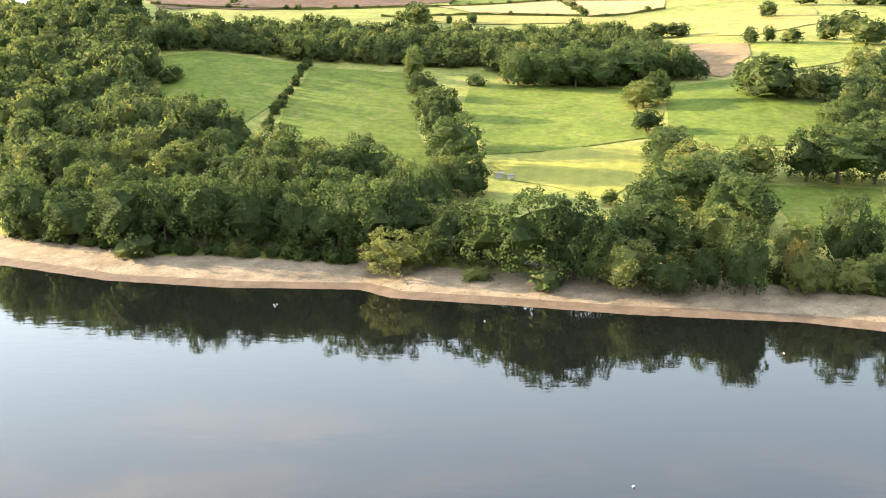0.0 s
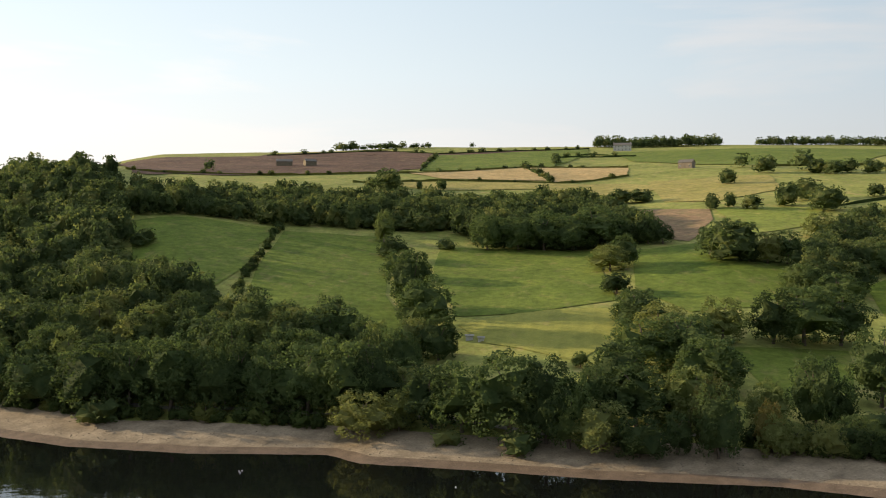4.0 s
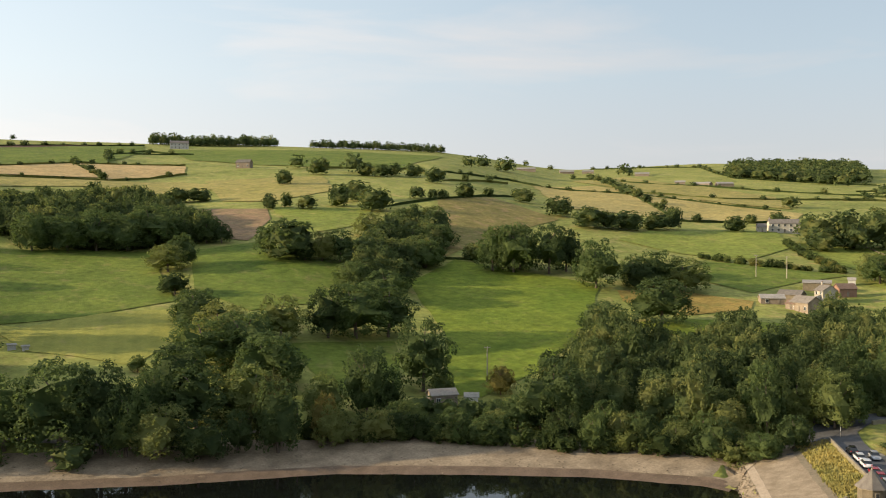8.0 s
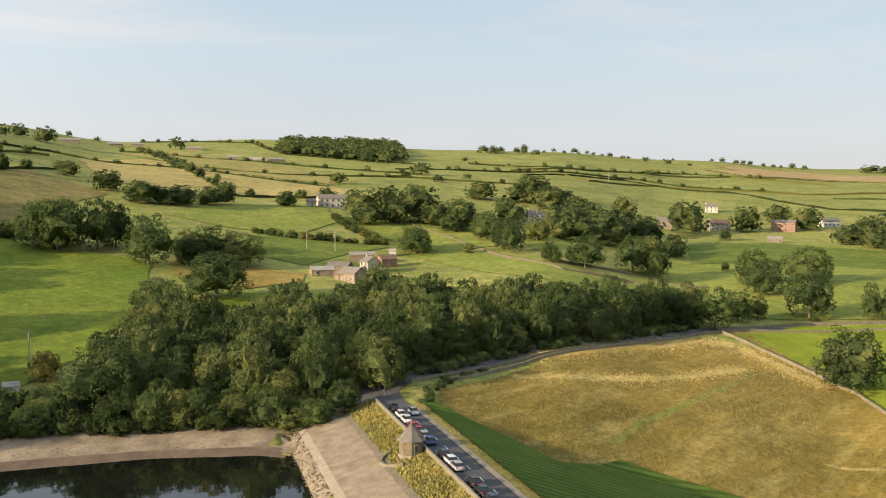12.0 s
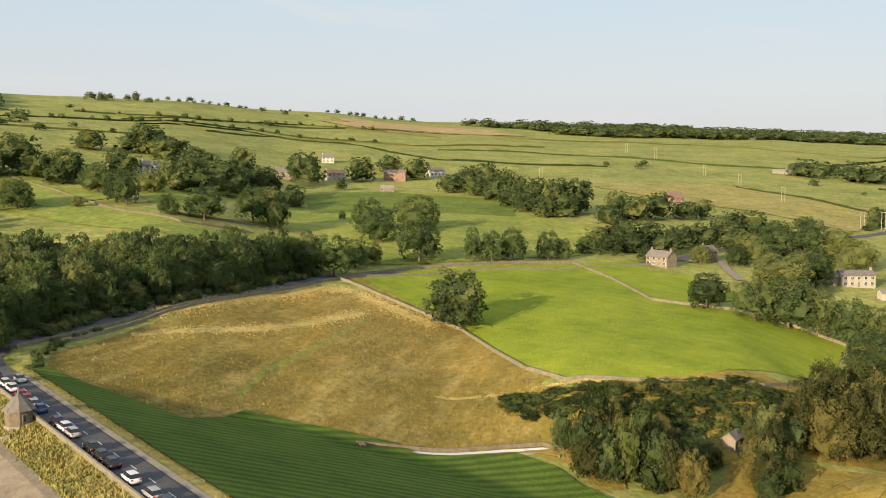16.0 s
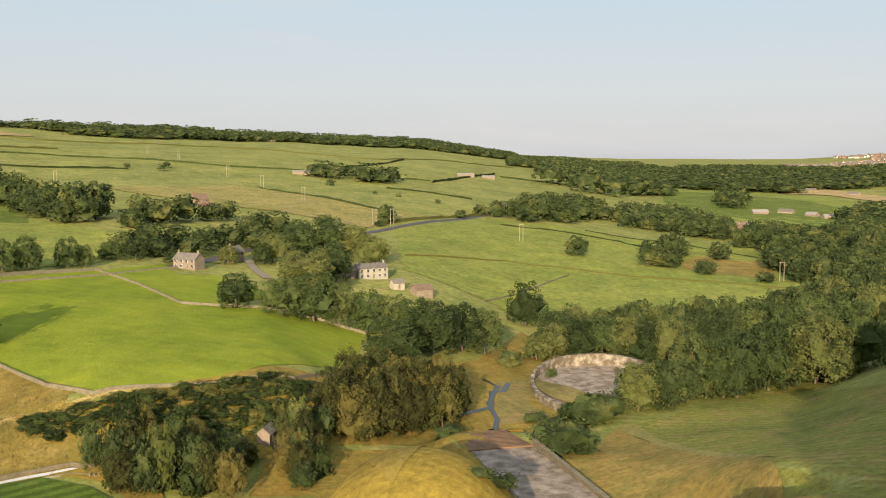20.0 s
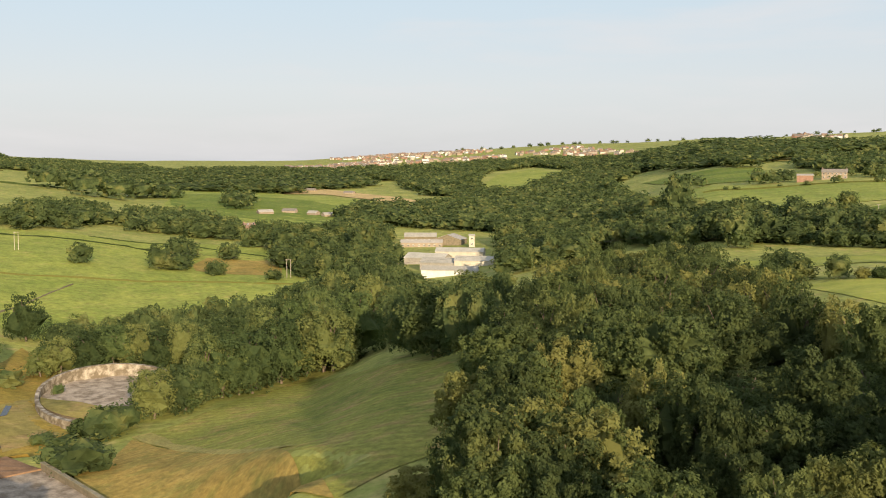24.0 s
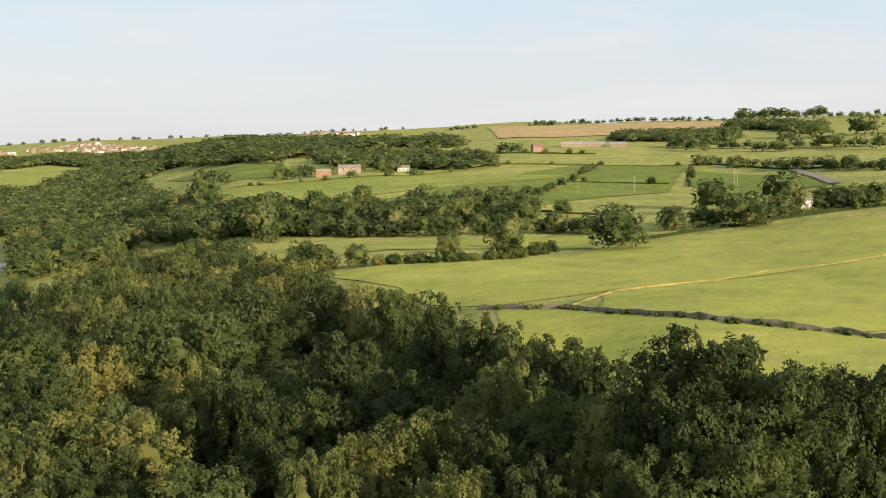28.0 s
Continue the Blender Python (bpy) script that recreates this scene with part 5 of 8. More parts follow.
# the works in the wooded valley
house("works_hall", 598.4, -450.9, 24, 9, 4, 2.6, -4, DRYSTONE_DARK, SHEET_PALE, "works hall with a long ridged pale roof", 7, 1, 0, False, category="factory")
house("works_hall", 569.6, -430.2, 30, 9, 3, 2.0, -4, SANDSTONE, SHEET_GREY, "low works hall with a grey-brown roof", 8, 1, 0, False, category="factory")
house("works_hall", 564.8, -452.9, 16, 20, 4, 3.4, 72, DRYSTONE_DARK, SHEET_GREY, "dark-roofed works hall beside a short tower", 0, category="factory")
house("works_shed", 479.4, -392.3, 30, 12, 5, 2.0, -8, CREAM, SHEET_PALE, "tall cream-walled factory shed with a pale roof", 0, category="factory")
house("works_shed", 482.2, -369.0, 26, 14, 3.4, 2.6, -24, SHEET_GREY, SHEET_PALE, "broad factory shed with a pale cream roof", 0, category="factory")
house("works_shed", 444.8, -354.8, 30, 13, 3.2, 2.4, -16, SHEET_GREY, SHEET_PALE, "broad factory shed with a pale grey roof", 0, category="factory")
house("works_shed", 431.4, -363.7, 22, 12, 3.4, 2.2, -8, CREAM, SHEET_PALE, "cream-walled factory shed facing the valley", 0, category="factory")
house("works_shed", 413.7, -331.4, 30, 9, 3.0, 1.8, -8, WHITEWASH, SHEET_PALE, "low white factory shed in front of the works", 0, category="factory")
house("works_tower", 538.2, -450.8, 4, 4, 8, 0.8, 0, CREAM, SHEET_PALE, "short square pale tower at the works", 1, 2, 0, False, category="tower")
house("ruined_house", 696, -358, 9, 8, 9, 3.0, 20, BRICK, TILE_RED, "tall narrow red-brick house in the trees", 2, 3, 1)
for sx, sy, sl in ((888, -475, 18), (902, -511, 20), (870, -520, 22), (849, -528, 20), (835, -545, 16), (1241, -736, 30), (1151, -745, 24)):
    house("farm_shed", sx, sy, sl * (0.5 + (sx % 5) * 0.11), 8, 2.4, 2.2, (sx * 7) % 70 - 35, SANDSTONE, SLATE if sx % 3 else SHEET_GREY, "white-walled farm building in the valley fields", 0, category="shed")
# farms on the southern side
house("farmhouse", 452, -774, 20, 8, 5.4, 2.6, 0, SANDSTONE, SLATE, "row of stone farm cottages with chimneys", 6, 2, 2)
house("barn", 468, -756, 13, 8, 5, 1.2, 0, BRICK, SHEET_GREY, "square brick barn beside the farm cottages", 0, category="barn")
house("cottage", 411, -800, 11, 6, 3.2, 2.0, 0, WHITEWASH, SLATE, "small white cottage in a field", 3, 1, 1)
house("farmhouse", 395, -872, 16, 8, 5, 2.6, 0, SANDSTONE, SLATE, "stone farmhouse with outbuildings among trees", 4, 2, 2)
house("farm_shed", 375, -875, 20, 9, 4, 2.0, 0, DRYSTONE_DARK, SLATE, "dark stone farm range", 0, category="shed")
house("farmhouse", 366, -1030, 11, 8, 6, 3, 20, BRICK, TILE_RED, "red-brick farmhouse on the far slope", 3, 2, 2)
for sx, sy, sl in ((352, -1110, 30), (330, -1120, 34), (300, -1120, 24), (241, -1402, 20), (225, -1380, 18)):
    house("farm_shed", sx, sy, sl * 0.8, 12, 3, 2.6, 0, SANDSTONE, SHEET_GREY, "long pale farm shed on the far slope", 0, category="shed")
house("field_barn", 42, -487, 6, 5, 3.6, 2.0, 25, WHITEWASH, SLATE, "small white field barn beside a tall tree", 1, 1, 0, category="barn")
# by the shore and the stream
house("boat_shed", 115, 229, 7, 4.5, 2.6, 1.2, 20, TIMBER, SHEET_GREY, "grey timber shed behind shore bushes", 2, 1, 0, category="shed")
house("store", 121, 224, 3.4, 3, 2.4, 0.8, 0, WHITEWASH, SHEET_PALE, "small white store behind shore bushes", 0, category="shed")
house("sight_screen", 17.5, 309, 2.2, 0.7, 1.5, 0.2, 10, WHITEWASH, SHEET_PALE, "white cricket screen on wheels at the field edge", 0, category="screen")
house("sight_screen", 21, 307, 1.8, 0.7, 1.3, 0.2, 10, WHITEWASH, SHEET_PALE, "white cricket screen on wheels at the field edge", 0, category="screen")
house("stream_hut", 222, -1, 5.0, 3.0, 2.0, 1.3, 70, SANDSTONE, SLATE, "small gauging hut with a pale gable over the stream", 1, 1, 0, category="hut")
house("lodge", -5, 268, 6, 5, 2.8, 1.8, 10, WHITEWASH, SLATE, "small lodge half hidden in the shore wood", 2, 1, 0)


def gable_arrays(L, W, H, R):
    v = np.array([(-L, -W, -2), (L, -W, -2), (L, W, -2), (-L, W, -2), (-L, -W, H), (L, -W, H), (L, W, H), (-L, W, H), (-L, 0, H + R), (L, 0, H + R)], float)
    walls = [(0, 1, 5), (0, 5, 4), (2, 3, 7), (2, 7, 6), (1, 2, 6), (1, 6, 5), (3, 0, 4), (3, 4, 7), (5, 6, 9), (7, 4, 8)]
    roof = [(4, 5, 9), (4, 9, 8), (6, 7, 8), (6, 8, 9)]
    return v, np.array(walls + roof)


def town(name, poly, spacing, seed, label):
    """Far streets of houses: joined gabled blocks."""
    r = np.random.default_rng(seed)
    xs, ys = [p[0] for p in poly], [p[1] for p in poly]
    V, T, M, b = [], [], [], 0
    for yy in np.arange(min(ys), max(ys), spacing):
        for xx in np.arange(min(xs), max(xs), spacing):
            x, y = xx + r.uniform(-0.4, 0.4) * spacing, yy + r.uniform(-0.4, 0.4) * spacing
            if not inside_polygon(list(poly), np.array([x]), np.array([y]))[0] or r.random() < 0.35:
                continue
            v, t = gable_arrays(r.uniform(4, 9), r.uniform(3.2, 4.6), r.uniform(3.5, 5.5), r.uniform(2, 3.2))
            an = round(r.uniform(0, 3)) * 0.8 + r.normal(0, 0.15)
            c, s = math.cos(an), math.sin(an)
            z = height_at(x, y)
            V.append(np.column_stack([x + v[:, 0] * c - v[:, 1] * s, y + v[:, 0] * s + v[:, 1] * c, v[:, 2] + z]))
            T.append(t + b)
            m = int(r.choice([0, 1, 2, 2, 5]))
            M += [m] * 10 + [3 + int(r.integers(2))] * 4
            b += len(v)
    me = mesh_arrays(name, np.concatenate(V), np.concatenate(T), WHITEWASH)
    for m in (CREAM, SANDSTONE, SLATE, TILE_RED, BRICK):
        me.materials.append(m)
    me.polygons.foreach_set("material_index", np.array(M, np.int32))
    tagged(new(name, me), label, "houses", kind="stuff")


town("town_houses", ((1953, -1006), (2338, -1322), (2337, -1599), (1936, -1339), (1697, -1006)), 26, 3, "brick and stone houses of a far town on the ridge")
town("town_houses", ((2081, -1853), (2178, -2246), (1061, -1473), (894, -1242), (1505, -1680)), 30, 4, "brick and stone houses of a far town on the ridge")
town("town_houses", ((3344, -2058), (2651, -2282), (2287, -2013), (2337, -1599)), 30, 5, "brick and stone houses of a far town on the ridge")
town("town_houses", ((2208, -1510), (2052, -1826), (1811, -1630), (1956, -1353)), 30, 6, "brick and stone houses of a far town on the ridge")
town("hill_houses", ((1416, -2212), (1073, -1902), (1058, -1693)), 26, 7, "brick and stone houses of a far town on the ridge")
town("town_houses", ((2036, -1074), (2444, -1650), (1877, -1268), (1723, -977)), 28, 8, "brick and stone houses of a far town on the ridge")

# ---------------------------------------------------------------- trees
def _ico(level):
    bm = bmesh.new()
    bmesh.ops.create_icosphere(bm, subdivisions=level, radius=1.0)
    bm.verts.ensure_lookup_table()
    v = np.array([p.co[:] for p in bm.verts])
    f = np.array([[q.index for q in p.verts] for p in bm.faces])
    bm.free()
    return v, f


ICO0, ICO1, ICO2, ICO3 = _ico(1), _ico(2), _ico(3), _ico(4)


def crown_arrays(seed, lobes, leaves, leaf, core, shape="round"):
    """Vertices and triangles of a crown one metre high over its foot: a body of rounded lobes under sprigs of loose leaves."""
    rng = np.random.default_rng(seed)
    mid = np.array([0, 0, {"crown": 0.58, "bush": 0.34}.get(shape, 0.46)])
    spread = {"bush": 0.43, "tall": 0.38}.get(shape, 0.41)
    low = {"crown": 0.26, "bush": 0.06}.get(shape, 0.09)
    size = 1.72 / math.sqrt(lobes)
    sway = rng.uniform(0, 6.28, 3)
    cores = []
    for i in range(lobes):
        u = (i + 0.5) / lobes
        th = i * 2.39996 + rng.uniform(-0.35, 0.35)
        z = 0.93 - (0.93 - low) * u ** 0.9                      # from the top down to the skirt of the crown
        waist = 0.52 if shape == "crown" else 0.40
        ring = math.sqrt(max(0.0, 1 - ((z - waist) / (0.96 - waist)) ** 2)) if z > waist else 1 - 0.35 * ((waist - z) / 0.30) ** 2
        swell = 1 + 0.12 * math.sin(th * 2 + sway[0]) + 0.10 * math.sin(th * 3 + 8 * z + sway[1])
        rr = rng.uniform(0.70, 0.92)
        r = rng.uniform(0.75, 1.15) * size * spread
        c = np.array([spread * ring * rr * swell * math.cos(th), spread * ring * rr * swell * math.sin(th), min(z, 0.99 - r) + rng.normal(0, 0.02)])
        cores.append((c, r))
    C, R = np.array([c for c, _ in cores]), np.array([r for _, r in cores])
    def reach(d):
        """How far the lobes reach in each direction from the middle, and which lobe is met."""
        dc = d @ (C - mid).T
        off = np.maximum(((C - mid) ** 2).sum(1) - dc ** 2, 0)
        far = np.where(off < R ** 2, dc + np.sqrt(np.maximum(R ** 2 - off, 0)), 0)
        return np.maximum(far.max(1), 0.5 * spread), far.argmax(1)

    v, f = core
    d = v / np.linalg.norm(v, axis=1, keepdims=True)
    V, T = [mid + d * (reach(d)[0] * (0.72 if leaves > 150 else 0.82) * (1 + rng.normal(0, 0.05, len(v))))[:, None]], [f]
    n = lobes * leaves
    d = rng.normal(0, 1, (n, 3))
    d /= np.linalg.norm(d, axis=1, keepdims=True)
    d[:, 2] = np.where(d[:, 2] < -0.82, -d[:, 2], d[:, 2])
    far, best = reach(d)
    sprig = rng.normal(0, 1, (lobes * 6, 3))
    sprig /= np.linalg.norm(sprig, axis=1, keepdims=True)
    near = np.concatenate([(part_d @ sprig.T).argmax(1) for part_d in np.array_split(d, 1 + n // 4000)])
    tip = rng.uniform(0.78 if leaves > 150 else 0.88, 1.07 if leaves > 150 else 1.04, len(sprig))[near] + rng.normal(0, 0.035, n)
    p = mid + d * (far * tip)[:, None]
    nrm = p - C[best]
    nrm /= np.linalg.norm(nrm, axis=1, keepdims=True) + 1e-6
    nrm = nrm + np.array([0, 0, 0.25]) + rng.normal(0, 0.34, (len(sprig), 3))[near] + rng.normal(0, 0.45, (n, 3))
    nrm /= np.linalg.norm(nrm, axis=1, keepdims=True)
    ax = np.cross(nrm, rng.normal(0, 1, (n, 3)))
    ax /= np.linalg.norm(ax, axis=1, keepdims=True)
    bx = np.cross(nrm, ax)
    s = leaf * rng.uniform(0.6, 1.4, (n, 1))
    V.append(np.stack([p - ax * s, p + ax * s * 0.75 - bx * s * 0.7, p + ax * s * 0.6 + bx * s * 0.85], 1).reshape(-1, 3))
    T.append(np.arange(n * 3).reshape(-1, 3) + len(v))
    V = np.concatenate(V)
    V[:, 2] = np.maximum(V[:, 2], 0.05)
    V[:, 2] /= V[:, 2].max()
    return V, np.concatenate(T), cores


def trunk_mesh(seed, cores, mat, top=0.7, girth=0.022, limbs=7):
    """A tapered trunk with limbs that reach into the crown."""
    rng = np.random.default_rng(seed)
    verts, faces = [], []

    def tube(points, radii, sides=6):
        b = len(verts)
        for p, r in zip(points, radii):
            for k in range(sides):
                an = 2 * math.pi * k / sides
                verts.append((p[0] + r * math.cos(an), p[1] + r * math.sin(an), p[2]))
        for i in range(len(points) - 1):
            for k in range(sides):
                k2 = (k + 1) % sides
                faces.append((b + i * sides + k, b + i * sides + k2, b + (i + 1) * sides + k2, b + (i + 1) * sides + k))

    lean = rng.normal(0, 0.02, 2)
    tube([(0, 0, -0.06), (0, 0, 0.02), (lean[0], lean[1], 0.3), (lean[0] * 1.5, lean[1] * 1.5, top)], [girth * 1.9, girth * 1.25, girth, girth * 0.3])
    pick = rng.permutation(len(cores))[:limbs]
    for i in pick:
        c, r = cores[i]
        z0 = min(0.25 + 0.4 * rng.random(), c[2] - 0.02)
        s = np.array([lean[0], lean[1], max(0.12, z0)])
        m = s * 0.45 + c * 0.55 + np.array([0, 0, 0.02])
        tube([s, m, c], [girth * 0.5, girth * 0.36, girth * 0.15], 5)
    return mesh_from("trunk", verts, faces, mat, True)


def tree_template(name, seed, lobes, leaves, leaf, core, shape, leafmat, bark, label, category, girth=0.022):
    V, T, cores = crown_arrays(seed, lobes, leaves, leaf, core, shape)
    root = thing(name, label, category)
    part_mesh("crown", mesh_arrays("crown", V, T, leafmat), root)
    part_mesh("trunk", trunk_mesh(seed, cores, bark, 0.72, girth), root)
    return root


TREE_LABEL = "mature broadleaf tree with a full rounded dark green crown"
WOOD_LABEL = "tall woodland tree with a dense leafy crown"
TEMPLATES = {"close": [], "near": [], "tree": [], "mid": [], "pine": [], "bush": []}
FIRST_USED = set()


def make_templates():
    for k in range(5):
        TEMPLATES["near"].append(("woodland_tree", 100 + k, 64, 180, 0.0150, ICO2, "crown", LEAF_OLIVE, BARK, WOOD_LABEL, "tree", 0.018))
    for k in range(3):
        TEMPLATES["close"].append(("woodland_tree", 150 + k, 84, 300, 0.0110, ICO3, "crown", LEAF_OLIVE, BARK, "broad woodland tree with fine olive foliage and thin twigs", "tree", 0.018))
    for k in range(6):
        TEMPLATES["tree"].append(("broadleaf_tree", 200 + k, 46, 96, 0.0185, ICO1, "tall" if k % 3 == 1 else "round", LEAF, BARK, TREE_LABEL, "tree", 0.02))
    for k in range(6):
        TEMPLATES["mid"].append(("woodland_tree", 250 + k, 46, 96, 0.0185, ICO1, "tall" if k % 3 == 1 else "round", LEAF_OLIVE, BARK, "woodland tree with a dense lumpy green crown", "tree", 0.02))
    for k in range(4):
        TEMPLATES["pine"].append(("pine_tree", 300 + k, 44, 96, 0.0190, ICO1, "tall" if k % 2 else "round", NEEDLE, BARK_RED, "bushy pine with reddish trunk and dull olive-green needles", "tree", 0.014))
    for k in range(4):
        TEMPLATES["bush"].append(("bush", 400 + k, 16, 44, 0.046, ICO1, "bush", HEDGE, BARK, "low rounded leafy bush on open ground", "bush", 0.03))


make_templates()
LOW_NEAR = [crown_arrays(480 + k, 34, 70, 0.024, ICO1, "round" if k % 2 else "tall")[:2] for k in range(5)]
LOW = [crown_arrays(500 + k, 28, 50, 0.030, ICO1, "round" if k % 2 else "tall")[:2] for k in range(5)]
LOW_MID = [crown_arrays(540 + k, 20, 28, 0.045, ICO1, "round" if k % 2 else "tall")[:2] for k in range(5)]
LOW_FAR = [crown_arrays(560 + k, 10, 12, 0.085, ICO0, "round")[:2] for k in range(5)]
LOW_BUSH = [crown_arrays(520 + k, 8, 22, 0.055, ICO1, "bush")[:2] for k in range(3)]
rng_tree = np.random.default_rng(11)
STUFF = {}
COUNT = {"broadleaf_tree": 0, "woodland_tree": 0, "pine_tree": 0, "bush": 0}
LIMIT = {"broadleaf_tree": 300, "woodland_tree": 300, "pine_tree": 160, "bush": 300}


def plant(kind, x, y, h, w, group=""):
    """One tree of height h and crown width w; past the limit of a kind it joins a wood."""
    z = height_at(x, y) - 0.1
    name = {"close": "woodland_tree", "near": "woodland_tree", "mid": "woodland_tree", "tree": "broadleaf_tree", "pine": "pine_tree", "bush": "bush"}[kind]
    if COUNT[name] >= LIMIT[name]:
        return scatter("wood_edge", x, y, h, w, kind == "bush")
    COUNT[name] += 1
    k = int(rng_tree.integers(len(TEMPLATES[kind])))
    m = Matrix.LocRotScale((x, y, z), Euler((0, 0, float(rng_tree.uniform(0, 6.28)))), (w / 0.86, w / 0.86, h))
    t = TEMPLATES[kind][k]
    if isinstance(t, tuple):
        t = TEMPLATES[kind][k] = tree_template(*t)
        t.matrix_basis = m
        ob = t
    else:
        ob = copy_thing(t, m @ Matrix.Diagonal((1 / t.scale[0], 1 / t.scale[1], 1 / t.scale[2], 1)))
    if group:
        ob["group"] = group
    return ob


def scatter(name, x, y, h, w, bush=False):
    k = max(1, round(w / (h * 1.25))) if name == "field_trees" else 1                # broad clumps are several crowns side by side
    d = math.hypot(x, y)
    for i in range(k):
        o = (i - (k - 1) / 2) * w / k
        STUFF.setdefault(name, []).append((x + o * y / d, y - o * x / d, h * (1 - 0.12 * (i % 2)), w / k * (1.25 if k > 1 else 1.0), bush))


def points_in(poly, spacing, seed):
    """Jittered rows of points in a polygon."""
    r = np.random.default_rng(seed)
    xs, ys = [p[0] for p in poly], [p[1] for p in poly]
    out = []
    for j, yy in enumerate(np.arange(min(ys), max(ys), spacing * 0.87)):
        for xx in np.arange(min(xs) + (j % 2) * spacing / 2, max(xs), spacing):
            out.append((xx + r.uniform(-0.33, 0.33) * spacing, yy + r.uniform(-0.33, 0.33) * spacing))
    if not out:
        return []
    a = np.array(out)
    return [tuple(p) for p in a[inside_polygon(list(poly), a[:, 0], a[:, 1])]]


# open ground kept in front of the houses
CLEAR = [(424, 29), (427, -47), (400, -65), (289, 273, 7), (284, 290, 6), (436, 427), (691, 239), (735, 222), (662, 275), (647, 299, 7), (728, 216), (701, 241), (514, 330), (569, -430, 11), (564, -452, 8), (413, -331, 11), (482, -369, 9), (431, -363, 9), (447, 11), (452, -774), (366, -1030)]


def in_front(x, y):
    if math.hypot((x - 287) / 24, (y + 101) / 25) < 1:       # the stilling basin stays clear
        return True
    for hx, hy, *wide in CLEAR:
        d = math.hypot(hx, hy)
        ux, uy = hx / d, hy / d
        along, across = (x - hx) * ux + (y - hy) * uy, abs((x - hx) * uy - (y - hy) * ux)
        if -0.075 * d < along < 7 and across < (wide[0] if wide else 9):
            return True
    return False


def wood(name, kind, spacing, h, poly):
    for x, y in points_in(poly, spacing, int(abs(poly[0][0] * 7 + poly[0][1] * 3)) + 5):
        if in_front(x, y):
            continue
        hh = h * float(rng_tree.uniform(*((0.62, 1.3) if kind in ("far", "near_far") else (0.72, 1.2))))
        ww = spacing * float(rng_tree.uniform(1.0, 1.4)) * (1.6 if kind == "pine" else 1.0)
        if kind in ("far", "near_far"):
            scatter(name, x, y, hh, ww)
        else:
            d = math.hypot(x, y)
            if kind == "near" and d < 48:
                continue
            if kind == "near" and d < 170:          # lower growth between the tall crowns
                plant("mid", x, y, hh * 0.6, ww, "near wood")
                continue
            if kind == "mix":
                plant(("pine", "tree", "pine", "bush")[int(rng_tree.integers(4))], x, y, hh * float(rng_tree.uniform(0.6, 1.0)), ww, name.replace("_", " "))
                continue
            plant("mid" if kind == "near" and d > 135 else kind, x, y, hh, ww, name.replace("_", " "))


def tree_row(name, kind, spacing, h, line):
    for (ax, ay), (bx, by) in zip(line, line[1:]):
        k = max(1, round(math.hypot(bx - ax, by - ay) / spacing))
        for i in range(k):
            f = (i + float(rng_tree.uniform(0.1, 0.9))) / k
            x, y = ax + f * (bx - ax) + float(rng_tree.uniform(-1, 1)), ay + f * (by - ay) + float(rng_tree.uniform(-1, 1))
            hh = h * float(rng_tree.uniform(0.65, 1.25))
            ww = min(spacing * 1.5, hh * 1.1) * float(rng_tree.uniform(0.85, 1.25))
            if kind == "far":
                scatter(name, x, y, hh, ww)
            else:
                plant(kind, x, y, hh, ww, name.replace("_", " "))


def lone_trees(kind, rows):
    for x, y, h, w in rows:
        if kind == "far":
            scatter("field_trees", x, y, h, w)
        else:
            plant(kind, x, y, h, w)


# trees that stand apart, in hedges, gardens and at the wood edges
lone_trees("tree", [(-13.5, 458.7, 14.7, 10.3), (-8.8, 425.4, 10.5, 13.8), (-4.5, 392.2, 11.7, 16.2), (-0.2, 344.4, 22.2, 17.4), (3.9, 319.3, 19.0, 19.9), (7.4, 291.5, 13.9, 13.9), (0.6, 294.7, 12.8, 12.3), (11.7, 236.9, 17.6, 18.5), (22.5, 230.8, 21.9, 22.3), (30.6, 226.6, 21.0, 16.6), (4.5, 240.5, 16.3, 15.8), (35.3, 222.9, 17.3, 13.0), (-3.5, 240.2, 11.0, 10.0), (-12.5, 238.2, 11.9, 16.8), (70.5, 308.0, 13.4, 17.1), (73.0, 288.8, 14.4, 19.7), (74.5, 272.1, 16.5, 20.3), (75.9, 251.6, 16.5, 20.5), (51.3, 246.3, 17.5, 18.2), (62.9, 271.3, 15.5, 21.8)])
lone_trees("tree", [(52.8, 233.5, 15.5, 20.2), (64.8, 231.3, 15.5, 17.3), (43.4, 235.2, 15.5, 13.0), (66.5, 213.7, 17.8, 12.1), (49.6, 216.1, 9.8, 13.4), (58.2, 216.7, 10.1, 7.8), (42.0, 220.1, 12.6, 14.9), (82.5, 228.7, 12.6, 11.6), (94.3, 229.1, 18.0, 12.9), (98.9, 228.1, 11.3, 8.8), (78.9, 212.9, 10.1, 8.1), (90.5, 288.3, 14.4, 15.9), (105.7, 288.4, 16.8, 16.4), (114.7, 288.1, 18.2, 21.1), (126.2, 289.3, 16.9, 18.5), (115.1, 240.4, 20.5, 16.8), (118.5, 235.6, 7.4, 7.6), (134.8, 341.9, 12.4, 15.2), (146.1, 349.7, 12.4, 18.4), (154.4, 346.6, 12.4, 18.4)])
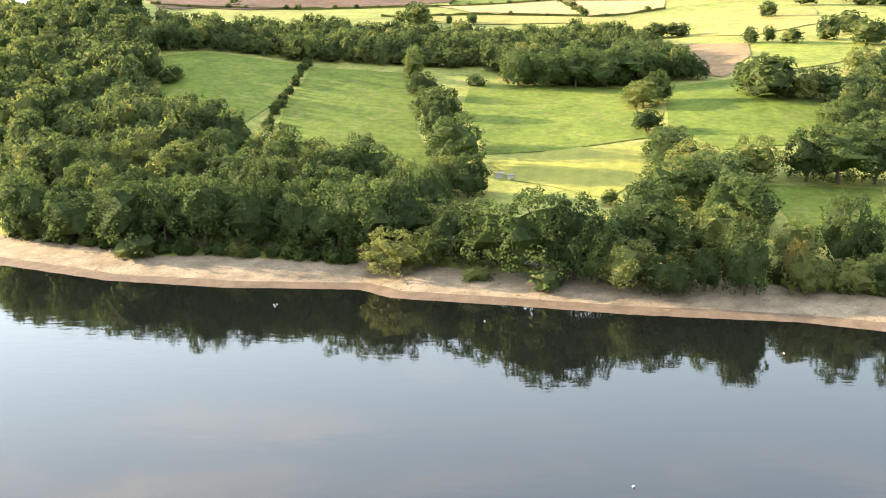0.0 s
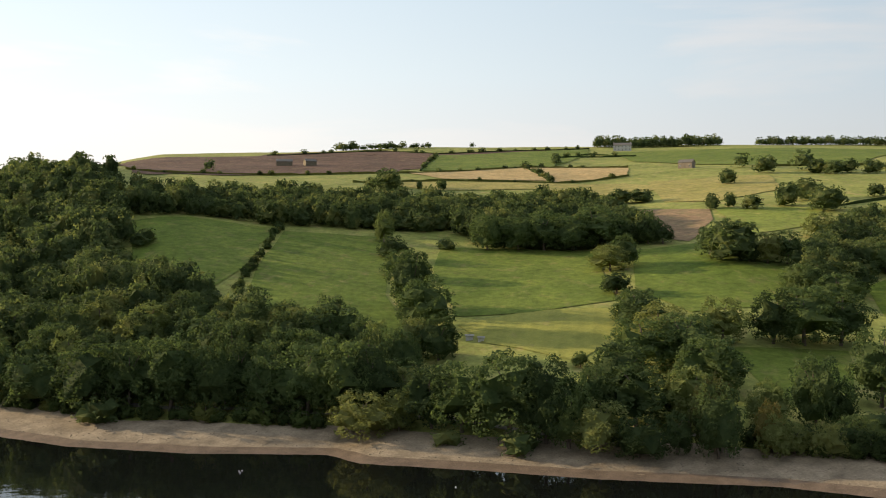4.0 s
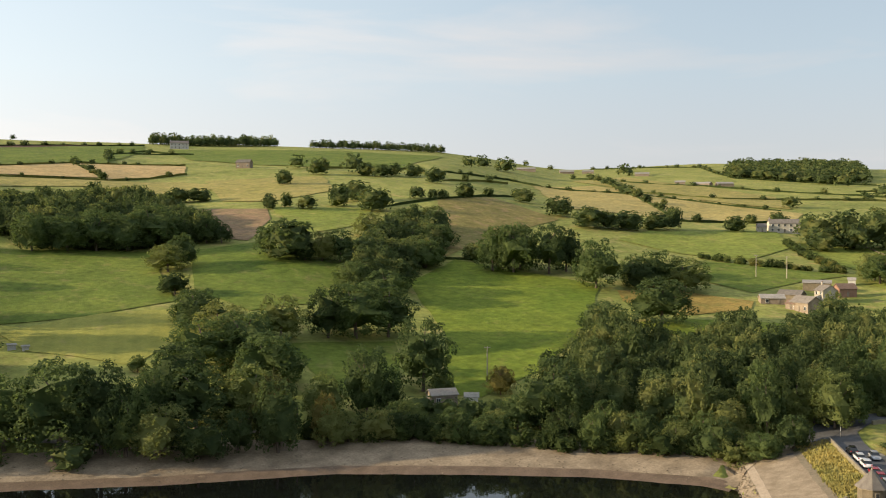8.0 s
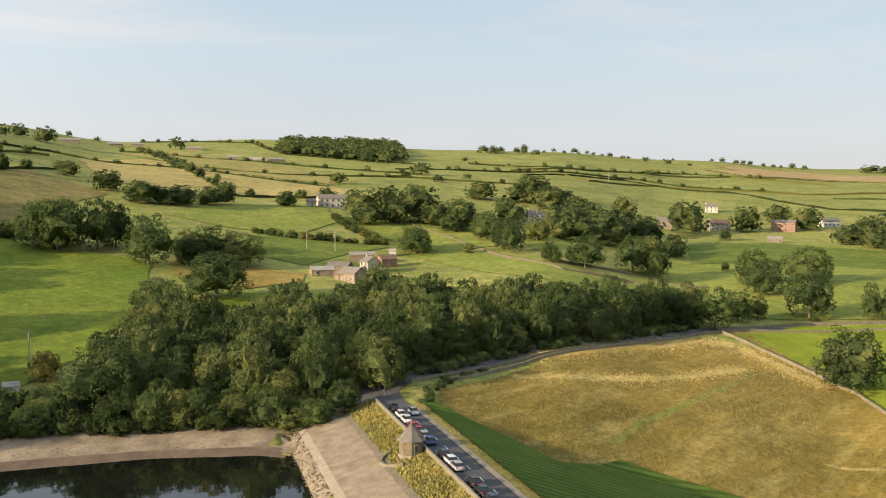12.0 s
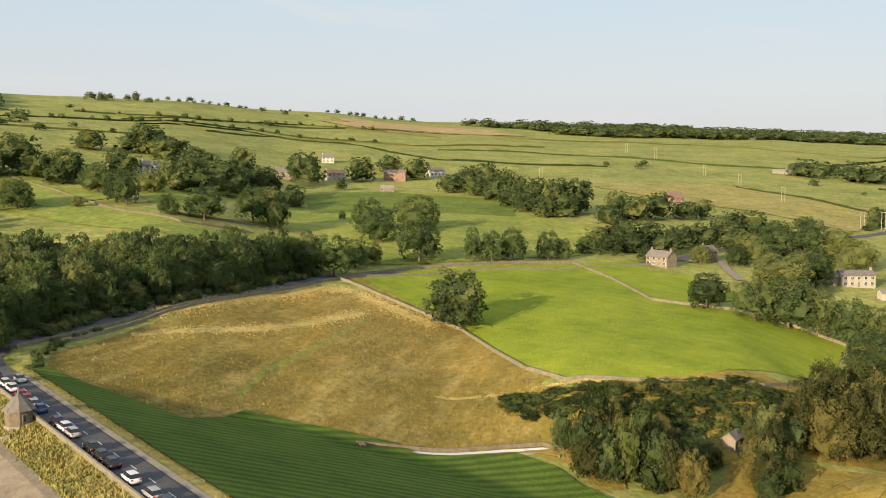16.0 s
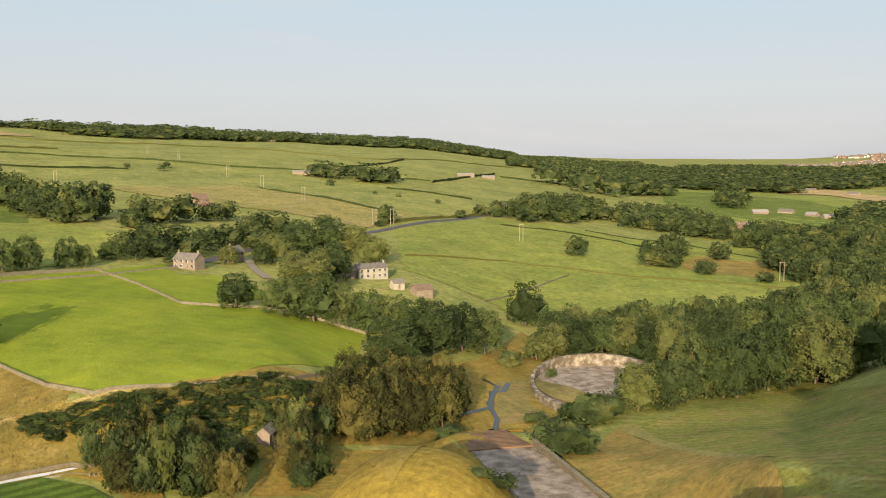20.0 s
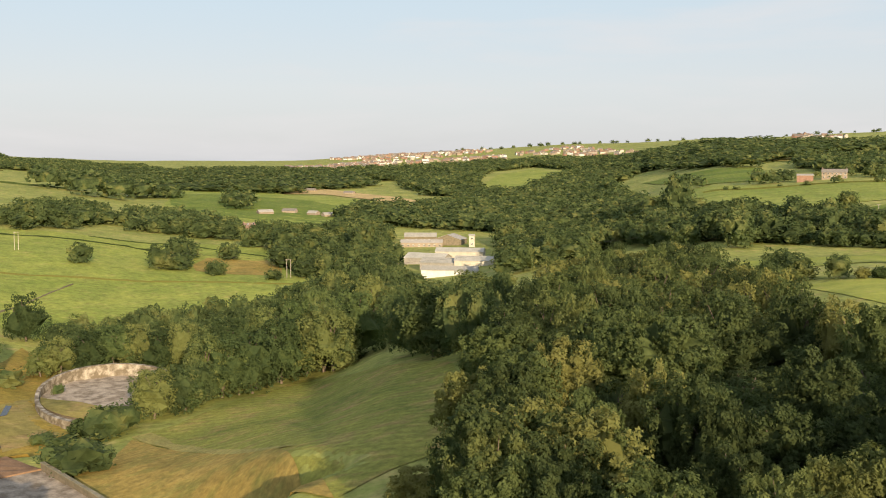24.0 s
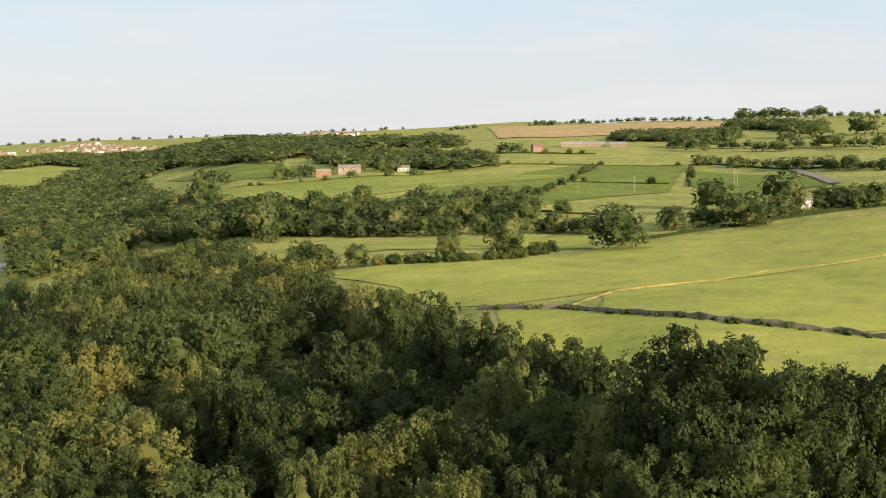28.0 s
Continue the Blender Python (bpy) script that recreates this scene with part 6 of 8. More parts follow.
lone_trees("tree", [(177.5, 413.9, 12.4, 18.4), (206.7, 448.4, 12.4, 18.4), (224.1, 457.2, 12.4, 18.4), (205.2, 414.7, 12.4, 18.4), (173.0, 386.0, 12.4, 18.4), (183.9, 381.5, 12.4, 18.4), (181.7, 440.0, 12.4, 18.2), (151.9, 376.4, 12.4, 16.7), (191.5, 412.3, 12.4, 18.4), (143.0, 330.6, 12.4, 16.9), (138.9, 386.0, 13.2, 14.1), (147.1, 387.1, 14.0, 15.2), (132.0, 386.9, 8.7, 10.2), (126.9, 397.3, 16.2, 21.2), (121.2, 402.7, 12.6, 12.6), (33.1, 443.3, 17.3, 16.0), (46.9, 442.6, 16.0, 21.4), (58.2, 441.8, 18.6, 22.8), (70.8, 440.4, 17.7, 25.5), (81.8, 443.9, 20.0, 25.8)])
lone_trees("tree", [(93.3, 448.8, 13.1, 17.1), (105.4, 443.9, 12.0, 13.2), (111.1, 439.7, 9.7, 11.4), (78.1, 392.5, 11.2, 16.7), (72.9, 354.5, 8.2, 12.3), (72.0, 320.6, 10.0, 14.9), (84.8, 398.9, 13.8, 12.3), (214.5, 369.8, 19.2, 17.4), (222.3, 368.2, 20.4, 17.4), (229.5, 356.0, 22.2, 19.3), (239.1, 357.5, 19.7, 16.6), (130.2, 200.2, 17.7, 15.3), (-120.1, 282.3, 20.6, 17.2), (-103.5, 274.8, 15.5, 19.3), (-84.7, 267.7, 19.1, 23.7), (-75.1, 264.8, 19.2, 15.4), (-63.5, 261.2, 20.6, 18.3), (-51.1, 257.5, 18.1, 13.4), (-37.4, 255.2, 15.8, 14.8), (-27.0, 254.6, 19.5, 17.9)])
lone_trees("tree", [(-18.1, 253.0, 20.8, 18.6), (-10.0, 251.4, 19.9, 15.4), (-40.1, 300.5, 14.4, 12.7), (-22.7, 297.3, 15.5, 21.5), (-30.2, 287.6, 15.5, 15.6), (-46.7, 288.2, 14.4, 15.7), (-60.9, 293.7, 14.4, 16.8), (-82.0, 332.9, 14.4, 16.0), (-70.8, 316.1, 13.4, 15.2), (-80.1, 303.3, 14.4, 17.4), (-97.2, 314.2, 14.4, 17.0), (-105.1, 295.2, 15.5, 17.8), (-124.5, 315.1, 14.4, 20.9), (-136.5, 318.0, 14.4, 17.3), (-30.5, 275.5, 15.5, 15.0), (-46.6, 268.0, 15.5, 13.0), (-111.1, 417.1, 6.6, 8.0), (-96.2, 377.8, 5.5, 5.4), (47.3, 279.1, 4.9, 5.1), (208.6, 367.4, 19.8, 16.5)])
lone_trees("tree", [(216.0, 362.6, 21.9, 20.1), (232.6, 326.2, 20.6, 18.8), (220.4, 270.6, 17.0, 22.1), (254.2, 330.0, 13.1, 15.5), (261.3, 323.8, 15.8, 18.8), (268.1, 314.3, 14.9, 22.3), (250.6, 320.5, 11.8, 17.1), (185.8, 256.5, 13.6, 19.1), (412.4, 293.6, 14.3, 14.2), (356.8, 294.6, 13.0, 17.0), (382.3, 257.8, 16.1, 13.9), (376.1, 215.8, 14.8, 17.7), (409.8, 210.2, 17.9, 17.4), (365.0, 224.5, 7.6, 6.4), (406.3, 197.9, 14.0, 9.0), (433.0, 275.8, 8.6, 11.8), (333.3, 154.9, 10.0, 11.4), (322.7, 134.8, 15.2, 15.8), (344.2, 135.1, 11.5, 11.6), (355.3, 132.1, 9.5, 8.7)])
lone_trees("tree", [(293.6, 147.5, 16.2, 12.2), (407.5, 148.3, 15.7, 17.8), (429.8, 162.5, 16.9, 18.3), (446.4, 143.1, 17.0, 22.6), (373.6, 119.3, 17.8, 19.5), (385.8, 100.8, 14.2, 7.7), (389.5, 93.7, 13.4, 12.6), (395.6, 86.4, 14.7, 12.7), (411.8, 74.7, 13.0, 12.1), (416.3, 69.0, 9.4, 8.1), (437.6, 61.7, 8.2, 11.1), (436.8, 51.7, 10.4, 11.0), (421.4, 302.8, 14.2, 15.3), (390.5, 268.3, 15.7, 14.1), (361.4, 301.2, 13.3, 16.1), (365.2, 227.2, 8.9, 7.5), (416.4, 203.1, 14.7, 14.3), (470.5, 191.6, 5.0, 4.3), (370.4, 274.7, 5.0, 6.3), (427.4, 273.4, 12.8, 14.6)])
lone_trees("tree", [(337.9, 8.1, 12.6, 13.5), (439.1, 13.4, 8.7, 10.3), (433.2, 35.6, 6.2, 9.3), (446.1, -5.8, 14.0, 14.4), (482.5, -17.6, 14.9, 20.8), (486.4, -31.4, 18.5, 24.0), (485.3, -45.7, 15.7, 21.1), (465.8, -52.6, 13.7, 16.4), (379.5, -16.8, 17.8, 25.1), (410.5, -31.1, 16.9, 14.9), (328.1, -7.1, 13.9, 14.8), (331.2, -17.4, 17.2, 19.0), (331.8, -25.9, 15.7, 15.1), (332.1, -35.5, 15.5, 15.2), (330.8, -43.0, 15.0, 15.2), (327.7, -51.2, 15.8, 15.2), (294.2, -39.1, 16.9, 20.8), (314.9, -55.2, 18.7, 20.5), (325.3, -66.7, 17.2, 19.2), (326.7, -74.9, 16.6, 14.7)])
lone_trees("tree", [(438.3, -1.3, 10.2, 10.4), (388.7, -106.3, 19.1, 15.2), (324.8, -99.0, 13.5, 13.6), (323.0, -107.5, 14.9, 15.2), (323.1, -115.7, 16.6, 15.7), (321.6, -123.3, 16.2, 13.6), (315.8, -129.2, 13.9, 15.1), (310.7, -135.1, 17.2, 13.3), (264.4, -122.1, 19.8, 16.4), (262.3, -135.1, 19.8, 17.3), (275.1, -150.9, 21.4, 16.4), (291.2, -168.5, 24.6, 16.5), (273.3, -166.6, 21.8, 22.9), (271.7, -177.8, 23.2, 19.2), (301.3, -146.9, 19.3, 15.8), (258.8, -102.8, 12.3, 13.4), (256.4, -110.4, 11.2, 12.3), (319.0, -169.2, 19.5, 16.8), (333.4, -200.5, 21.7, 17.8)])
lone_trees("tree", [(333.3, -225.7, 21.9, 15.7), (327.7, -93.7, 10.1, 10.4), (389.7, -244.5, 17.7, 18.2), (338.1, -189.5, 19.7, 15.7)])
lone_trees("far", [(326.7, 496.5, 12.4, 18.5), (319.6, 454.6, 12.9, 19.3), (330.6, 449.9, 10.4, 15.5), (341.0, 447.9, 11.4, 17.1), (360.6, 447.9, 11.0, 16.5), (373.8, 450.5, 13.3, 11.3), (405.9, 434.2, 9.7, 12.9), (441.8, 434.3, 9.4, 13.4), (415.9, 384.3, 18.0, 22.0), (426.5, 374.6, 20.6, 22.0), (437.6, 359.4, 21.7, 24.2), (437.2, 348.3, 15.1, 20.5), (436.1, 327.4, 17.7, 18.6), (492.6, 331.4, 14.0, 15.8), (622.3, 401.1, 20.6, 26.4), (591.2, 426.8, 14.4, 21.5), (610.2, 407.0, 14.4, 21.2), (610.8, 370.9, 14.7, 21.9), (525.0, 305.0, 18.4, 27.4), (504.8, 278.2, 18.2, 27.2)])
lone_trees("far", [(537.7, 266.3, 17.7, 18.2), (558.2, 291.7, 16.3, 21.1), (454.2, 273.2, 13.2, 15.1), (405.4, 370.4, 12.7, 16.4), (422.5, 362.9, 14.4, 16.6), (424.5, 327.8, 10.7, 12.6), (471.4, 391.8, 18.5, 17.5), (442.6, 334.9, 18.1, 16.2), (493.9, 339.5, 14.9, 14.4), (612.6, 400.1, 22.3, 21.8), (601.3, 375.2, 17.8, 21.3), (481.7, 293.9, 18.3, 20.3), (486.0, 265.4, 20.4, 23.4), (520.5, 266.2, 16.7, 21.4), (620.9, 279.4, 23.5, 25.1), (667.9, 256.6, 18.6, 22.3), (508.9, 236.0, 13.0, 14.0)])
lone_trees("far", [(456.9, 262.5, 14.9, 18.5), (585.0, 342.0, 14.4, 19.7), (607.0, 247.8, 8.3, 8.6), (645.7, 338.7, 15.7, 18.9), (480.8, 237.7, 12.9, 15.9), (564.1, -185.1, 12.8, 14.2), (542.3, -232.8, 11.9, 17.7), (590.5, -261.0, 11.4, 15.9), (578.2, -283.8, 9.8, 12.0), (515.4, -245.8, 7.5, 9.4), (490.3, -267.0, 6.8, 10.2), (635.8, -324.4, 14.0, 8.3), (645.8, -81.7, 12.5, 11.8), (289.9, 545.8, 10.2, 12.3), (453.9, 848.6, 12.6, 11.3), (505.0, 908.2, 10.7, 13.5), (516.2, 882.2, 14.1, 16.9), (335.4, 550.8, 9.7, 13.8), (255.9, 543.5, 7.7, 11.2), (263.0, 536.2, 6.4, 7.0)])
lone_trees("far", [(294.2, 744.4, 16.7, 16.4), (296.6, 723.3, 10.8, 15.2), (317.5, 717.4, 11.4, 14.5), (328.9, 703.1, 10.4, 13.5), (316.1, 640.0, 12.1, 15.0), (303.0, 709.7, 10.7, 13.3), (202.0, 532.6, 13.8, 12.9), (262.7, 788.7, 12.6, 13.9), (262.4, 735.4, 14.5, 16.7), (208.3, 654.1, 11.1, 11.4), (161.3, 533.2, 9.2, 8.0), (171.8, 535.4, 9.0, 6.9), (180.4, 525.6, 8.1, 12.1), (220.6, 551.9, 13.1, 17.0), (213.4, 508.8, 14.1, 19.0), (125.9, 389.4, 16.8, 21.0), (134.1, 388.7, 7.1, 7.8), (681.0, 901.8, 15.1, 17.6), (503.8, 671.1, 4.4, 5.0), (551.6, 533.1, 8.9, 13.3)])
lone_trees("far", [(705.8, 576.7, 12.0, 17.3), (663.2, 559.1, 6.4, 9.6), (725.7, 539.0, 5.1, 7.4), (660.8, 522.0, 6.7, 10.0), (1135.8, 797.6, 9.4, 14.0), (1166.9, 748.3, 7.7, 11.5), (468.8, 574.2, 5.2, 5.4), (957.0, 714.9, 5.4, 8.1), (631.1, 402.2, 10.8, 16.2), (701.5, 225.8, 17.1, 18.6), (632.2, 179.2, 13.3, 19.0), (651.2, 172.7, 17.6, 19.4), (638.7, 157.8, 21.0, 19.0), (619.7, 142.0, 19.2, 18.3), (592.6, 125.2, 17.6, 17.5), (568.6, 110.1, 18.8, 16.7), (541.8, 93.8, 22.3, 20.4), (552.0, 83.9, 20.6, 19.3), (536.8, 88.3, 15.1, 16.3), (550.8, 113.1, 14.1, 16.2)])
lone_trees("far", [(532.4, 98.4, 13.5, 15.6), (598.4, 142.4, 15.3, 17.0), (568.3, 125.1, 13.5, 16.1), (619.6, 158.7, 14.1, 17.7), (543.7, 61.7, 15.7, 13.7), (541.6, 50.9, 14.0, 16.7), (560.8, 40.4, 16.7, 18.6), (579.2, 26.9, 11.2, 15.6), (592.7, 17.1, 12.4, 11.1), (461.7, 49.6, 13.9, 17.1), (470.1, 37.4, 12.2, 16.7), (476.5, 24.9, 11.4, 17.0), (523.2, 2.4, 14.7, 18.8), (531.2, -8.7, 14.8, 19.0), (458.9, 59.6, 9.6, 13.8), (488.4, 13.8, 12.4, 17.1), (453.2, 28.6, 9.6, 14.4), (450.9, 43.3, 9.1, 13.6), (488.0, -0.5, 11.0, 16.3), (521.2, 63.5, 10.6, 12.5)])
lone_trees("far", [(962.1, 84.0, 6.6, 8.0), (983.6, -59.6, 12.9, 19.2), (995.8, -70.3, 11.3, 16.9), (974.2, -102.7, 13.7, 20.4), (977.2, -117.4, 15.2, 22.7), (654.3, -82.8, 12.3, 13.1), (737.4, 259.6, 15.0, 18.7), (1077.2, 532.4, 8.2, 11.3), (1133.8, 814.6, 11.3, 16.9), (1213.7, 799.4, 11.9, 11.6), (604.5, -39.1, 8.3, 12.4), (530.9, -19.7, 11.2, 15.2), (632.8, -75.6, 4.1, 6.1), (969.4, -63.3, 13.4, 32.5), (958.4, -109.8, 15.6, 37.0), (926.1, 84.9, 7.2, 8.6), (928.3, 115.3, 5.1, 5.4), (900.7, -63.8, 6.2, 9.2), (800.9, -144.1, 4.2, 4.9), (829.2, -115.4, 3.8, 5.0)])
lone_trees("far", [(854.6, -98.4, 3.0, 4.4), (712.0, -144.9, 6.8, 8.8), (748.5, -167.9, 8.9, 13.3), (745.6, -180.6, 13.4, 13.8), (742.7, -195.6, 17.0, 18.5), (731.7, -208.3, 20.8, 22.8), (732.7, -224.2, 19.6, 22.9), (766.3, -253.4, 18.7, 24.1), (795.2, -280.2, 13.6, 20.3), (718.0, -197.8, 13.0, 19.4), (733.6, -233.5, 12.5, 18.6), (804.9, -306.4, 11.8, 17.6), (750.4, -304.7, 13.9, 20.8), (737.5, -318.3, 14.6, 21.9), (697.5, -321.4, 16.6, 24.7), (685.6, -333.8, 14.2, 21.2), (637.7, -333.7, 14.1, 21.0), (595.4, -333.6, 19.0, 23.4), (558.4, -330.0, 17.9, 22.1), (530.6, -328.2, 17.1, 21.1)])
lone_trees("far", [(479.5, -310.0, 18.6, 19.2), (539.2, -300.6, 13.7, 20.5), (492.9, -288.3, 11.1, 16.5), (627.9, -379.2, 16.1, 24.0), (622.4, -392.9, 16.8, 24.8), (541.7, -361.1, 24.6, 21.7), (988.3, -502.8, 18.6, 27.8), (989.9, -493.9, 12.4, 18.4), (1109.6, -390.6, 30.4, 62.9), (1214.1, -378.5, 29.3, 60.7), (1166.5, -443.4, 28.6, 59.0), (1202.5, -487.4, 25.9, 61.1), (814.6, -535.7, 15.7, 23.5), (1169.0, -481.3, 16.6, 52.1)])
lone_trees("close", [(43.3, -88.2, 16.5, 13.0), (33.4, -84.7, 16.5, 12.5), (56.7, -81.4, 14.4, 9.8), (54.2, -66.8, 16.5, 12.5), (46.2, -73.1, 16.5, 10.7), (46.8, -83.3, 15.5, 11.1), (28.5, -90.9, 16.5, 11.7), (22.1, -86.6, 15.5, 10.9), (14.9, -85.8, 20.6, 16.6), (7.9, -84.8, 19.6, 13.3), (2.6, -87.4, 20.6, 12.8), (18.2, -85.6, 17.5, 10.8), (25.3, -74.6, 16.5, 11.1), (16.9, -74.1, 16.5, 11.2), (33.1, -73.1, 16.5, 10.7), (9.9, -77.5, 18.5, 12.3), (3.2, -81.4, 18.5, 12.5), (74.8, -65.5, 16.5, 11.3), (64.4, -65.4, 15.5, 10.8), (13.9, -80.4, 17.5, 11.1)])
lone_trees("close", [(71.0, -62.6, 15.5, 12.6), (71.3, -72.2, 15.5, 12.5)])
lone_trees("near", [(97.3, -120.2, 18.5, 16.6), (104.4, -117.6, 16.5, 13.7), (105.6, -106.0, 16.5, 12.7), (101.7, -94.1, 16.5, 13.8), (82.9, -100.5, 15.5, 10.4), (71.9, -94.2, 16.5, 11.4), (76.6, -145.5, 17.5, 11.4), (67.3, -113.9, 17.5, 13.0), (62.2, -133.6, 17.5, 10.8), (51.3, -122.8, 17.5, 10.8), (46.1, -120.9, 16.5, 10.2), (36.5, -111.8, 16.5, 12.5), (30.4, -105.2, 15.5, 9.6), (39.5, -100.1, 17.5, 10.8), (53.6, -102.3, 16.5, 13.4), (60.6, -95.5, 15.5, 11.2), (82.3, -78.2, 16.5, 13.1), (72.7, -76.8, 16.5, 13.3), (91.0, -80.8, 16.5, 12.0), (65.2, -90.9, 15.5, 9.6)])
lone_trees("near", [(122.4, -108.4, 16.5, 15.5), (97.7, -88.6, 16.5, 11.4), (82.9, -70.6, 16.5, 11.3), (78.0, -74.1, 16.5, 12.3), (102.1, -103.1, 16.5, 13.0), (123.4, -115.1, 16.5, 14.4), (78.4, -83.9, 16.5, 10.3), (107.4, -89.3, 14.4, 10.4)])
lone_trees("mid", [(145.8, -131.5, 16.5, 11.4), (140.4, -136.5, 16.5, 10.9), (163.3, -168.1, 16.5, 13.2), (141.1, -156.1, 16.5, 12.6), (117.9, -126.9, 16.5, 11.4), (106.2, -148.1, 17.5, 13.0), (95.1, -151.4, 17.5, 12.8), (87.6, -154.5, 16.5, 11.7), (208.5, -161.5, 20.8, 21.7), (296.7, -249.4, 15.5, 18.8), (163.1, -161.8, 15.5, 14.3), (155.2, -167.5, 15.5, 14.9), (185.6, -216.4, 15.5, 16.7), (205.4, -255.9, 15.5, 18.8), (159.1, -212.0, 15.5, 14.5), (137.0, -197.4, 15.5, 13.0), (132.2, -152.7, 16.5, 12.5), (131.8, -164.4, 16.5, 12.9)])
lone_trees("tree", [(267.0, -166.2, 21.1, 19.9), (278.8, -163.4, 20.1, 17.4), (272.4, -150.4, 19.3, 16.7), (268.4, -139.5, 17.8, 14.4), (262.2, -125.3, 19.6, 17.2), (253.3, -110.1, 12.1, 11.4), (251.0, -100.4, 14.4, 13.4), (262.8, -131.0, 15.5, 14.0)])
wood("near_wood", "near", 9.6, 15, ((58, -51), (94, -83), (120, -104), (143, -126), (174, -160), (191, -188), (214, -231), (211, -255), (185, -249), (135, -202), (101, -171), (84, -162), (69, -153), (51, -144), (26, -74)))
wood("near_wood", "near", 9.6, 15, ((25, -68), (48, -133), (38, -119), (30, -106), (17, -69)))
wood("hedgerow_wood", "far", 9, 11, ((168, 414), (205, 467), (229, 450), (199, 399), (169, 367), (146, 330), (130, 335), (146, 368)))
wood("hillside_wood", "far", 10, 14, ((-131, 292), (-271, 606), (-191, 546), (-166, 556), (-128, 441), (-104, 369), (-76, 345), (-59, 325), (-25, 303), (-14, 289), (-36, 280), (-80, 288), (-116, 296)))
wood("shore_wood", "tree", 9.5, 15, ((-128, 284), (-115, 295), (-80, 286), (-36, 278), (-14, 286), (-1, 281), (2, 252), (-21, 253), (-72, 260), (-99, 273)))
wood("shore_thicket", "tree", 6.5, 8, ((116, 210), (130, 208), (140, 189), (154, 168), (167, 155), (176, 155), (157, 150), (149, 166), (132, 184), (113, 199)))
wood("shore_thicket", "tree", 6.5, 7, ((75, 223), (95, 221), (117, 205), (120, 193), (112, 195), (95, 206), (75, 218)))
wood("upper_wood", "far", 8.5, 12, ((-132, 467), (-102, 486), (-62, 479), (-16, 485), (17, 489), (36, 441), (75, 437), (94, 445), (113, 439), (109, 517), (108, 610), (36, 573), (-16, 582), (-75, 577), (-146, 526)))
wood("dam_wood", "tree", 8.5, 14, ((133, 213), (176, 254), (188, 230), (233, 218), (268, 242), (263, 219), (258, 191), (280, 173), (302, 157), (334, 152), (314, 143), (236, 155), (205, 165), (182, 157), (168, 157), (155, 170), (142, 191)))
wood("dam_wood", "tree", 6.8, 11, ((193, 159), (218, 158), (247, 149), (294, 142), (326, 142), (356, 155), (273, 164), (235, 170), (205, 170)))
wood("hilltop_wood", "far", 14, 13, ((736, 805), (751, 750), (827, 704), (1116, 961), (949, 937), (866, 925)))
wood("stream_wood", "mix", 5.0, 12.5, ((208, 34), (217, 22), (215, 10), (203, 2), (194, 2), (193, 32)))
wood("stream_wood", "mix", 5.0, 12.5, ((219, -4), (230, -16), (212, -17), (195, -5)))
wood("pine_wood", "pine", 5.4, 15.5, ((234, -15), (260, -31), (262, -53), (243, -49), (221, -15)))
wood("scrub", "bush", 3.2, 1.9, ((227, 53), (231, 36), (255, -16), (241, -14), (227, 9), (227, 17), (217, 34), (218, 47)))
wood("scrub", "bush", 3.2, 2.4, ((226, 12), (233, -4), (234, -12), (221, 1), (218, 9)))
wood("valley_wood", "far", 18, 13, ((1436, -412), (1283, -544), (1671, -709), (2196, -751), (1955, -561)))
wood("basin_wood", "near_far", 8.5, 12.5, ((340, -97), (376, -113), (370, -132), (373, -156), (380, -183), (409, -221), (430, -257), (427, -276), (410, -299), (345, -257), (247, -220), (213, -190), (181, -157), (252, -180), (306, -216), (318, -211), (260, -172), (292, -170), (268, -140), (273, -121), (315, -137), (332, -118), (335, -100)))
wood("valley_wood", "far", 14, 12, ((1632, -416), (1642, -469), (1675, -541), (1901, -722), (1624, -716), (1839, -829), (2604, -1021), (2219, -681), (1955, -499)))
wood("valley_wood", "far", 10, 11, ((762, -193), (748, -204), (763, -254), (812, -293), (893, -317), (927, -283), (875, -235)))
wood("valley_wood", "far", 10, 11, ((814, -296), (752, -284), (707, -306), (701, -350), (768, -383), (838, -369), (901, -347)))
wood("valley_wood", "far", 11.5, 12, ((689, -344), (664, -359), (539, -299), (496, -282), (459, -289), (429, -302), (493, -351), (550, -387), (630, -444), (736, -500), (732, -462), (662, -397), (720, -400)))
wood("valley_wood", "far", 17, 13, ((826, -521), (717, -511), (658, -528), (616, -536), (547, -527), (618, -623), (512, -577), (437, -538), (470, -591), (745, -839), (875, -963), (943, -908), (1018, -865), (874, -677), (889, -589)))
wood("valley_wood", "far", 13.5, 13, ((509, -454), (351, -318), (344, -347), (373, -416), (298, -375), (280, -394), (342, -481), (379, -478), (462, -515), (530, -535), (550, -495)))
wood("valley_wood", "far", 14, 13, ((262, -365), (262, -392), (158, -437), (185, -509), (275, -463), (352, -489)))
wood("far_wood", "far", 21, 14, ((2156, -1093), (1583, -881), (1371, -978), (1010, -782), (1018, -865), (1115, -948), (1201, -1004), (1418, -1233), (1475, -1389), (1296, -1350), (1163, -1184), (1019, -955), (950, -916), (894, -985), (977, -1150), (1564, -1575), (1729, -1470), (1735, -1238), (1860, -1118)))
wood("far_wood", "far", 24, 13, ((1523, -1435), (973, -1150), (736, -975), (640, -932), (896, -1188), (1460, -1630), (1669, -1572)))
wood("far_wood", "far", 36, 15, ((1952, -680), (2085, -884), (2113, -1059), (1562, -1065), (1301, -887), (1202, -683), (1274, -639), (1383, -587), (1707, -638)))
wood("far_wood", "far", 34, 15, ((1342, -1577), (937, -1499), (625, -1387), (532, -1179), (720, -1274), (676, -982), (1063, -1262)))
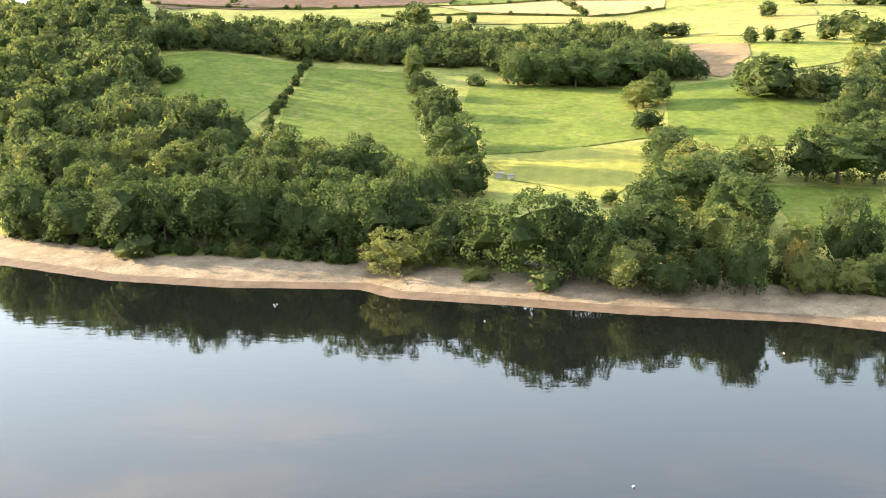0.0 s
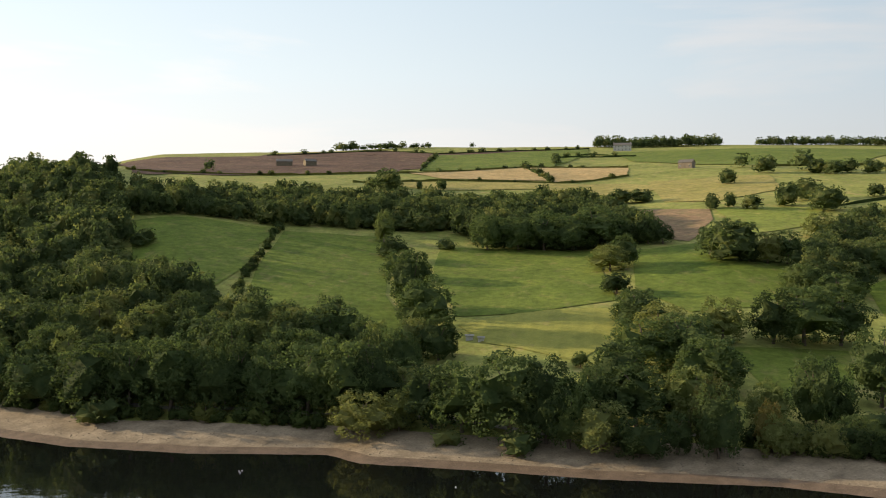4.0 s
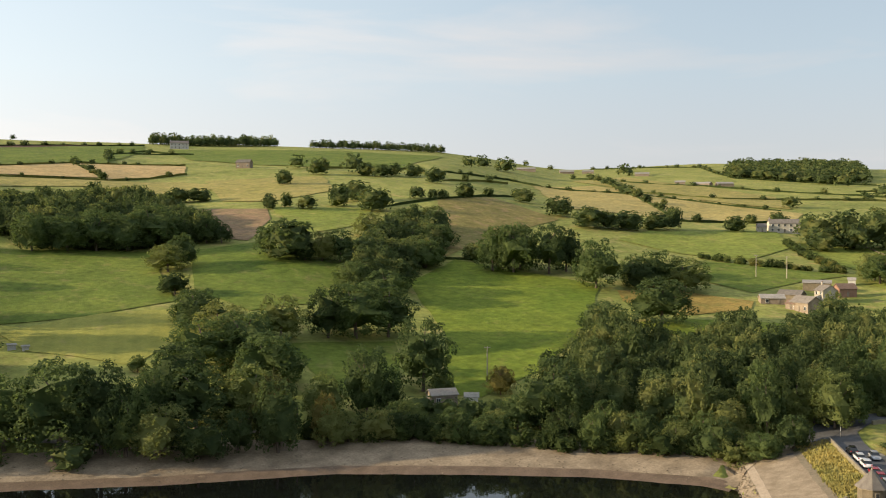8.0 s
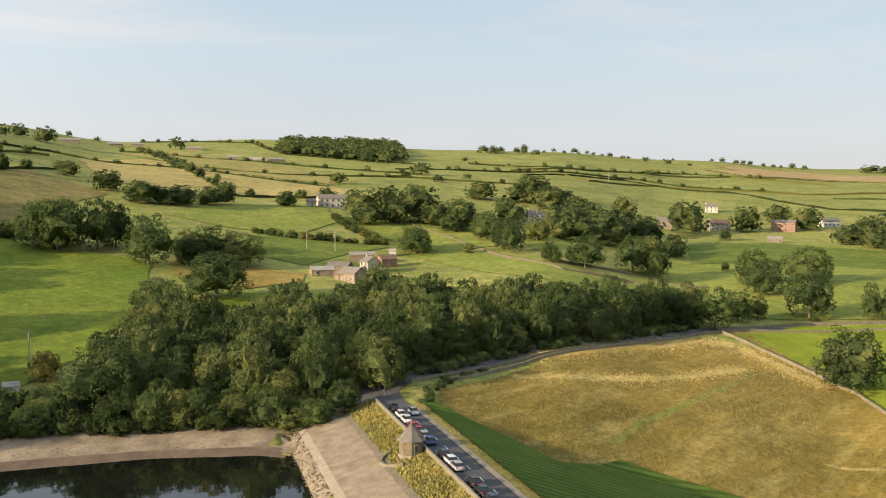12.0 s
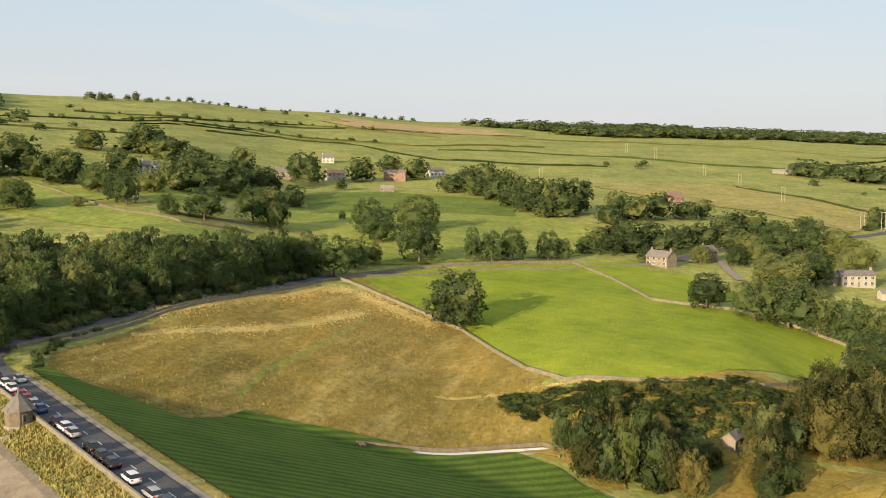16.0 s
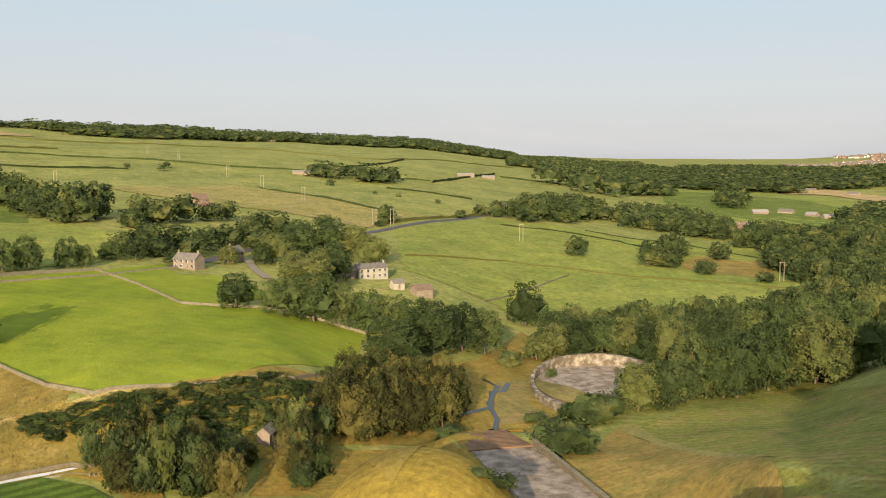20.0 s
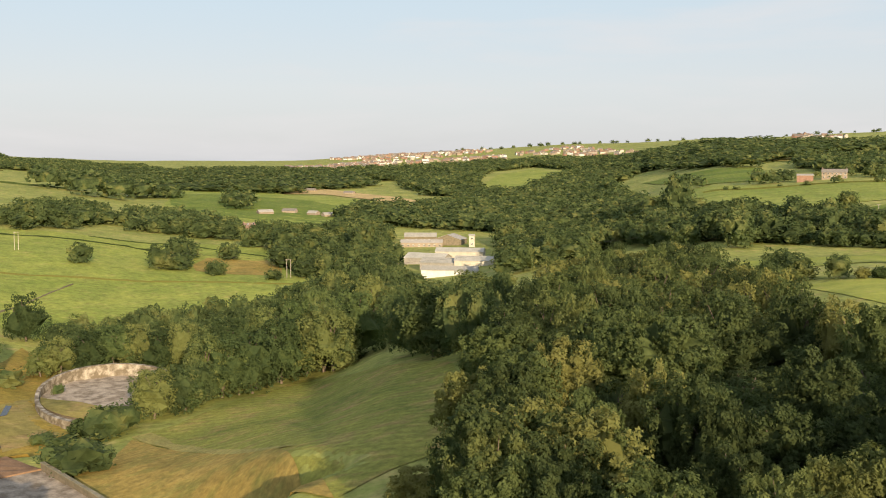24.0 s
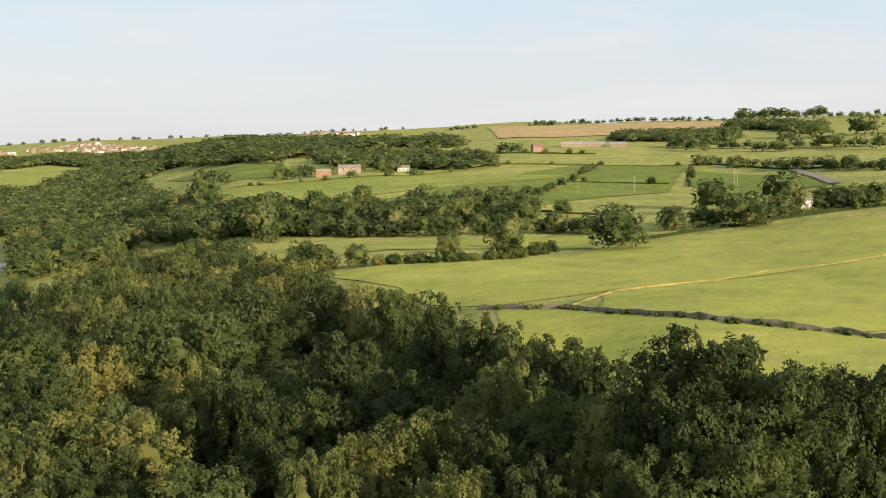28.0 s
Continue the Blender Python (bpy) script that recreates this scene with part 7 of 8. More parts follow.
wood("far_wood", "far", 26, 13, ((1566, 497), (1653, 356), (1509, 194), (1689, 74), (1881, -224), (2006, -517), (2554, -659), (2376, -283), (1963, 86)))
wood("hilltop_wood", "far", 12, 11, ((208, 1135), (374, 1232)))
wood("hilltop_wood", "far", 12, 9, ((528, 1047), (575, 1141)))
wood("far_wood", "far", 16, 12, ((575, -919), (423, -812), (327, -797), (370, -900), (516, -991), (681, -1090)))
wood("hilltop_wood", "far", 16, 13, ((247, -1533), (179, -1441), (97, -1327), (105, -1430), (172, -1575), (262, -1677)))
wood("far_wood", "far", 12, 10, ((345, -1235), (261, -1206), (181, -1206), (212, -1407), (367, -1401)))
tree_row("hedge", "bush", 5, 3, ((-63, 474), (-63, 399), (-63, 352)))
tree_row("hedge", "bush", 2.8, 3.6, ((328, 376), (334, 349), (361, 322)))
tree_row("hedge", "bush", 2.8, 3.6, ((402, 392), (382, 357), (363, 318)))
tree_row("hedge_tree", "far", 9, 9, ((182, -275), (159, -267), (153, -269)))
tree_row("hedge", "bush", 4, 4.5, ((148, -265), (129, -278), (113, -294), (111, -329)))
tree_row("hedge_tree", "far", 9, 10, ((392, -484), (298, -432), (228, -393), (177, -405), (133, -414), (121, -407)))
tree_row("hedge_tree", "far", 9, 9, ((92, -399), (73, -415), (55, -428), (40, -462), (6, -464)))
tree_row("basin_bush", "bush", 3, 3.5, ((250, -80), (259, -88), (263, -96), (249, -96)))
tree_row("shore_bush", "bush", 3.5, 5, ((76, 221), (96, 209), (113, 198), (127, 186), (141, 175), (151, 168), (158, 161)))
tree_row("shore_bush", "bush", 4, 4.5, ((-124, 284), (-97, 270), (-67, 256), (-38, 250), (-21, 246)))
tree_row("wall_bush", "bush", 2.4, 1.3, ((78, -196), (62, -194), (31, -177), (9, -173), (2, -170)))
tree_row("hill_tree", "far", 28, 5, ((1180, 774), (1273, 734), (1475, 678)))
tree_row("hill_tree", "far", 14, 8, ((550, -798), (505, -788), (447, -812), (411, -812), (345, -852)))
tree_row("far_tree", "far", 24, 9, ((824, -2293), (452, -1937), (297, -1836), (187, -1893), (29, -1732)))
tree_row("far_tree", "far", 18, 9, ((242, -1119), (190, -1106), (115, -1062), (73, -1068), (16, -1030)))
tree_row("hedge_tree", "far", 12, 8, ((162, -888), (131, -871), (75, -812), (46, -796), (11, -747)))
tree_row("road_bush", "bush", 2.2, 1.8, ((174, 141), (183, 147), (195, 151), (209, 151)))
tree_row("wood_edge_bush", "bush", 3.2, 3, ((194, 158), (217, 157), (245, 148), (293, 142), (321, 140)))
tree_row("skyline_trees", "far", 5, 12, ((219, 1195), (266, 1185), (313, 1174), (359, 1161)))
tree_row("skyline_trees", "far", 5, 13, ((221, 1205), (269, 1195), (316, 1184), (362, 1170)))
tree_row("skyline_trees", "far", 6, 13, ((223, 1215), (271, 1205), (318, 1193), (365, 1180)))
tree_row("skyline_trees", "far", 5, 10, ((416, 1195), (468, 1175), (520, 1153), (570, 1129)))
tree_row("skyline_trees", "far", 6, 10, ((418, 1201), (471, 1182), (523, 1160), (574, 1135)))
tree_row("skyline_trees", "far", 5, 10, ((-87, 1182), (-58, 1184)))
tree_row("skyline_trees", "far", 6, 8, ((-37, 1189), (21, 1190)))
tree_row("skyline_trees", "far", 8, 8, ((66, 1218), (72, 1218)))
tree_row("skyline_trees", "far", 22, 7, ((645, 1117), (703, 1082)))
tree_row("skyline_trees", "far", 16, 9, ((1156, 825), (1191, 773)))
tree_row("skyline_trees", "far", 28, 7, ((1272, 795), (1299, 750), (1324, 704), (1348, 658), (1370, 610)))
tree_row("skyline_trees", "far", 14, 8, ((1519, 645), (1546, 578), (1569, 510)))
tree_row("skyline_trees", "far", 12, 6, ((915, 1006), (962, 962)))
tree_row("skyline_trees", "far", 14, 10, ((937, -2046), (879, -2071)))
tree_row("skyline_trees", "far", 12, 12, ((725, -1992), (669, -2012)))
tree_row("skyline_trees", "far", 14, 14, ((621, -2006), (607, -2010)))
tree_row("skyline_trees", "far", 26, 8, ((486, -1950), (418, -1966), (349, -1979)))
tree_row("skyline_trees", "far", 13, 16, ((296, -1937), (217, -1948), (137, -1955)))
tree_row("skyline_trees", "far", 13, 18, ((299, -1957), (219, -1968), (138, -1975)))
tree_row("skyline_trees", "far", 16, 10, ((93, -1898), (46, -1899)))
tree_row("skyline_trees", "far", 30, 9, ((1362, -2097), (1288, -2143), (1212, -2187), (1135, -2228)))
tree_row("skyline_trees", "far", 44, 12, ((2719, -2124), (2643, -2218), (2564, -2309), (2482, -2397), (2397, -2482), (2309, -2564), (2218, -2643), (2124, -2719), (2028, -2791), (1929, -2860)))
lone_trees("near", [(93.4, -70.1, 7.6, 8.7)])
lone_trees("tree", [(286.9, 80.0, 18.8, 19.7), (555.3, -240.2, 19.7, 17.9), (582.3, -285.0, 11.8, 14.9)])
lone_trees("tree", [(49.2, -461.1, 19.5, 22.7), (89.5, -335.8, 16.9, 19.4), (58.9, -411.3, 14.8, 21.8), (88.7, -511.9, 16.8, 18.7), (384.1, -485.0, 32.1, 20.2), (116.7, -298.4, 15.6, 12.6), (130.3, -284.2, 10.2, 8.2)])
lone_trees("tree", [(550.7, -226.0, 15.5, 15.6), (573.1, -246.1, 17.0, 16.4), (601.4, -265.9, 12.0, 12.1), (520.2, -245.1, 9.0, 10.6), (251.4, -106.1, 14.6, 12.9), (256.3, -114.8, 14.0, 11.3), (267.4, -126.9, 18.7, 14.9), (271.1, -136.1, 17.1, 12.2), (279.7, -169.3, 22.7, 17.5), (263.7, -168.0, 14.5, 10.4), (296.8, -168.4, 15.8, 13.7), (208.9, -159.9, 20.0, 15.8), (186.7, -153.4, 20.7, 14.5), (226.8, -165.5, 18.5, 13.1)])
lone_trees("tree", [(176.9, -152.3, 16.9, 10.9), (292.1, -157.1, 15.4, 13.3), (380.5, -284.5, 9.9, 13.2), (355.5, -277.0, 8.8, 11.9), (333.1, -272.1, 7.9, 11.3), (316.4, -270.7, 8.7, 11.5), (299.0, -267.9, 9.4, 11.1), (403.8, -289.5, 13.0, 13.7)])
lone_trees("pine", [(131.8, 227.7, 8.6, 7.8), (66.8, 217.8, 18.1, 10.7), (78.8, 216.7, 12.2, 7.7), (208.7, -5.7, 9.9, 7.9), (219.0, -7.7, 9.2, 7.5), (212.6, 3.4, 5.8, 5.8), (220.9, -5.0, 7.4, 4.5)])
lone_trees("bush", [(515.9, -246.0, 9.7, 11.3), (-111.1, 413.7, 7.8, 9.8), (-97.4, 378.6, 5.6, 6.1), (14.5, 445.0, 5.8, 8.7), (-80.4, 255.1, 7.9, 10.7), (7.6, 229.1, 4.6, 6.1), (23.8, 221.9, 6.7, 9.0), (240.3, -72.7, 5.1, 6.8), (227.0, -73.7, 5.6, 7.3), (249.0, -70.7, 4.3, 5.3), (105.3, 222.4, 5.5, 7.8), (110.5, 218.7, 5.5, 7.5), (116.6, 216.7, 4.9, 7.4), (121.5, 214.0, 5.2, 6.5), (206.2, -66.0, 8.1, 11.8), (213.9, -63.8, 6.0, 7.6), (208.0, -70.6, 5.9, 7.5), (228.9, -43.3, 4.4, 6.3), (149.4, -37.1, 2.9, 5.3), (148.3, -33.7, 1.9, 4.2)])
lone_trees("bush", [(300.6, -90.7, 3.7, 3.8), (314.6, -81.4, 6.5, 8.7), (242.2, -83.8, 8.6, 10.4), (244.9, -90.3, 8.7, 8.8), (216.4, 6.2, 5.8, 6.5), (225.4, -5.5, 5.1, 6.1)])
lone_trees("far", [(301.1, -530.4, 12.7, 12.8), (-162.0, 795.9, 10.5, 8.5), (-15.9, 654.7, 15.3, 19.7), (19.6, 687.3, 6.2, 6.3), (4.0, 683.4, 5.3, 4.5), (1017.2, -70.5, 14.5, 33.3), (1024.4, -84.8, 13.3, 26.9), (994.3, -116.9, 18.2, 45.8), (1100.4, 541.7, 6.4, 11.2), (1037.3, -521.7, 18.1, 34.2)])
lone_trees("far", [(781.4, 712.6, 13.7, 13.8), (780.7, 687.9, 14.8, 15.0), (953.8, -476.4, 19.4, 20.9), (951.8, -485.2, 16.6, 16.8)])
lone_trees("far", [(994.5, -488.8, 18.7, 17.4)])
lone_trees("far", [(131.6, 599.4, 9.9, 24.1), (523.8, 948.7, 12.7, 15.6), (518.2, 890.1, 16.0, 18.9)])
lone_trees("far", [(-82.5, 1191.7, 9.3, 25.0), (-46.6, 1210.8, 7.9, 19.1), (-29.7, 1191.8, 7.7, 20.3), (-17.9, 687.3, 15.1, 18.9), (-13.1, 666.8, 10.4, 13.1), (-28.5, 671.8, 8.7, 8.8), (19.6, 692.9, 7.2, 7.2), (4.3, 689.0, 6.2, 4.1), (505.5, -745.6, 15.2, 15.3), (493.2, -749.5, 12.8, 12.9), (490.7, -764.2, 8.2, 8.3), (517.0, -866.8, 17.0, 19.8), (476.1, -832.9, 15.5, 18.8), (491.5, -879.2, 13.0, 13.2), (425.9, -785.5, 11.6, 12.8), (420.0, -792.8, 11.6, 14.6), (491.5, -948.6, 9.7, 11.2), (301.1, -530.4, 11.9, 12.8), (618.7, -787.1, 11.7, 19.6), (580.3, -759.0, 12.4, 15.6)])
lone_trees("far", [(699.2, -965.6, 18.5, 23.4), (467.1, -953.6, 9.6, 20.8), (427.1, -958.1, 12.2, 13.7), (416.1, -953.7, 12.1, 10.9), (342.1, -835.3, 9.4, 15.3), (386.0, -1003.2, 12.5, 24.6), (546.6, -1106.4, 12.8, 24.2), (540.9, -1140.1, 13.1, 18.1), (609.8, -1125.4, 11.6, 16.7), (677.1, -1080.1, 8.3, 10.0), (648.2, -1056.0, 6.4, 9.7), (226.4, -1105.6, 16.1, 20.6), (198.6, -1049.7, 19.4, 24.4), (193.4, -1104.9, 17.4, 19.0), (189.0, -1169.8, 21.5, 13.9), (235.3, -1103.8, 10.2, 13.3), (132.6, -1019.3, 10.6, 13.4), (112.7, -1011.3, 11.9, 18.6), (115.9, -1120.3, 20.4, 22.1), (110.5, -1236.7, 20.9, 32.4)])
lone_trees("far", [(68.4, -1034.0, 18.8, 30.5), (53.6, -1260.8, 26.1, 20.6), (39.2, -1246.0, 24.2, 22.8), (22.2, -988.8, 16.6, 16.8), (156.8, -870.5, 10.3, 20.2), (124.1, -840.2, 8.8, 17.8), (72.5, -795.8, 10.3, 15.7), (48.9, -775.1, 8.0, 12.2), (36.6, -764.8, 10.9, 13.0), (13.5, -748.7, 8.7, 14.7), (35.3, -493.6, 9.0, 12.9), (27.9, -492.0, 9.6, 12.9), (19.4, -490.4, 9.5, 12.8), (11.2, -492.7, 9.6, 12.9), (407.1, -364.7, 10.7, 12.2), (505.9, -360.5, 13.7, 14.7)])
tree_row("hedge_tree", "far", 22, 4, ((-205, 717), (-153, 752), (-13, 822), (102, 893), (185, 854)))
tree_row("hedge_tree", "far", 22, 6, ((100, 893), (104, 742)))
tree_row("hedge_tree", "far", 22, 6, ((-158, 1081), (-31, 1133), (26, 1090), (206, 1164)))
tree_row("hedge_tree", "far", 30, 5, ((25, 1062), (6, 858)))
tree_row("hedge_tree", "far", 40, 4, ((-44, 725), (26, 744), (104, 731), (170, 783)))
tree_row("hedge_tree", "far", 40, 5, ((128, 895), (141, 989), (186, 1054), (225, 1012)))
tree_row("hedge_tree", "far", 30, 7, ((132, 921), (145, 1016), (229, 1019)))
tree_row("hedge_tree", "far", 40, 6, ((213, 517), (279, 538), (369, 600)))
tree_row("hedge_tree", "far", 40, 7, ((199, 394), (215, 388), (228, 374)))
tree_row("hedge_tree", "far", 40, 6, ((284, 789), (362, 791), (339, 673), (418, 712)))
tree_row("hedge_tree", "far", 22, 4, ((384, 765), (449, 762), (484, 698), (502, 660), (523, 515)))
tree_row("hedge_tree", "far", 30, 7, ((641, 915), (502, 660), (413, 491)))
tree_row("hedge_tree", "far", 30, 7, ((413, 491), (480, 453), (481, 393)))
tree_row("hedge_tree", "far", 30, 5, ((607, 898), (608, 790), (645, 689), (700, 576)))
tree_row("hedge_tree", "far", 40, 5, ((516, 692), (555, 607), (665, 553), (731, 481)))
tree_row("hedge_tree", "far", 22, 5, ((792, 1126), (837, 958), (737, 788), (820, 682)))
tree_row("hedge_tree", "far", 22, 5, ((724, 624), (862, 568), (996, 512), (1019, 362)))
tree_row("hedge_tree", "far", 30, 5, ((901, 668), (983, 573), (1210, 546), (1233, 438)))
tree_row("hedge_tree", "far", 22, 6, ((511, -676), (448, -716), (384, -736), (328, -824)))
tree_row("hedge_tree", "far", 40, 5, ((339, -852), (271, -859), (172, -864), (162, -888)))
tree_row("hedge_tree", "far", 30, 7, ((248, -868), (215, -669), (199, -527)))
tree_row("hedge_tree", "far", 40, 6, ((164, -849), (134, -684)))
tree_row("hedge_tree", "far", 40, 6, ((220, -683), (150, -696)))
tree_row("hedge_tree", "far", 30, 7, ((162, -888), (78, -800), (12, -786)))
tree_row("hedge_tree", "far", 22, 7, ((736, -1177), (568, -1090), (409, -994), (293, -1005)))
tree_row("hedge_tree", "far", 40, 7, ((205, -508), (136, -478)))

STUFF_LABEL = {"hillside_wood": "dense dark broadleaf wood covering the steep hillside"}


def build_stuff():
    r = np.random.default_rng(77)
    for name, rows in STUFF.items():
        V, T, base = [], [], 0
        a = np.array([q[:2] for q in rows])
        z = height(a[:, 0], a[:, 1])
        for (x, y, h, w, bush), zz in zip(rows, z):
            d = math.hypot(x, y)
            lib = LOW_BUSH if bush else (LOW_NEAR if d < 330 else LOW if d < 400 else (LOW_MID if d < 800 else LOW_FAR))
            v, t = lib[int(r.integers(len(lib)))]
            an = r.uniform(0, 6.28)
            c, s = math.cos(an), math.sin(an)
            k = w / 0.86
            V.append(np.column_stack([x + (v[:, 0] * c - v[:, 1] * s) * k, y + (v[:, 0] * s + v[:, 1] * c) * k, zz - 0.2 + v[:, 2] * h]))
            T.append(t + base)
            base += len(v)
        ob = new(name, mesh_arrays(name, np.concatenate(V), np.concatenate(T), LEAF_FAR))
        tagged(ob, STUFF_LABEL.get(name, "cluster of dark green broadleaf trees on the slope"), "trees", kind="stuff")


build_stuff()

# ---------------------------------------------------------------- cars on the dam road
GLASS_CAR = paint_material("car_glass", (0.02, 0.024, 0.028), 0.08)
TYRE = paint_material("tyre_rubber", (0.02, 0.02, 0.02), 0.8)
ALLOY = paint_material("wheel_alloy", (0.45, 0.45, 0.46), 0.3, 0.8)
LAMP_WHITE = paint_material("headlamp", (0.75, 0.75, 0.72), 0.1)
LAMP_RED = paint_material("tail_lamp", (0.35, 0.02, 0.02), 0.2)
CAR_PAINT = {
    "black": ((0.012, 0.012, 0.014), "black parked hatchback car on the dam road"), "white": ((0.72, 0.72, 0.72), "white parked hatchback car on the dam road"),
    "red": ((0.33, 0.02, 0.03), "dark red parked hatchback car on the dam road"), "blue": ((0.035, 0.09, 0.22), "blue parked hatchback car on the dam road"),
    "silver": ((0.36, 0.36, 0.36), "silver parked saloon car on the dam road"),
}


def car(colour):
    """A hatchback: body shell, glasshouse, wheels, lamps and mirrors; it looks along +x."""
    c, label = CAR_PAINT[colour]
    paint = paint_material("car_paint_" + colour, c, 0.22, 0.15, 0.6)
    root = thing("car", label, "car", group="parked cars")
    xs = [-2.08, -1.95, -1.35, -0.5, 0.5, 1.1, 1.75, 2.05]
    tops = [0.62, 0.92, 0.95, 0.93, 0.93, 0.9, 0.78, 0.55]
    half = [0.72, 0.83, 0.87, 0.88, 0.88, 0.87, 0.83, 0.68]
    bm = bmesh.new()
    rings = []
    for x, t, w in zip(xs, tops, half):
        rings.append([bm.verts.new(p) for p in ((x, -w * 0.94, 0.24), (x, -w, 0.45), (x, -w * 0.97, t - 0.12), (x, -w * 0.8, t), (x, w * 0.8, t), (x, w * 0.97, t - 0.12), (x, w, 0.45), (x, w * 0.94, 0.24))])
    for a, b in zip(rings, rings[1:]):
        for k in range(8):
            bm.faces.new((a[k], a[(k + 1) % 8], b[(k + 1) % 8], b[k]))
    bm.faces.new(rings[0])
    bm.faces.new(rings[-1][::-1])
    bmesh.ops.recalc_face_normals(bm, faces=bm.faces[:])
    for f in bm.faces:
        f.smooth = True
    body = part("body", bm, paint, root)
    # glasshouse and roof
    lo = [(-1.9, 0.74, 0.9), (-0.4, 0.8, 0.92), (1.12, 0.74, 0.88)]
    hi = [(-1.45, 0.56, 1.38), (-0.4, 0.62, 1.46), (0.45, 0.58, 1.42)]
    bm = bmesh.new()
    ll = [[bm.verts.new((x, s * w, z)) for x, w, z in lo] for s in (-1, 1)]
    hh = [[bm.verts.new((x, s * w, z)) for x, w, z in hi] for s in (-1, 1)]
    for s in (0, 1):
        for k in (0, 1):
            bm.faces.new((ll[s][k], ll[s][k + 1], hh[s][k + 1], hh[s][k]))
    bm.faces.new((ll[0][2], ll[1][2], hh[1][2], hh[0][2]))
    bm.faces.new((ll[0][0], hh[0][0], hh[1][0], ll[1][0]))
    bmesh.ops.recalc_face_normals(bm, faces=bm.faces[:])
    part("glasshouse", bm, GLASS_CAR, root, "dark tinted glass")
    bm = bmesh.new()
    box(bm, -0.5, 0, 1.45, 1.95, 1.2, 0.08, 0.03)
    part("roof", bm, paint, root)
    for sx in (-1.28, 1.3):
        for sy in (-0.8, 0.8):
            bm = bmesh.new()
            bmesh.ops.create_cone(bm, cap_ends=True, segments=14, radius1=0.32, radius2=0.32, depth=0.22, matrix=pose(sx, sy, 0.32, 90))
            w = part("wheel", bm, TYRE, root)
            bm = bmesh.new()
            bmesh.ops.create_cone(bm, cap_ends=True, segments=10, radius1=0.2, radius2=0.2, depth=0.25, matrix=pose(sx, sy, 0.32, 90))
            part("rim", bm, ALLOY, w)
    for sy in (-0.58, 0.58):
        bm = bmesh.new()
        box(bm, 1.93, sy, 0.62, 0.14, 0.36, 0.16, 0.03)
        part("headlight", bm, LAMP_WHITE, root)
        bm = bmesh.new()
        box(bm, -2.0, sy, 0.76, 0.12, 0.3, 0.22, 0.03)
        part("tail_light", bm, LAMP_RED, root)
        bm = bmesh.new()
        box(bm, 0.75, sy * 1.62, 0.95, 0.12, 0.2, 0.13, 0.03)
        part("mirror", bm, paint, root)
    bm = bmesh.new()
    box(bm, 2.0, 0, 0.45, 0.08, 0.52, 0.11)
    part("number_plate", bm, FRAME_WHITE, root)
    return root


def park_cars():
    made = {}
    ang = math.degrees(math.atan2(-DAM_DIR[1], -DAM_DIR[0]))
    for colour, s, n, back in CARS:
        x, y, _ = dam_point(s, n)
        m = pose(x, y, height_at(x, y) + 0.17, 0, 0, ang + (180 if back else 0))
        if colour in made:
            copy_thing(made[colour], m)
        else:
            made[colour] = car(colour)
            made[colour].matrix_basis = m


CARS = [('black', 10.1, 1.5, 0), ('white', 16.4, 1.5, 0), ('white', 21.7, 1.5, 0), ('red', 28.4, 1.5, 0), ('red', 32.2, 1.5, 0), ('silver', 36.7, 1.5, 0), ('blue', 41.3, 1.5, 0), ('black', 51.6, 1.48, 0), ('white', 56.0, 1.5, 0), ('silver', 60.1, 1.5, 0), ('black', 69.9, 1.5, 0), ('black', 75.1, 1.26, 0), ('black', 79.7, 1.27, 0), ('white', 88.0, 1.23, 0), ('silver', 96.2, 1.2, 0), ('black', 100.2, 1.29, 0), ('silver', 14.8, 4.7, 1)]
park_cars()


# ---------------------------------------------------------------- poles, posts, buoys, stones
def pole(x, y, high, arm=True, twin=False, label="tall timber electricity pole with a crossarm"):
    az = math.degrees(math.atan2(x, y))
    root = thing("electricity_pole", label, "pole", pose(x, y, height_at(x, y), 0, 0, -az + 15))
    for dx in ((-1.1, 1.1) if twin else (0,)):
        bm = bmesh.new()
        bmesh.ops.create_cone(bm, cap_ends=True, segments=8, radius1=0.19, radius2=0.13, depth=high + 1, matrix=Matrix.Translation((dx, 0, high / 2 - 0.5)))
        part("post", bm, POLE_WOOD, root)
    if arm:
        bm = bmesh.new()
        box(bm, 0, 0, high - 0.4, 3.4 if twin else 1.8, 0.14, 0.16, 0.02)
        a = part("crossarm", bm, POLE_WOOD, root)
        for k in (-0.8, 0, 0.8):
            bm = bmesh.new()
            bmesh.ops.create_cone(bm, cap_ends=True, segments=6, radius1=0.07, radius2=0.05, depth=0.3, matrix=Matrix.Translation((k * (1.8 if twin else 1), 0, high - 0.15)))
            part("insulator", bm, KERB, a)


POLE_WOOD = stone_material("silvered_pole_timber", (0.30, 0.26, 0.20), (0.42, 0.37, 0.30), 1.0)
for px, py in ((134, 239), (317, 326), (328, 319), (250, -469), (183, -590), (160, -639), (422, -304), (916, 499), (675, 461)):
    pole(px, py, 10.0)
for px, py in ((1141, 119), (1065, 81), (921, 27), (822, -3), (730, -32), (636, -73), (493, -278), (608, -163), (102, -677), (737, 140), (640, -85)):
    pole(px, py, 11.0, True, True, "pair of timber electricity poles joined by a crossarm")


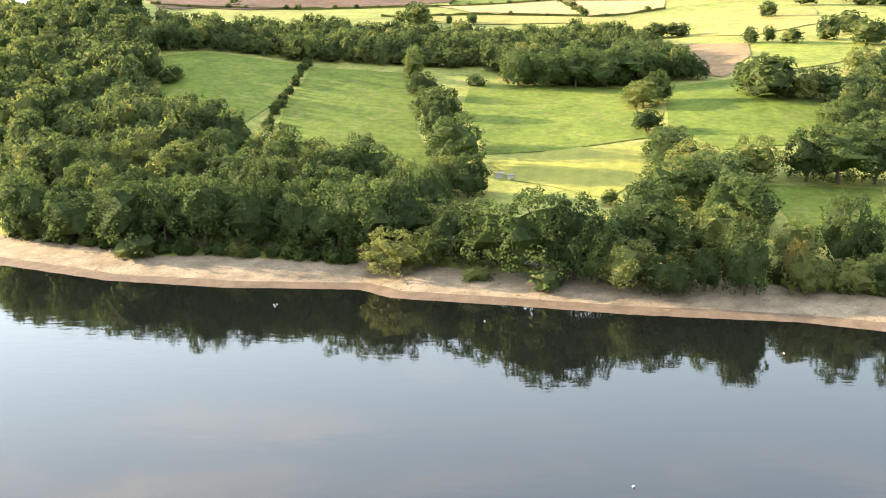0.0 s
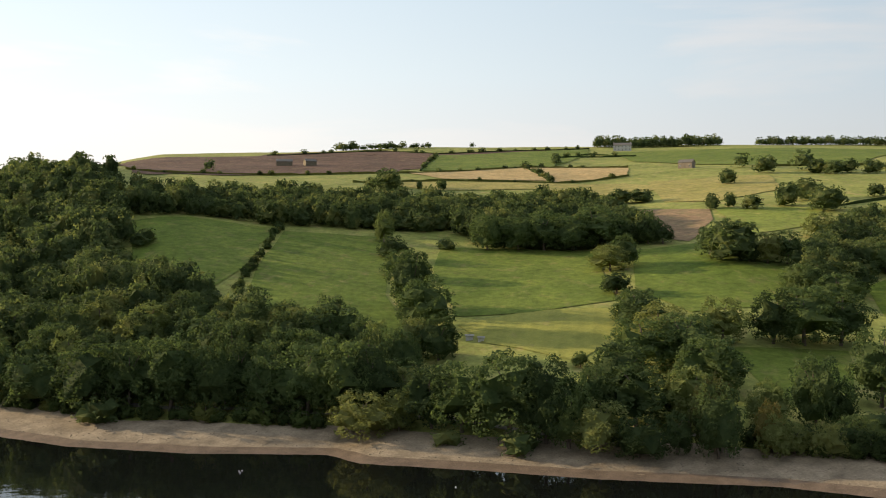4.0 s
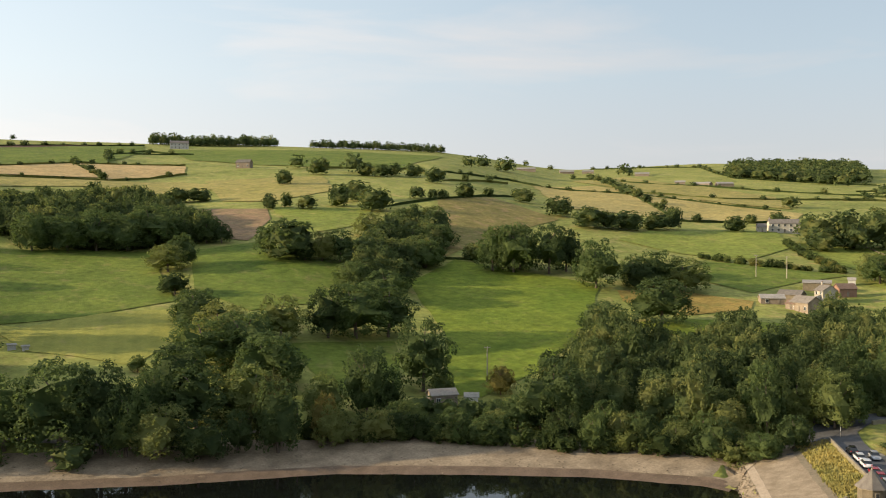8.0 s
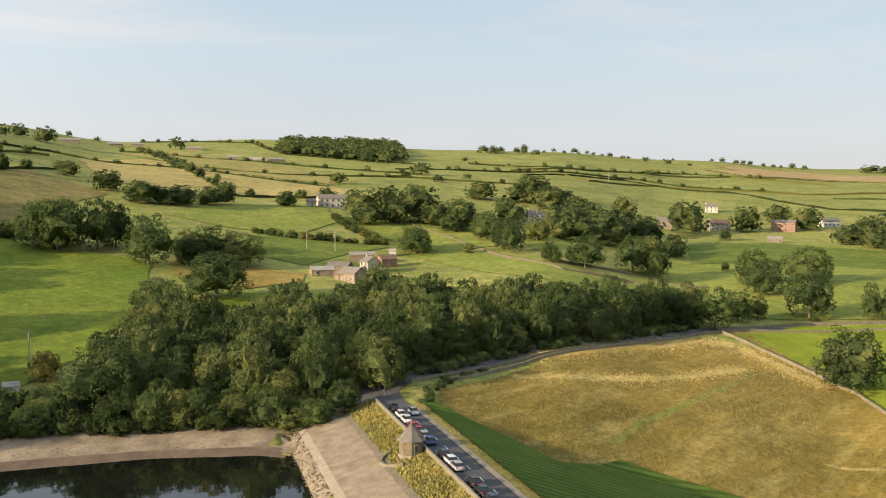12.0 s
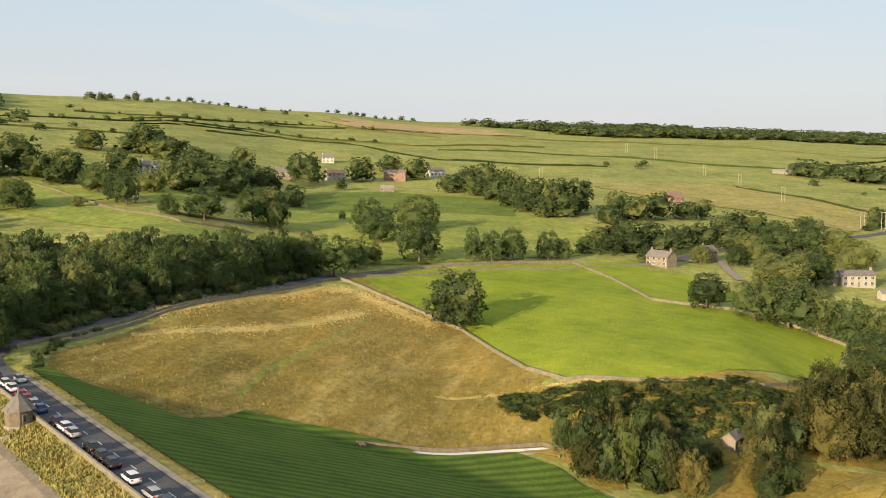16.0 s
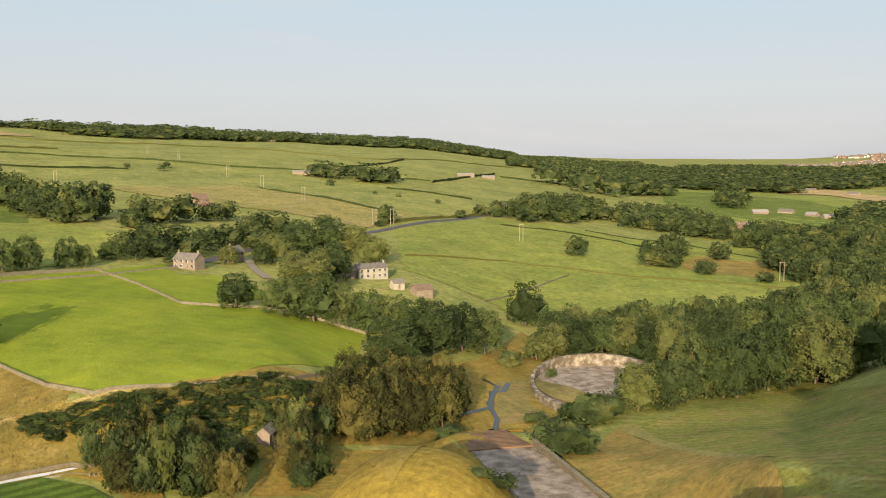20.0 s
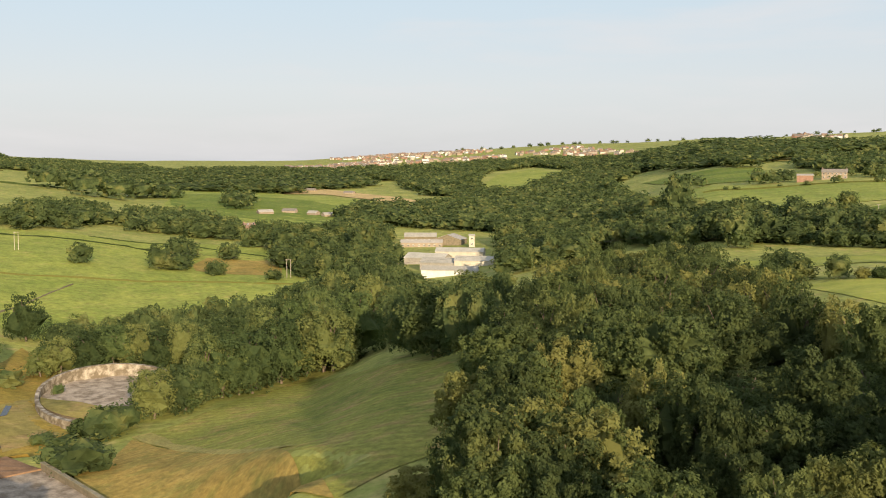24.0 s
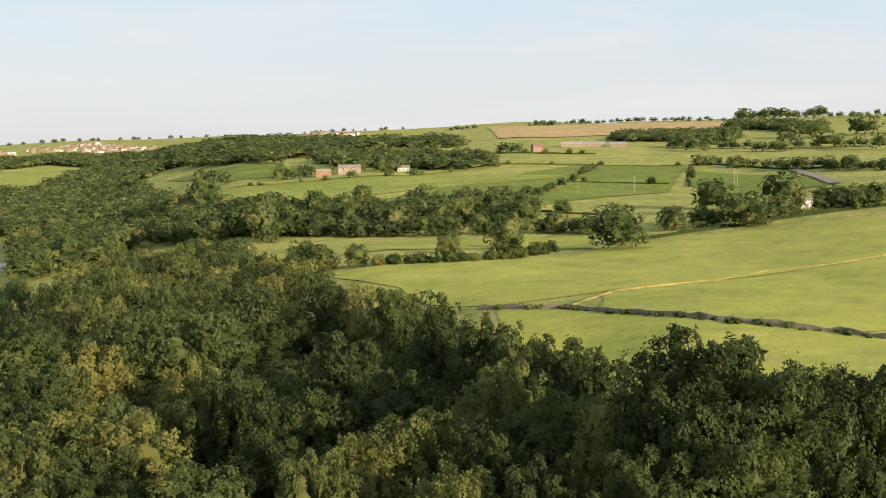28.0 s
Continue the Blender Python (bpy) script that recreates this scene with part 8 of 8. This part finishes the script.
def cable(a, b, sag):
    c = bpy.data.curves.new("power_cable", "CURVE")
    c.dimensions, c.bevel_depth = "3D", 0.035
    sp = c.splines.new("POLY")
    sp.points.add(12)
    for i in range(13):
        f = i / 12
        sp.points[i].co = (a[0] + (b[0] - a[0]) * f, a[1] + (b[1] - a[1]) * f, a[2] + (b[2] - a[2]) * f - sag * 4 * f * (1 - f), 1)
    ob = new("power_cable", c)
    c.materials.append(TYRE)
    tagged(ob, "thin dark power cable slung between poles", "cable")


for (ax, ay), (bx, by) in (((493, -278), (422, -304)), ((422, -304), (250, -469)), ((493, -278), (608, -163))):
    cable((ax, ay, height_at(ax, ay) + 10.0), (bx, by, height_at(bx, by) + 10.0), 2.0)


def buoys():
    bm = bmesh.new()
    bmesh.ops.create_uvsphere(bm, u_segments=10, v_segments=6, radius=0.2, matrix=Matrix.Diagonal((1, 1, 0.8, 1)))
    me = bpy.data.meshes.new("buoy")
    bm.to_mesh(me)
    bm.free()
    me.materials.append(FRAME_WHITE)
    for x, y in BUOYS:
        ob = new("buoy", me)
        ob.matrix_basis = pose(x, y, 0.1)
        tagged(ob, "small white mooring buoy floating on the water", "buoy", group="mooring buoys")


BUOYS = [(-36.7, 214.1), (62.5, 176.0), (23.9, 117.3), (8.6, 199.3), (-36.8, 212.1), (-37.3, 213.7)]
buoys()


def standing_stone(name, x, y, high, wide, mat, label, category):
    bm = bmesh.new()
    box(bm, 0, 0, high / 2 - 0.3, wide, wide * 0.8, high + 0.6, 0.05, 0.6)
    for v in bm.verts:
        v.co += Vector((noise.noise(v.co * 2) * 0.08, noise.noise(v.co * 2 + Vector((3, 0, 0))) * 0.08, 0))
    ob = part(name, bm, mat)
    ob.matrix_basis = pose(x, y, height_at(x, y))
    tagged(ob, label, category)


standing_stone("stone_pillar", 131, 198, 3.0, 0.9, PITCHING_PALE, "pale tapered stone pillar on the shore bank", "pillar")
standing_stone("dead_trunk", 76, 229, 4.5, 0.6, BARK, "bare dead tree trunk on the shore bank", "trunk")


def road_sign(x, y):
    root = thing("road_sign", "white board sign on a post at the road end", "sign", pose(x, y, height_at(x, y), 0, 0, 40))
    bm = bmesh.new()
    bmesh.ops.create_cone(bm, cap_ends=True, segments=8, radius1=0.05, radius2=0.05, depth=2.6, matrix=Matrix.Translation((0, 0, 1.0)))
    part("post", bm, POLE_WOOD, root)
    bm = bmesh.new()
    box(bm, 0, 0, 1.9, 1.1, 0.06, 0.7, 0.01)
    b = part("board", bm, FRAME_WHITE, root)
    for k in (0.15, -0.05):
        bm = bmesh.new()
        box(bm, 0, -0.04, 1.9 + k, 0.8, 0.02, 0.08)
        part("text_bar", bm, TYRE, b)


road_sign(174, 153.5)


def shore_path():
    ribbon("shore_path", [(-126, 291), (-103, 278), (-68, 263), (-21, 255), (-4, 249), (8, 246), (30, 232), (70, 226)], (-1.0, 1.0), KERB, over(0.45), "pale walkers' path along the shore wood", "path")
    r = np.random.default_rng(3)
    spots = []
    pts = [Vector(p) for p in LAKE[:11]]
    for a, b in zip(pts, pts[1:]):
        t = (b - a).normalized()
        nr = Vector((-t.y, t.x))
        for _ in range(int((b - a).length * 5)):
            q = a + (b - a) * r.random() + nr * (r.random() ** 1.5 * 13 + 0.2)
            spots.append((q.x, q.y))
    stones_stuff("shore_stones", spots, 0.13, RUBBLE, "scattered grey-brown stones on the shore", 12)
    spots = [dam_point(r.uniform(-2, 200), r.uniform(-21.6, -18.8))[:2] for _ in range(1300)]
    stones_stuff("dam_rubble", spots, 0.2, RUBBLE, "loose rubble blocks along the dam's foot", 13)


shore_path()
field_along_dam()
ribbon("farm_lane", [(455, 7), (440, 4), (423, 2), (401, -3)], (-1.8, 1.8), KERB, over(0.5), "pale gravel lane between house and trees", "lane")
ribbon("farm_track", [(78, -800), (56, -720), (38, -634)], (-4, 4), KERB, over(1.0), "pale farm track over the far pasture", "lane")
wall_along("lane_wall", [(p[0] - 1.0, p[1] - 3.7) for p in ROAD_NORTH[3:12]], 0.9, 0.5, DRYSTONE, "pale drystone wall along the lane")
wall_along("field_wall", ((319, 132), (307, 113), (296, 93), (285, 78), (266, 64), (246, 50), (235, 38), (242, 10), (250, -8), (277, -24)), 1.1, 0.45, DRYSTONE, "pale drystone field wall on the grass", None, 2, 0.08)
wall_along("field_wall", ((321, 133), (359, 117), (393, 85), (410, 64), (377, 44), (341, 26), (340, 12), (338, -1), (334, -20), (329, -35)), 1.1, 0.45, DRYSTONE, "pale drystone field wall on the grass", None, 3, 0.08)
wall_along("field_wall", ((84, -198), (72, -195), (63, -195), (31, -178), (9, -174), (2, -171)), 0.9, 0.6, DRYSTONE, "dark overgrown field wall across the pasture", None, 2, 0.35)
wall_along("field_wall", ((63, -200), (60, -222), (41, -248), (32, -274), (18, -285), (4, -305)), 0.3, 0.3, GRASS["olive"], "low straw-coloured grass bank between fields", None, 2, 0.35)
wall_along("field_wall", ((93, -364), (47, -436), (26, -456), (7, -468)), 1.4, 0.9, HEDGE, "dark overgrown field wall across the pasture", None, 4, 0.35)
wall_along("field_wall", ((441, 384), (409, 317), (369, 255), (351, 212), (379, 194), (385, 164)), 1.0, 0.5, DRYSTONE_DARK, "low grey drystone wall beside a lane", None, 4, 0.35)
wall_along("field_wall", ((365, 226), (401, 206), (412, 176)), 1.0, 0.5, DRYSTONE_DARK, "low grey drystone wall beside a lane", None, 4, 0.35)
wall_along("field_wall", ((-205, 717), (-153, 752), (-13, 822), (102, 893), (185, 854)), 1.6, 1.4, HEDGE, "dark overgrown field wall across the pasture", None, 7, 0.35)
wall_along("field_wall", ((100, 893), (104, 742)), 1.5, 1.4, HEDGE, "dark overgrown field wall across the pasture", None, 7, 0.35)
wall_along("field_wall", ((-158, 1081), (-31, 1133), (26, 1090), (206, 1164)), 1.6, 1.4, HEDGE, "dark overgrown field wall across the pasture", None, 11, 0.35)
wall_along("field_wall", ((25, 1062), (6, 858)), 1.5, 1.4, HEDGE, "dark overgrown field wall across the pasture", None, 9, 0.35)
wall_along("field_wall", ((-44, 725), (26, 744), (104, 731), (170, 783)), 1.5, 1.4, HEDGE, "dark overgrown field wall across the pasture", None, 7, 0.35)
wall_along("field_wall", ((128, 895), (141, 989), (186, 1054), (225, 1012)), 1.6, 1.4, HEDGE, "dark overgrown field wall across the pasture", None, 9, 0.35)
wall_along("field_wall", ((132, 921), (145, 1016), (229, 1019)), 1.5, 1.4, HEDGE, "dark overgrown field wall across the pasture", None, 9, 0.35)
wall_along("field_wall", ((213, 517), (279, 538), (369, 600)), 1.4, 1.4, HEDGE, "dark overgrown field wall across the pasture", None, 6, 0.35)
wall_along("field_wall", ((199, 394), (214, 388), (228, 374)), 1.2, 0.9, HEDGE, "dark overgrown field wall across the pasture", None, 4, 0.35)
wall_along("field_wall", ((284, 789), (362, 791), (339, 673), (418, 712)), 1.4, 1.4, HEDGE, "dark overgrown field wall across the pasture", None, 8, 0.35)
wall_along("field_wall", ((384, 765), (449, 762), (484, 698), (502, 660), (523, 515)), 1.5, 1.4, HEDGE, "dark overgrown field wall across the pasture", None, 7, 0.35)
wall_along("field_wall", ((641, 915), (502, 660), (413, 491)), 1.5, 1.4, HEDGE, "dark overgrown field wall across the pasture", None, 6, 0.35)
wall_along("field_wall", ((413, 491), (480, 453), (481, 393)), 1.4, 1.4, HEDGE, "dark overgrown field wall across the pasture", None, 6, 0.35)
wall_along("field_wall", ((607, 898), (608, 790), (645, 689), (700, 576)), 1.5, 1.4, HEDGE, "dark overgrown field wall across the pasture", None, 9, 0.35)
wall_along("field_wall", ((516, 692), (555, 607), (665, 553), (731, 482)), 1.5, 1.4, HEDGE, "dark overgrown field wall across the pasture", None, 8, 0.35)
wall_along("field_wall", ((792, 1126), (837, 958), (737, 788), (820, 682)), 1.5, 1.4, HEDGE, "dark overgrown field wall across the pasture", None, 11, 0.35)
wall_along("field_wall", ((724, 624), (862, 568), (996, 512), (1019, 362)), 1.5, 1.4, HEDGE, "dark overgrown field wall across the pasture", None, 10, 0.35)
wall_along("field_wall", ((901, 668), (983, 573), (1210, 546), (1234, 438)), 1.5, 1.4, HEDGE, "dark overgrown field wall across the pasture", None, 11, 0.35)
wall_along("field_wall", ((935, 649), (854, 487), (962, 465), (1022, 334), (1155, 216)), 1.6, 1.4, HEDGE, "dark overgrown field wall across the pasture", None, 10, 0.35)
wall_along("field_wall", ((877, 595), (1066, 561), (1207, 486), (1195, 354)), 1.6, 1.4, HEDGE, "dark overgrown field wall across the pasture", None, 11, 0.35)
wall_along("field_wall", ((818, 538), (962, 505), (953, 367), (866, 260), (911, 112)), 1.6, 1.4, HEDGE, "dark overgrown field wall across the pasture", None, 9, 0.35)
wall_along("field_wall", ((1232, 474), (1333, 399), (1334, 264), (1456, 63), (1334, -160), (1591, -411)), 1.6, 1.4, HEDGE, "dark overgrown field wall across the pasture", None, 13, 0.35)
wall_along("field_wall", ((997, 298), (1045, 164), (1036, -12), (1032, -178)), 1.6, 1.4, HEDGE, "dark overgrown field wall across the pasture", None, 10, 0.35)
wall_along("field_wall", ((820, -1), (769, -52), (722, -87)), 1.6, 1.4, HEDGE, "dark overgrown field wall across the pasture", None, 7, 0.35)
wall_along("field_wall", ((637, -74), (688, -120), (792, -206)), 1.5, 1.4, HEDGE, "dark overgrown field wall across the pasture", None, 6, 0.35)
wall_along("field_wall", ((1116, -86), (1346, -195)), 2.2, 1.4, HEDGE, "dark overgrown field wall across the pasture", None, 11, 0.35)
wall_along("field_wall", ((1017, -177), (1326, -317)), 2.2, 1.4, HEDGE, "dark overgrown field wall across the pasture", None, 10, 0.35)
wall_along("field_wall", ((1276, -313), (1227, -390)), 2.2, 1.4, HEDGE, "dark overgrown field wall across the pasture", None, 13, 0.35)
wall_along("field_wall", ((910, -116), (863, -186)), 1.4, 1.4, HEDGE, "dark overgrown field wall across the pasture", None, 9, 0.35)
wall_along("field_wall", ((495, -72), (529, -133), (512, -192), (485, -245), (464, -274)), 1.0, 0.9, HEDGE, "dark overgrown field wall across the pasture", None, 5, 0.35)
wall_along("field_wall", ((419, -96), (500, -160)), 0.8, 0.5, DRYSTONE_DARK, "low grey drystone wall beside a lane", None, 4, 0.35)
wall_along("field_wall", ((691, -170), (648, -243), (605, -265)), 1.0, 1.4, HEDGE, "dark overgrown field wall across the pasture", None, 7, 0.35)
wall_along("field_wall", ((688, -232), (656, -279), (585, -314)), 1.0, 1.4, HEDGE, "dark overgrown field wall across the pasture", None, 7, 0.35)
wall_along("field_wall", ((511, -676), (448, -716), (384, -736), (328, -824)), 1.4, 1.4, HEDGE, "dark overgrown field wall across the pasture", None, 8, 0.35)
wall_along("field_wall", ((339, -852), (271, -859), (172, -864), (162, -888)), 1.4, 1.4, HEDGE, "dark overgrown field wall across the pasture", None, 9, 0.35)
wall_along("field_wall", ((248, -868), (215, -669), (199, -527)), 1.2, 1.4, HEDGE, "dark overgrown field wall across the pasture", None, 6, 0.35)
wall_along("field_wall", ((164, -849), (134, -684)), 1.2, 1.4, HEDGE, "dark overgrown field wall across the pasture", None, 7, 0.35)
wall_along("field_wall", ((220, -683), (150, -696)), 1.2, 1.4, HEDGE, "dark overgrown field wall across the pasture", None, 7, 0.35)
wall_along("field_wall", ((162, -888), (78, -800), (12, -786)), 1.4, 1.4, HEDGE, "dark overgrown field wall across the pasture", None, 8, 0.35)
wall_along("field_wall", ((736, -1177), (568, -1090), (409, -994), (293, -1005)), 1.6, 1.4, HEDGE, "dark overgrown field wall across the pasture", None, 10, 0.35)
wall_along("field_wall", ((205, -508), (136, -478)), 1.0, 0.9, HEDGE, "dark overgrown field wall across the pasture", None, 5, 0.35)
wall_along("field_wall", ((192, 151), (230, 146), (308, 134)), 0.9, 0.45, DRYSTONE, "pale drystone field wall on the grass", None, 2, 0.08)
coping_stones()
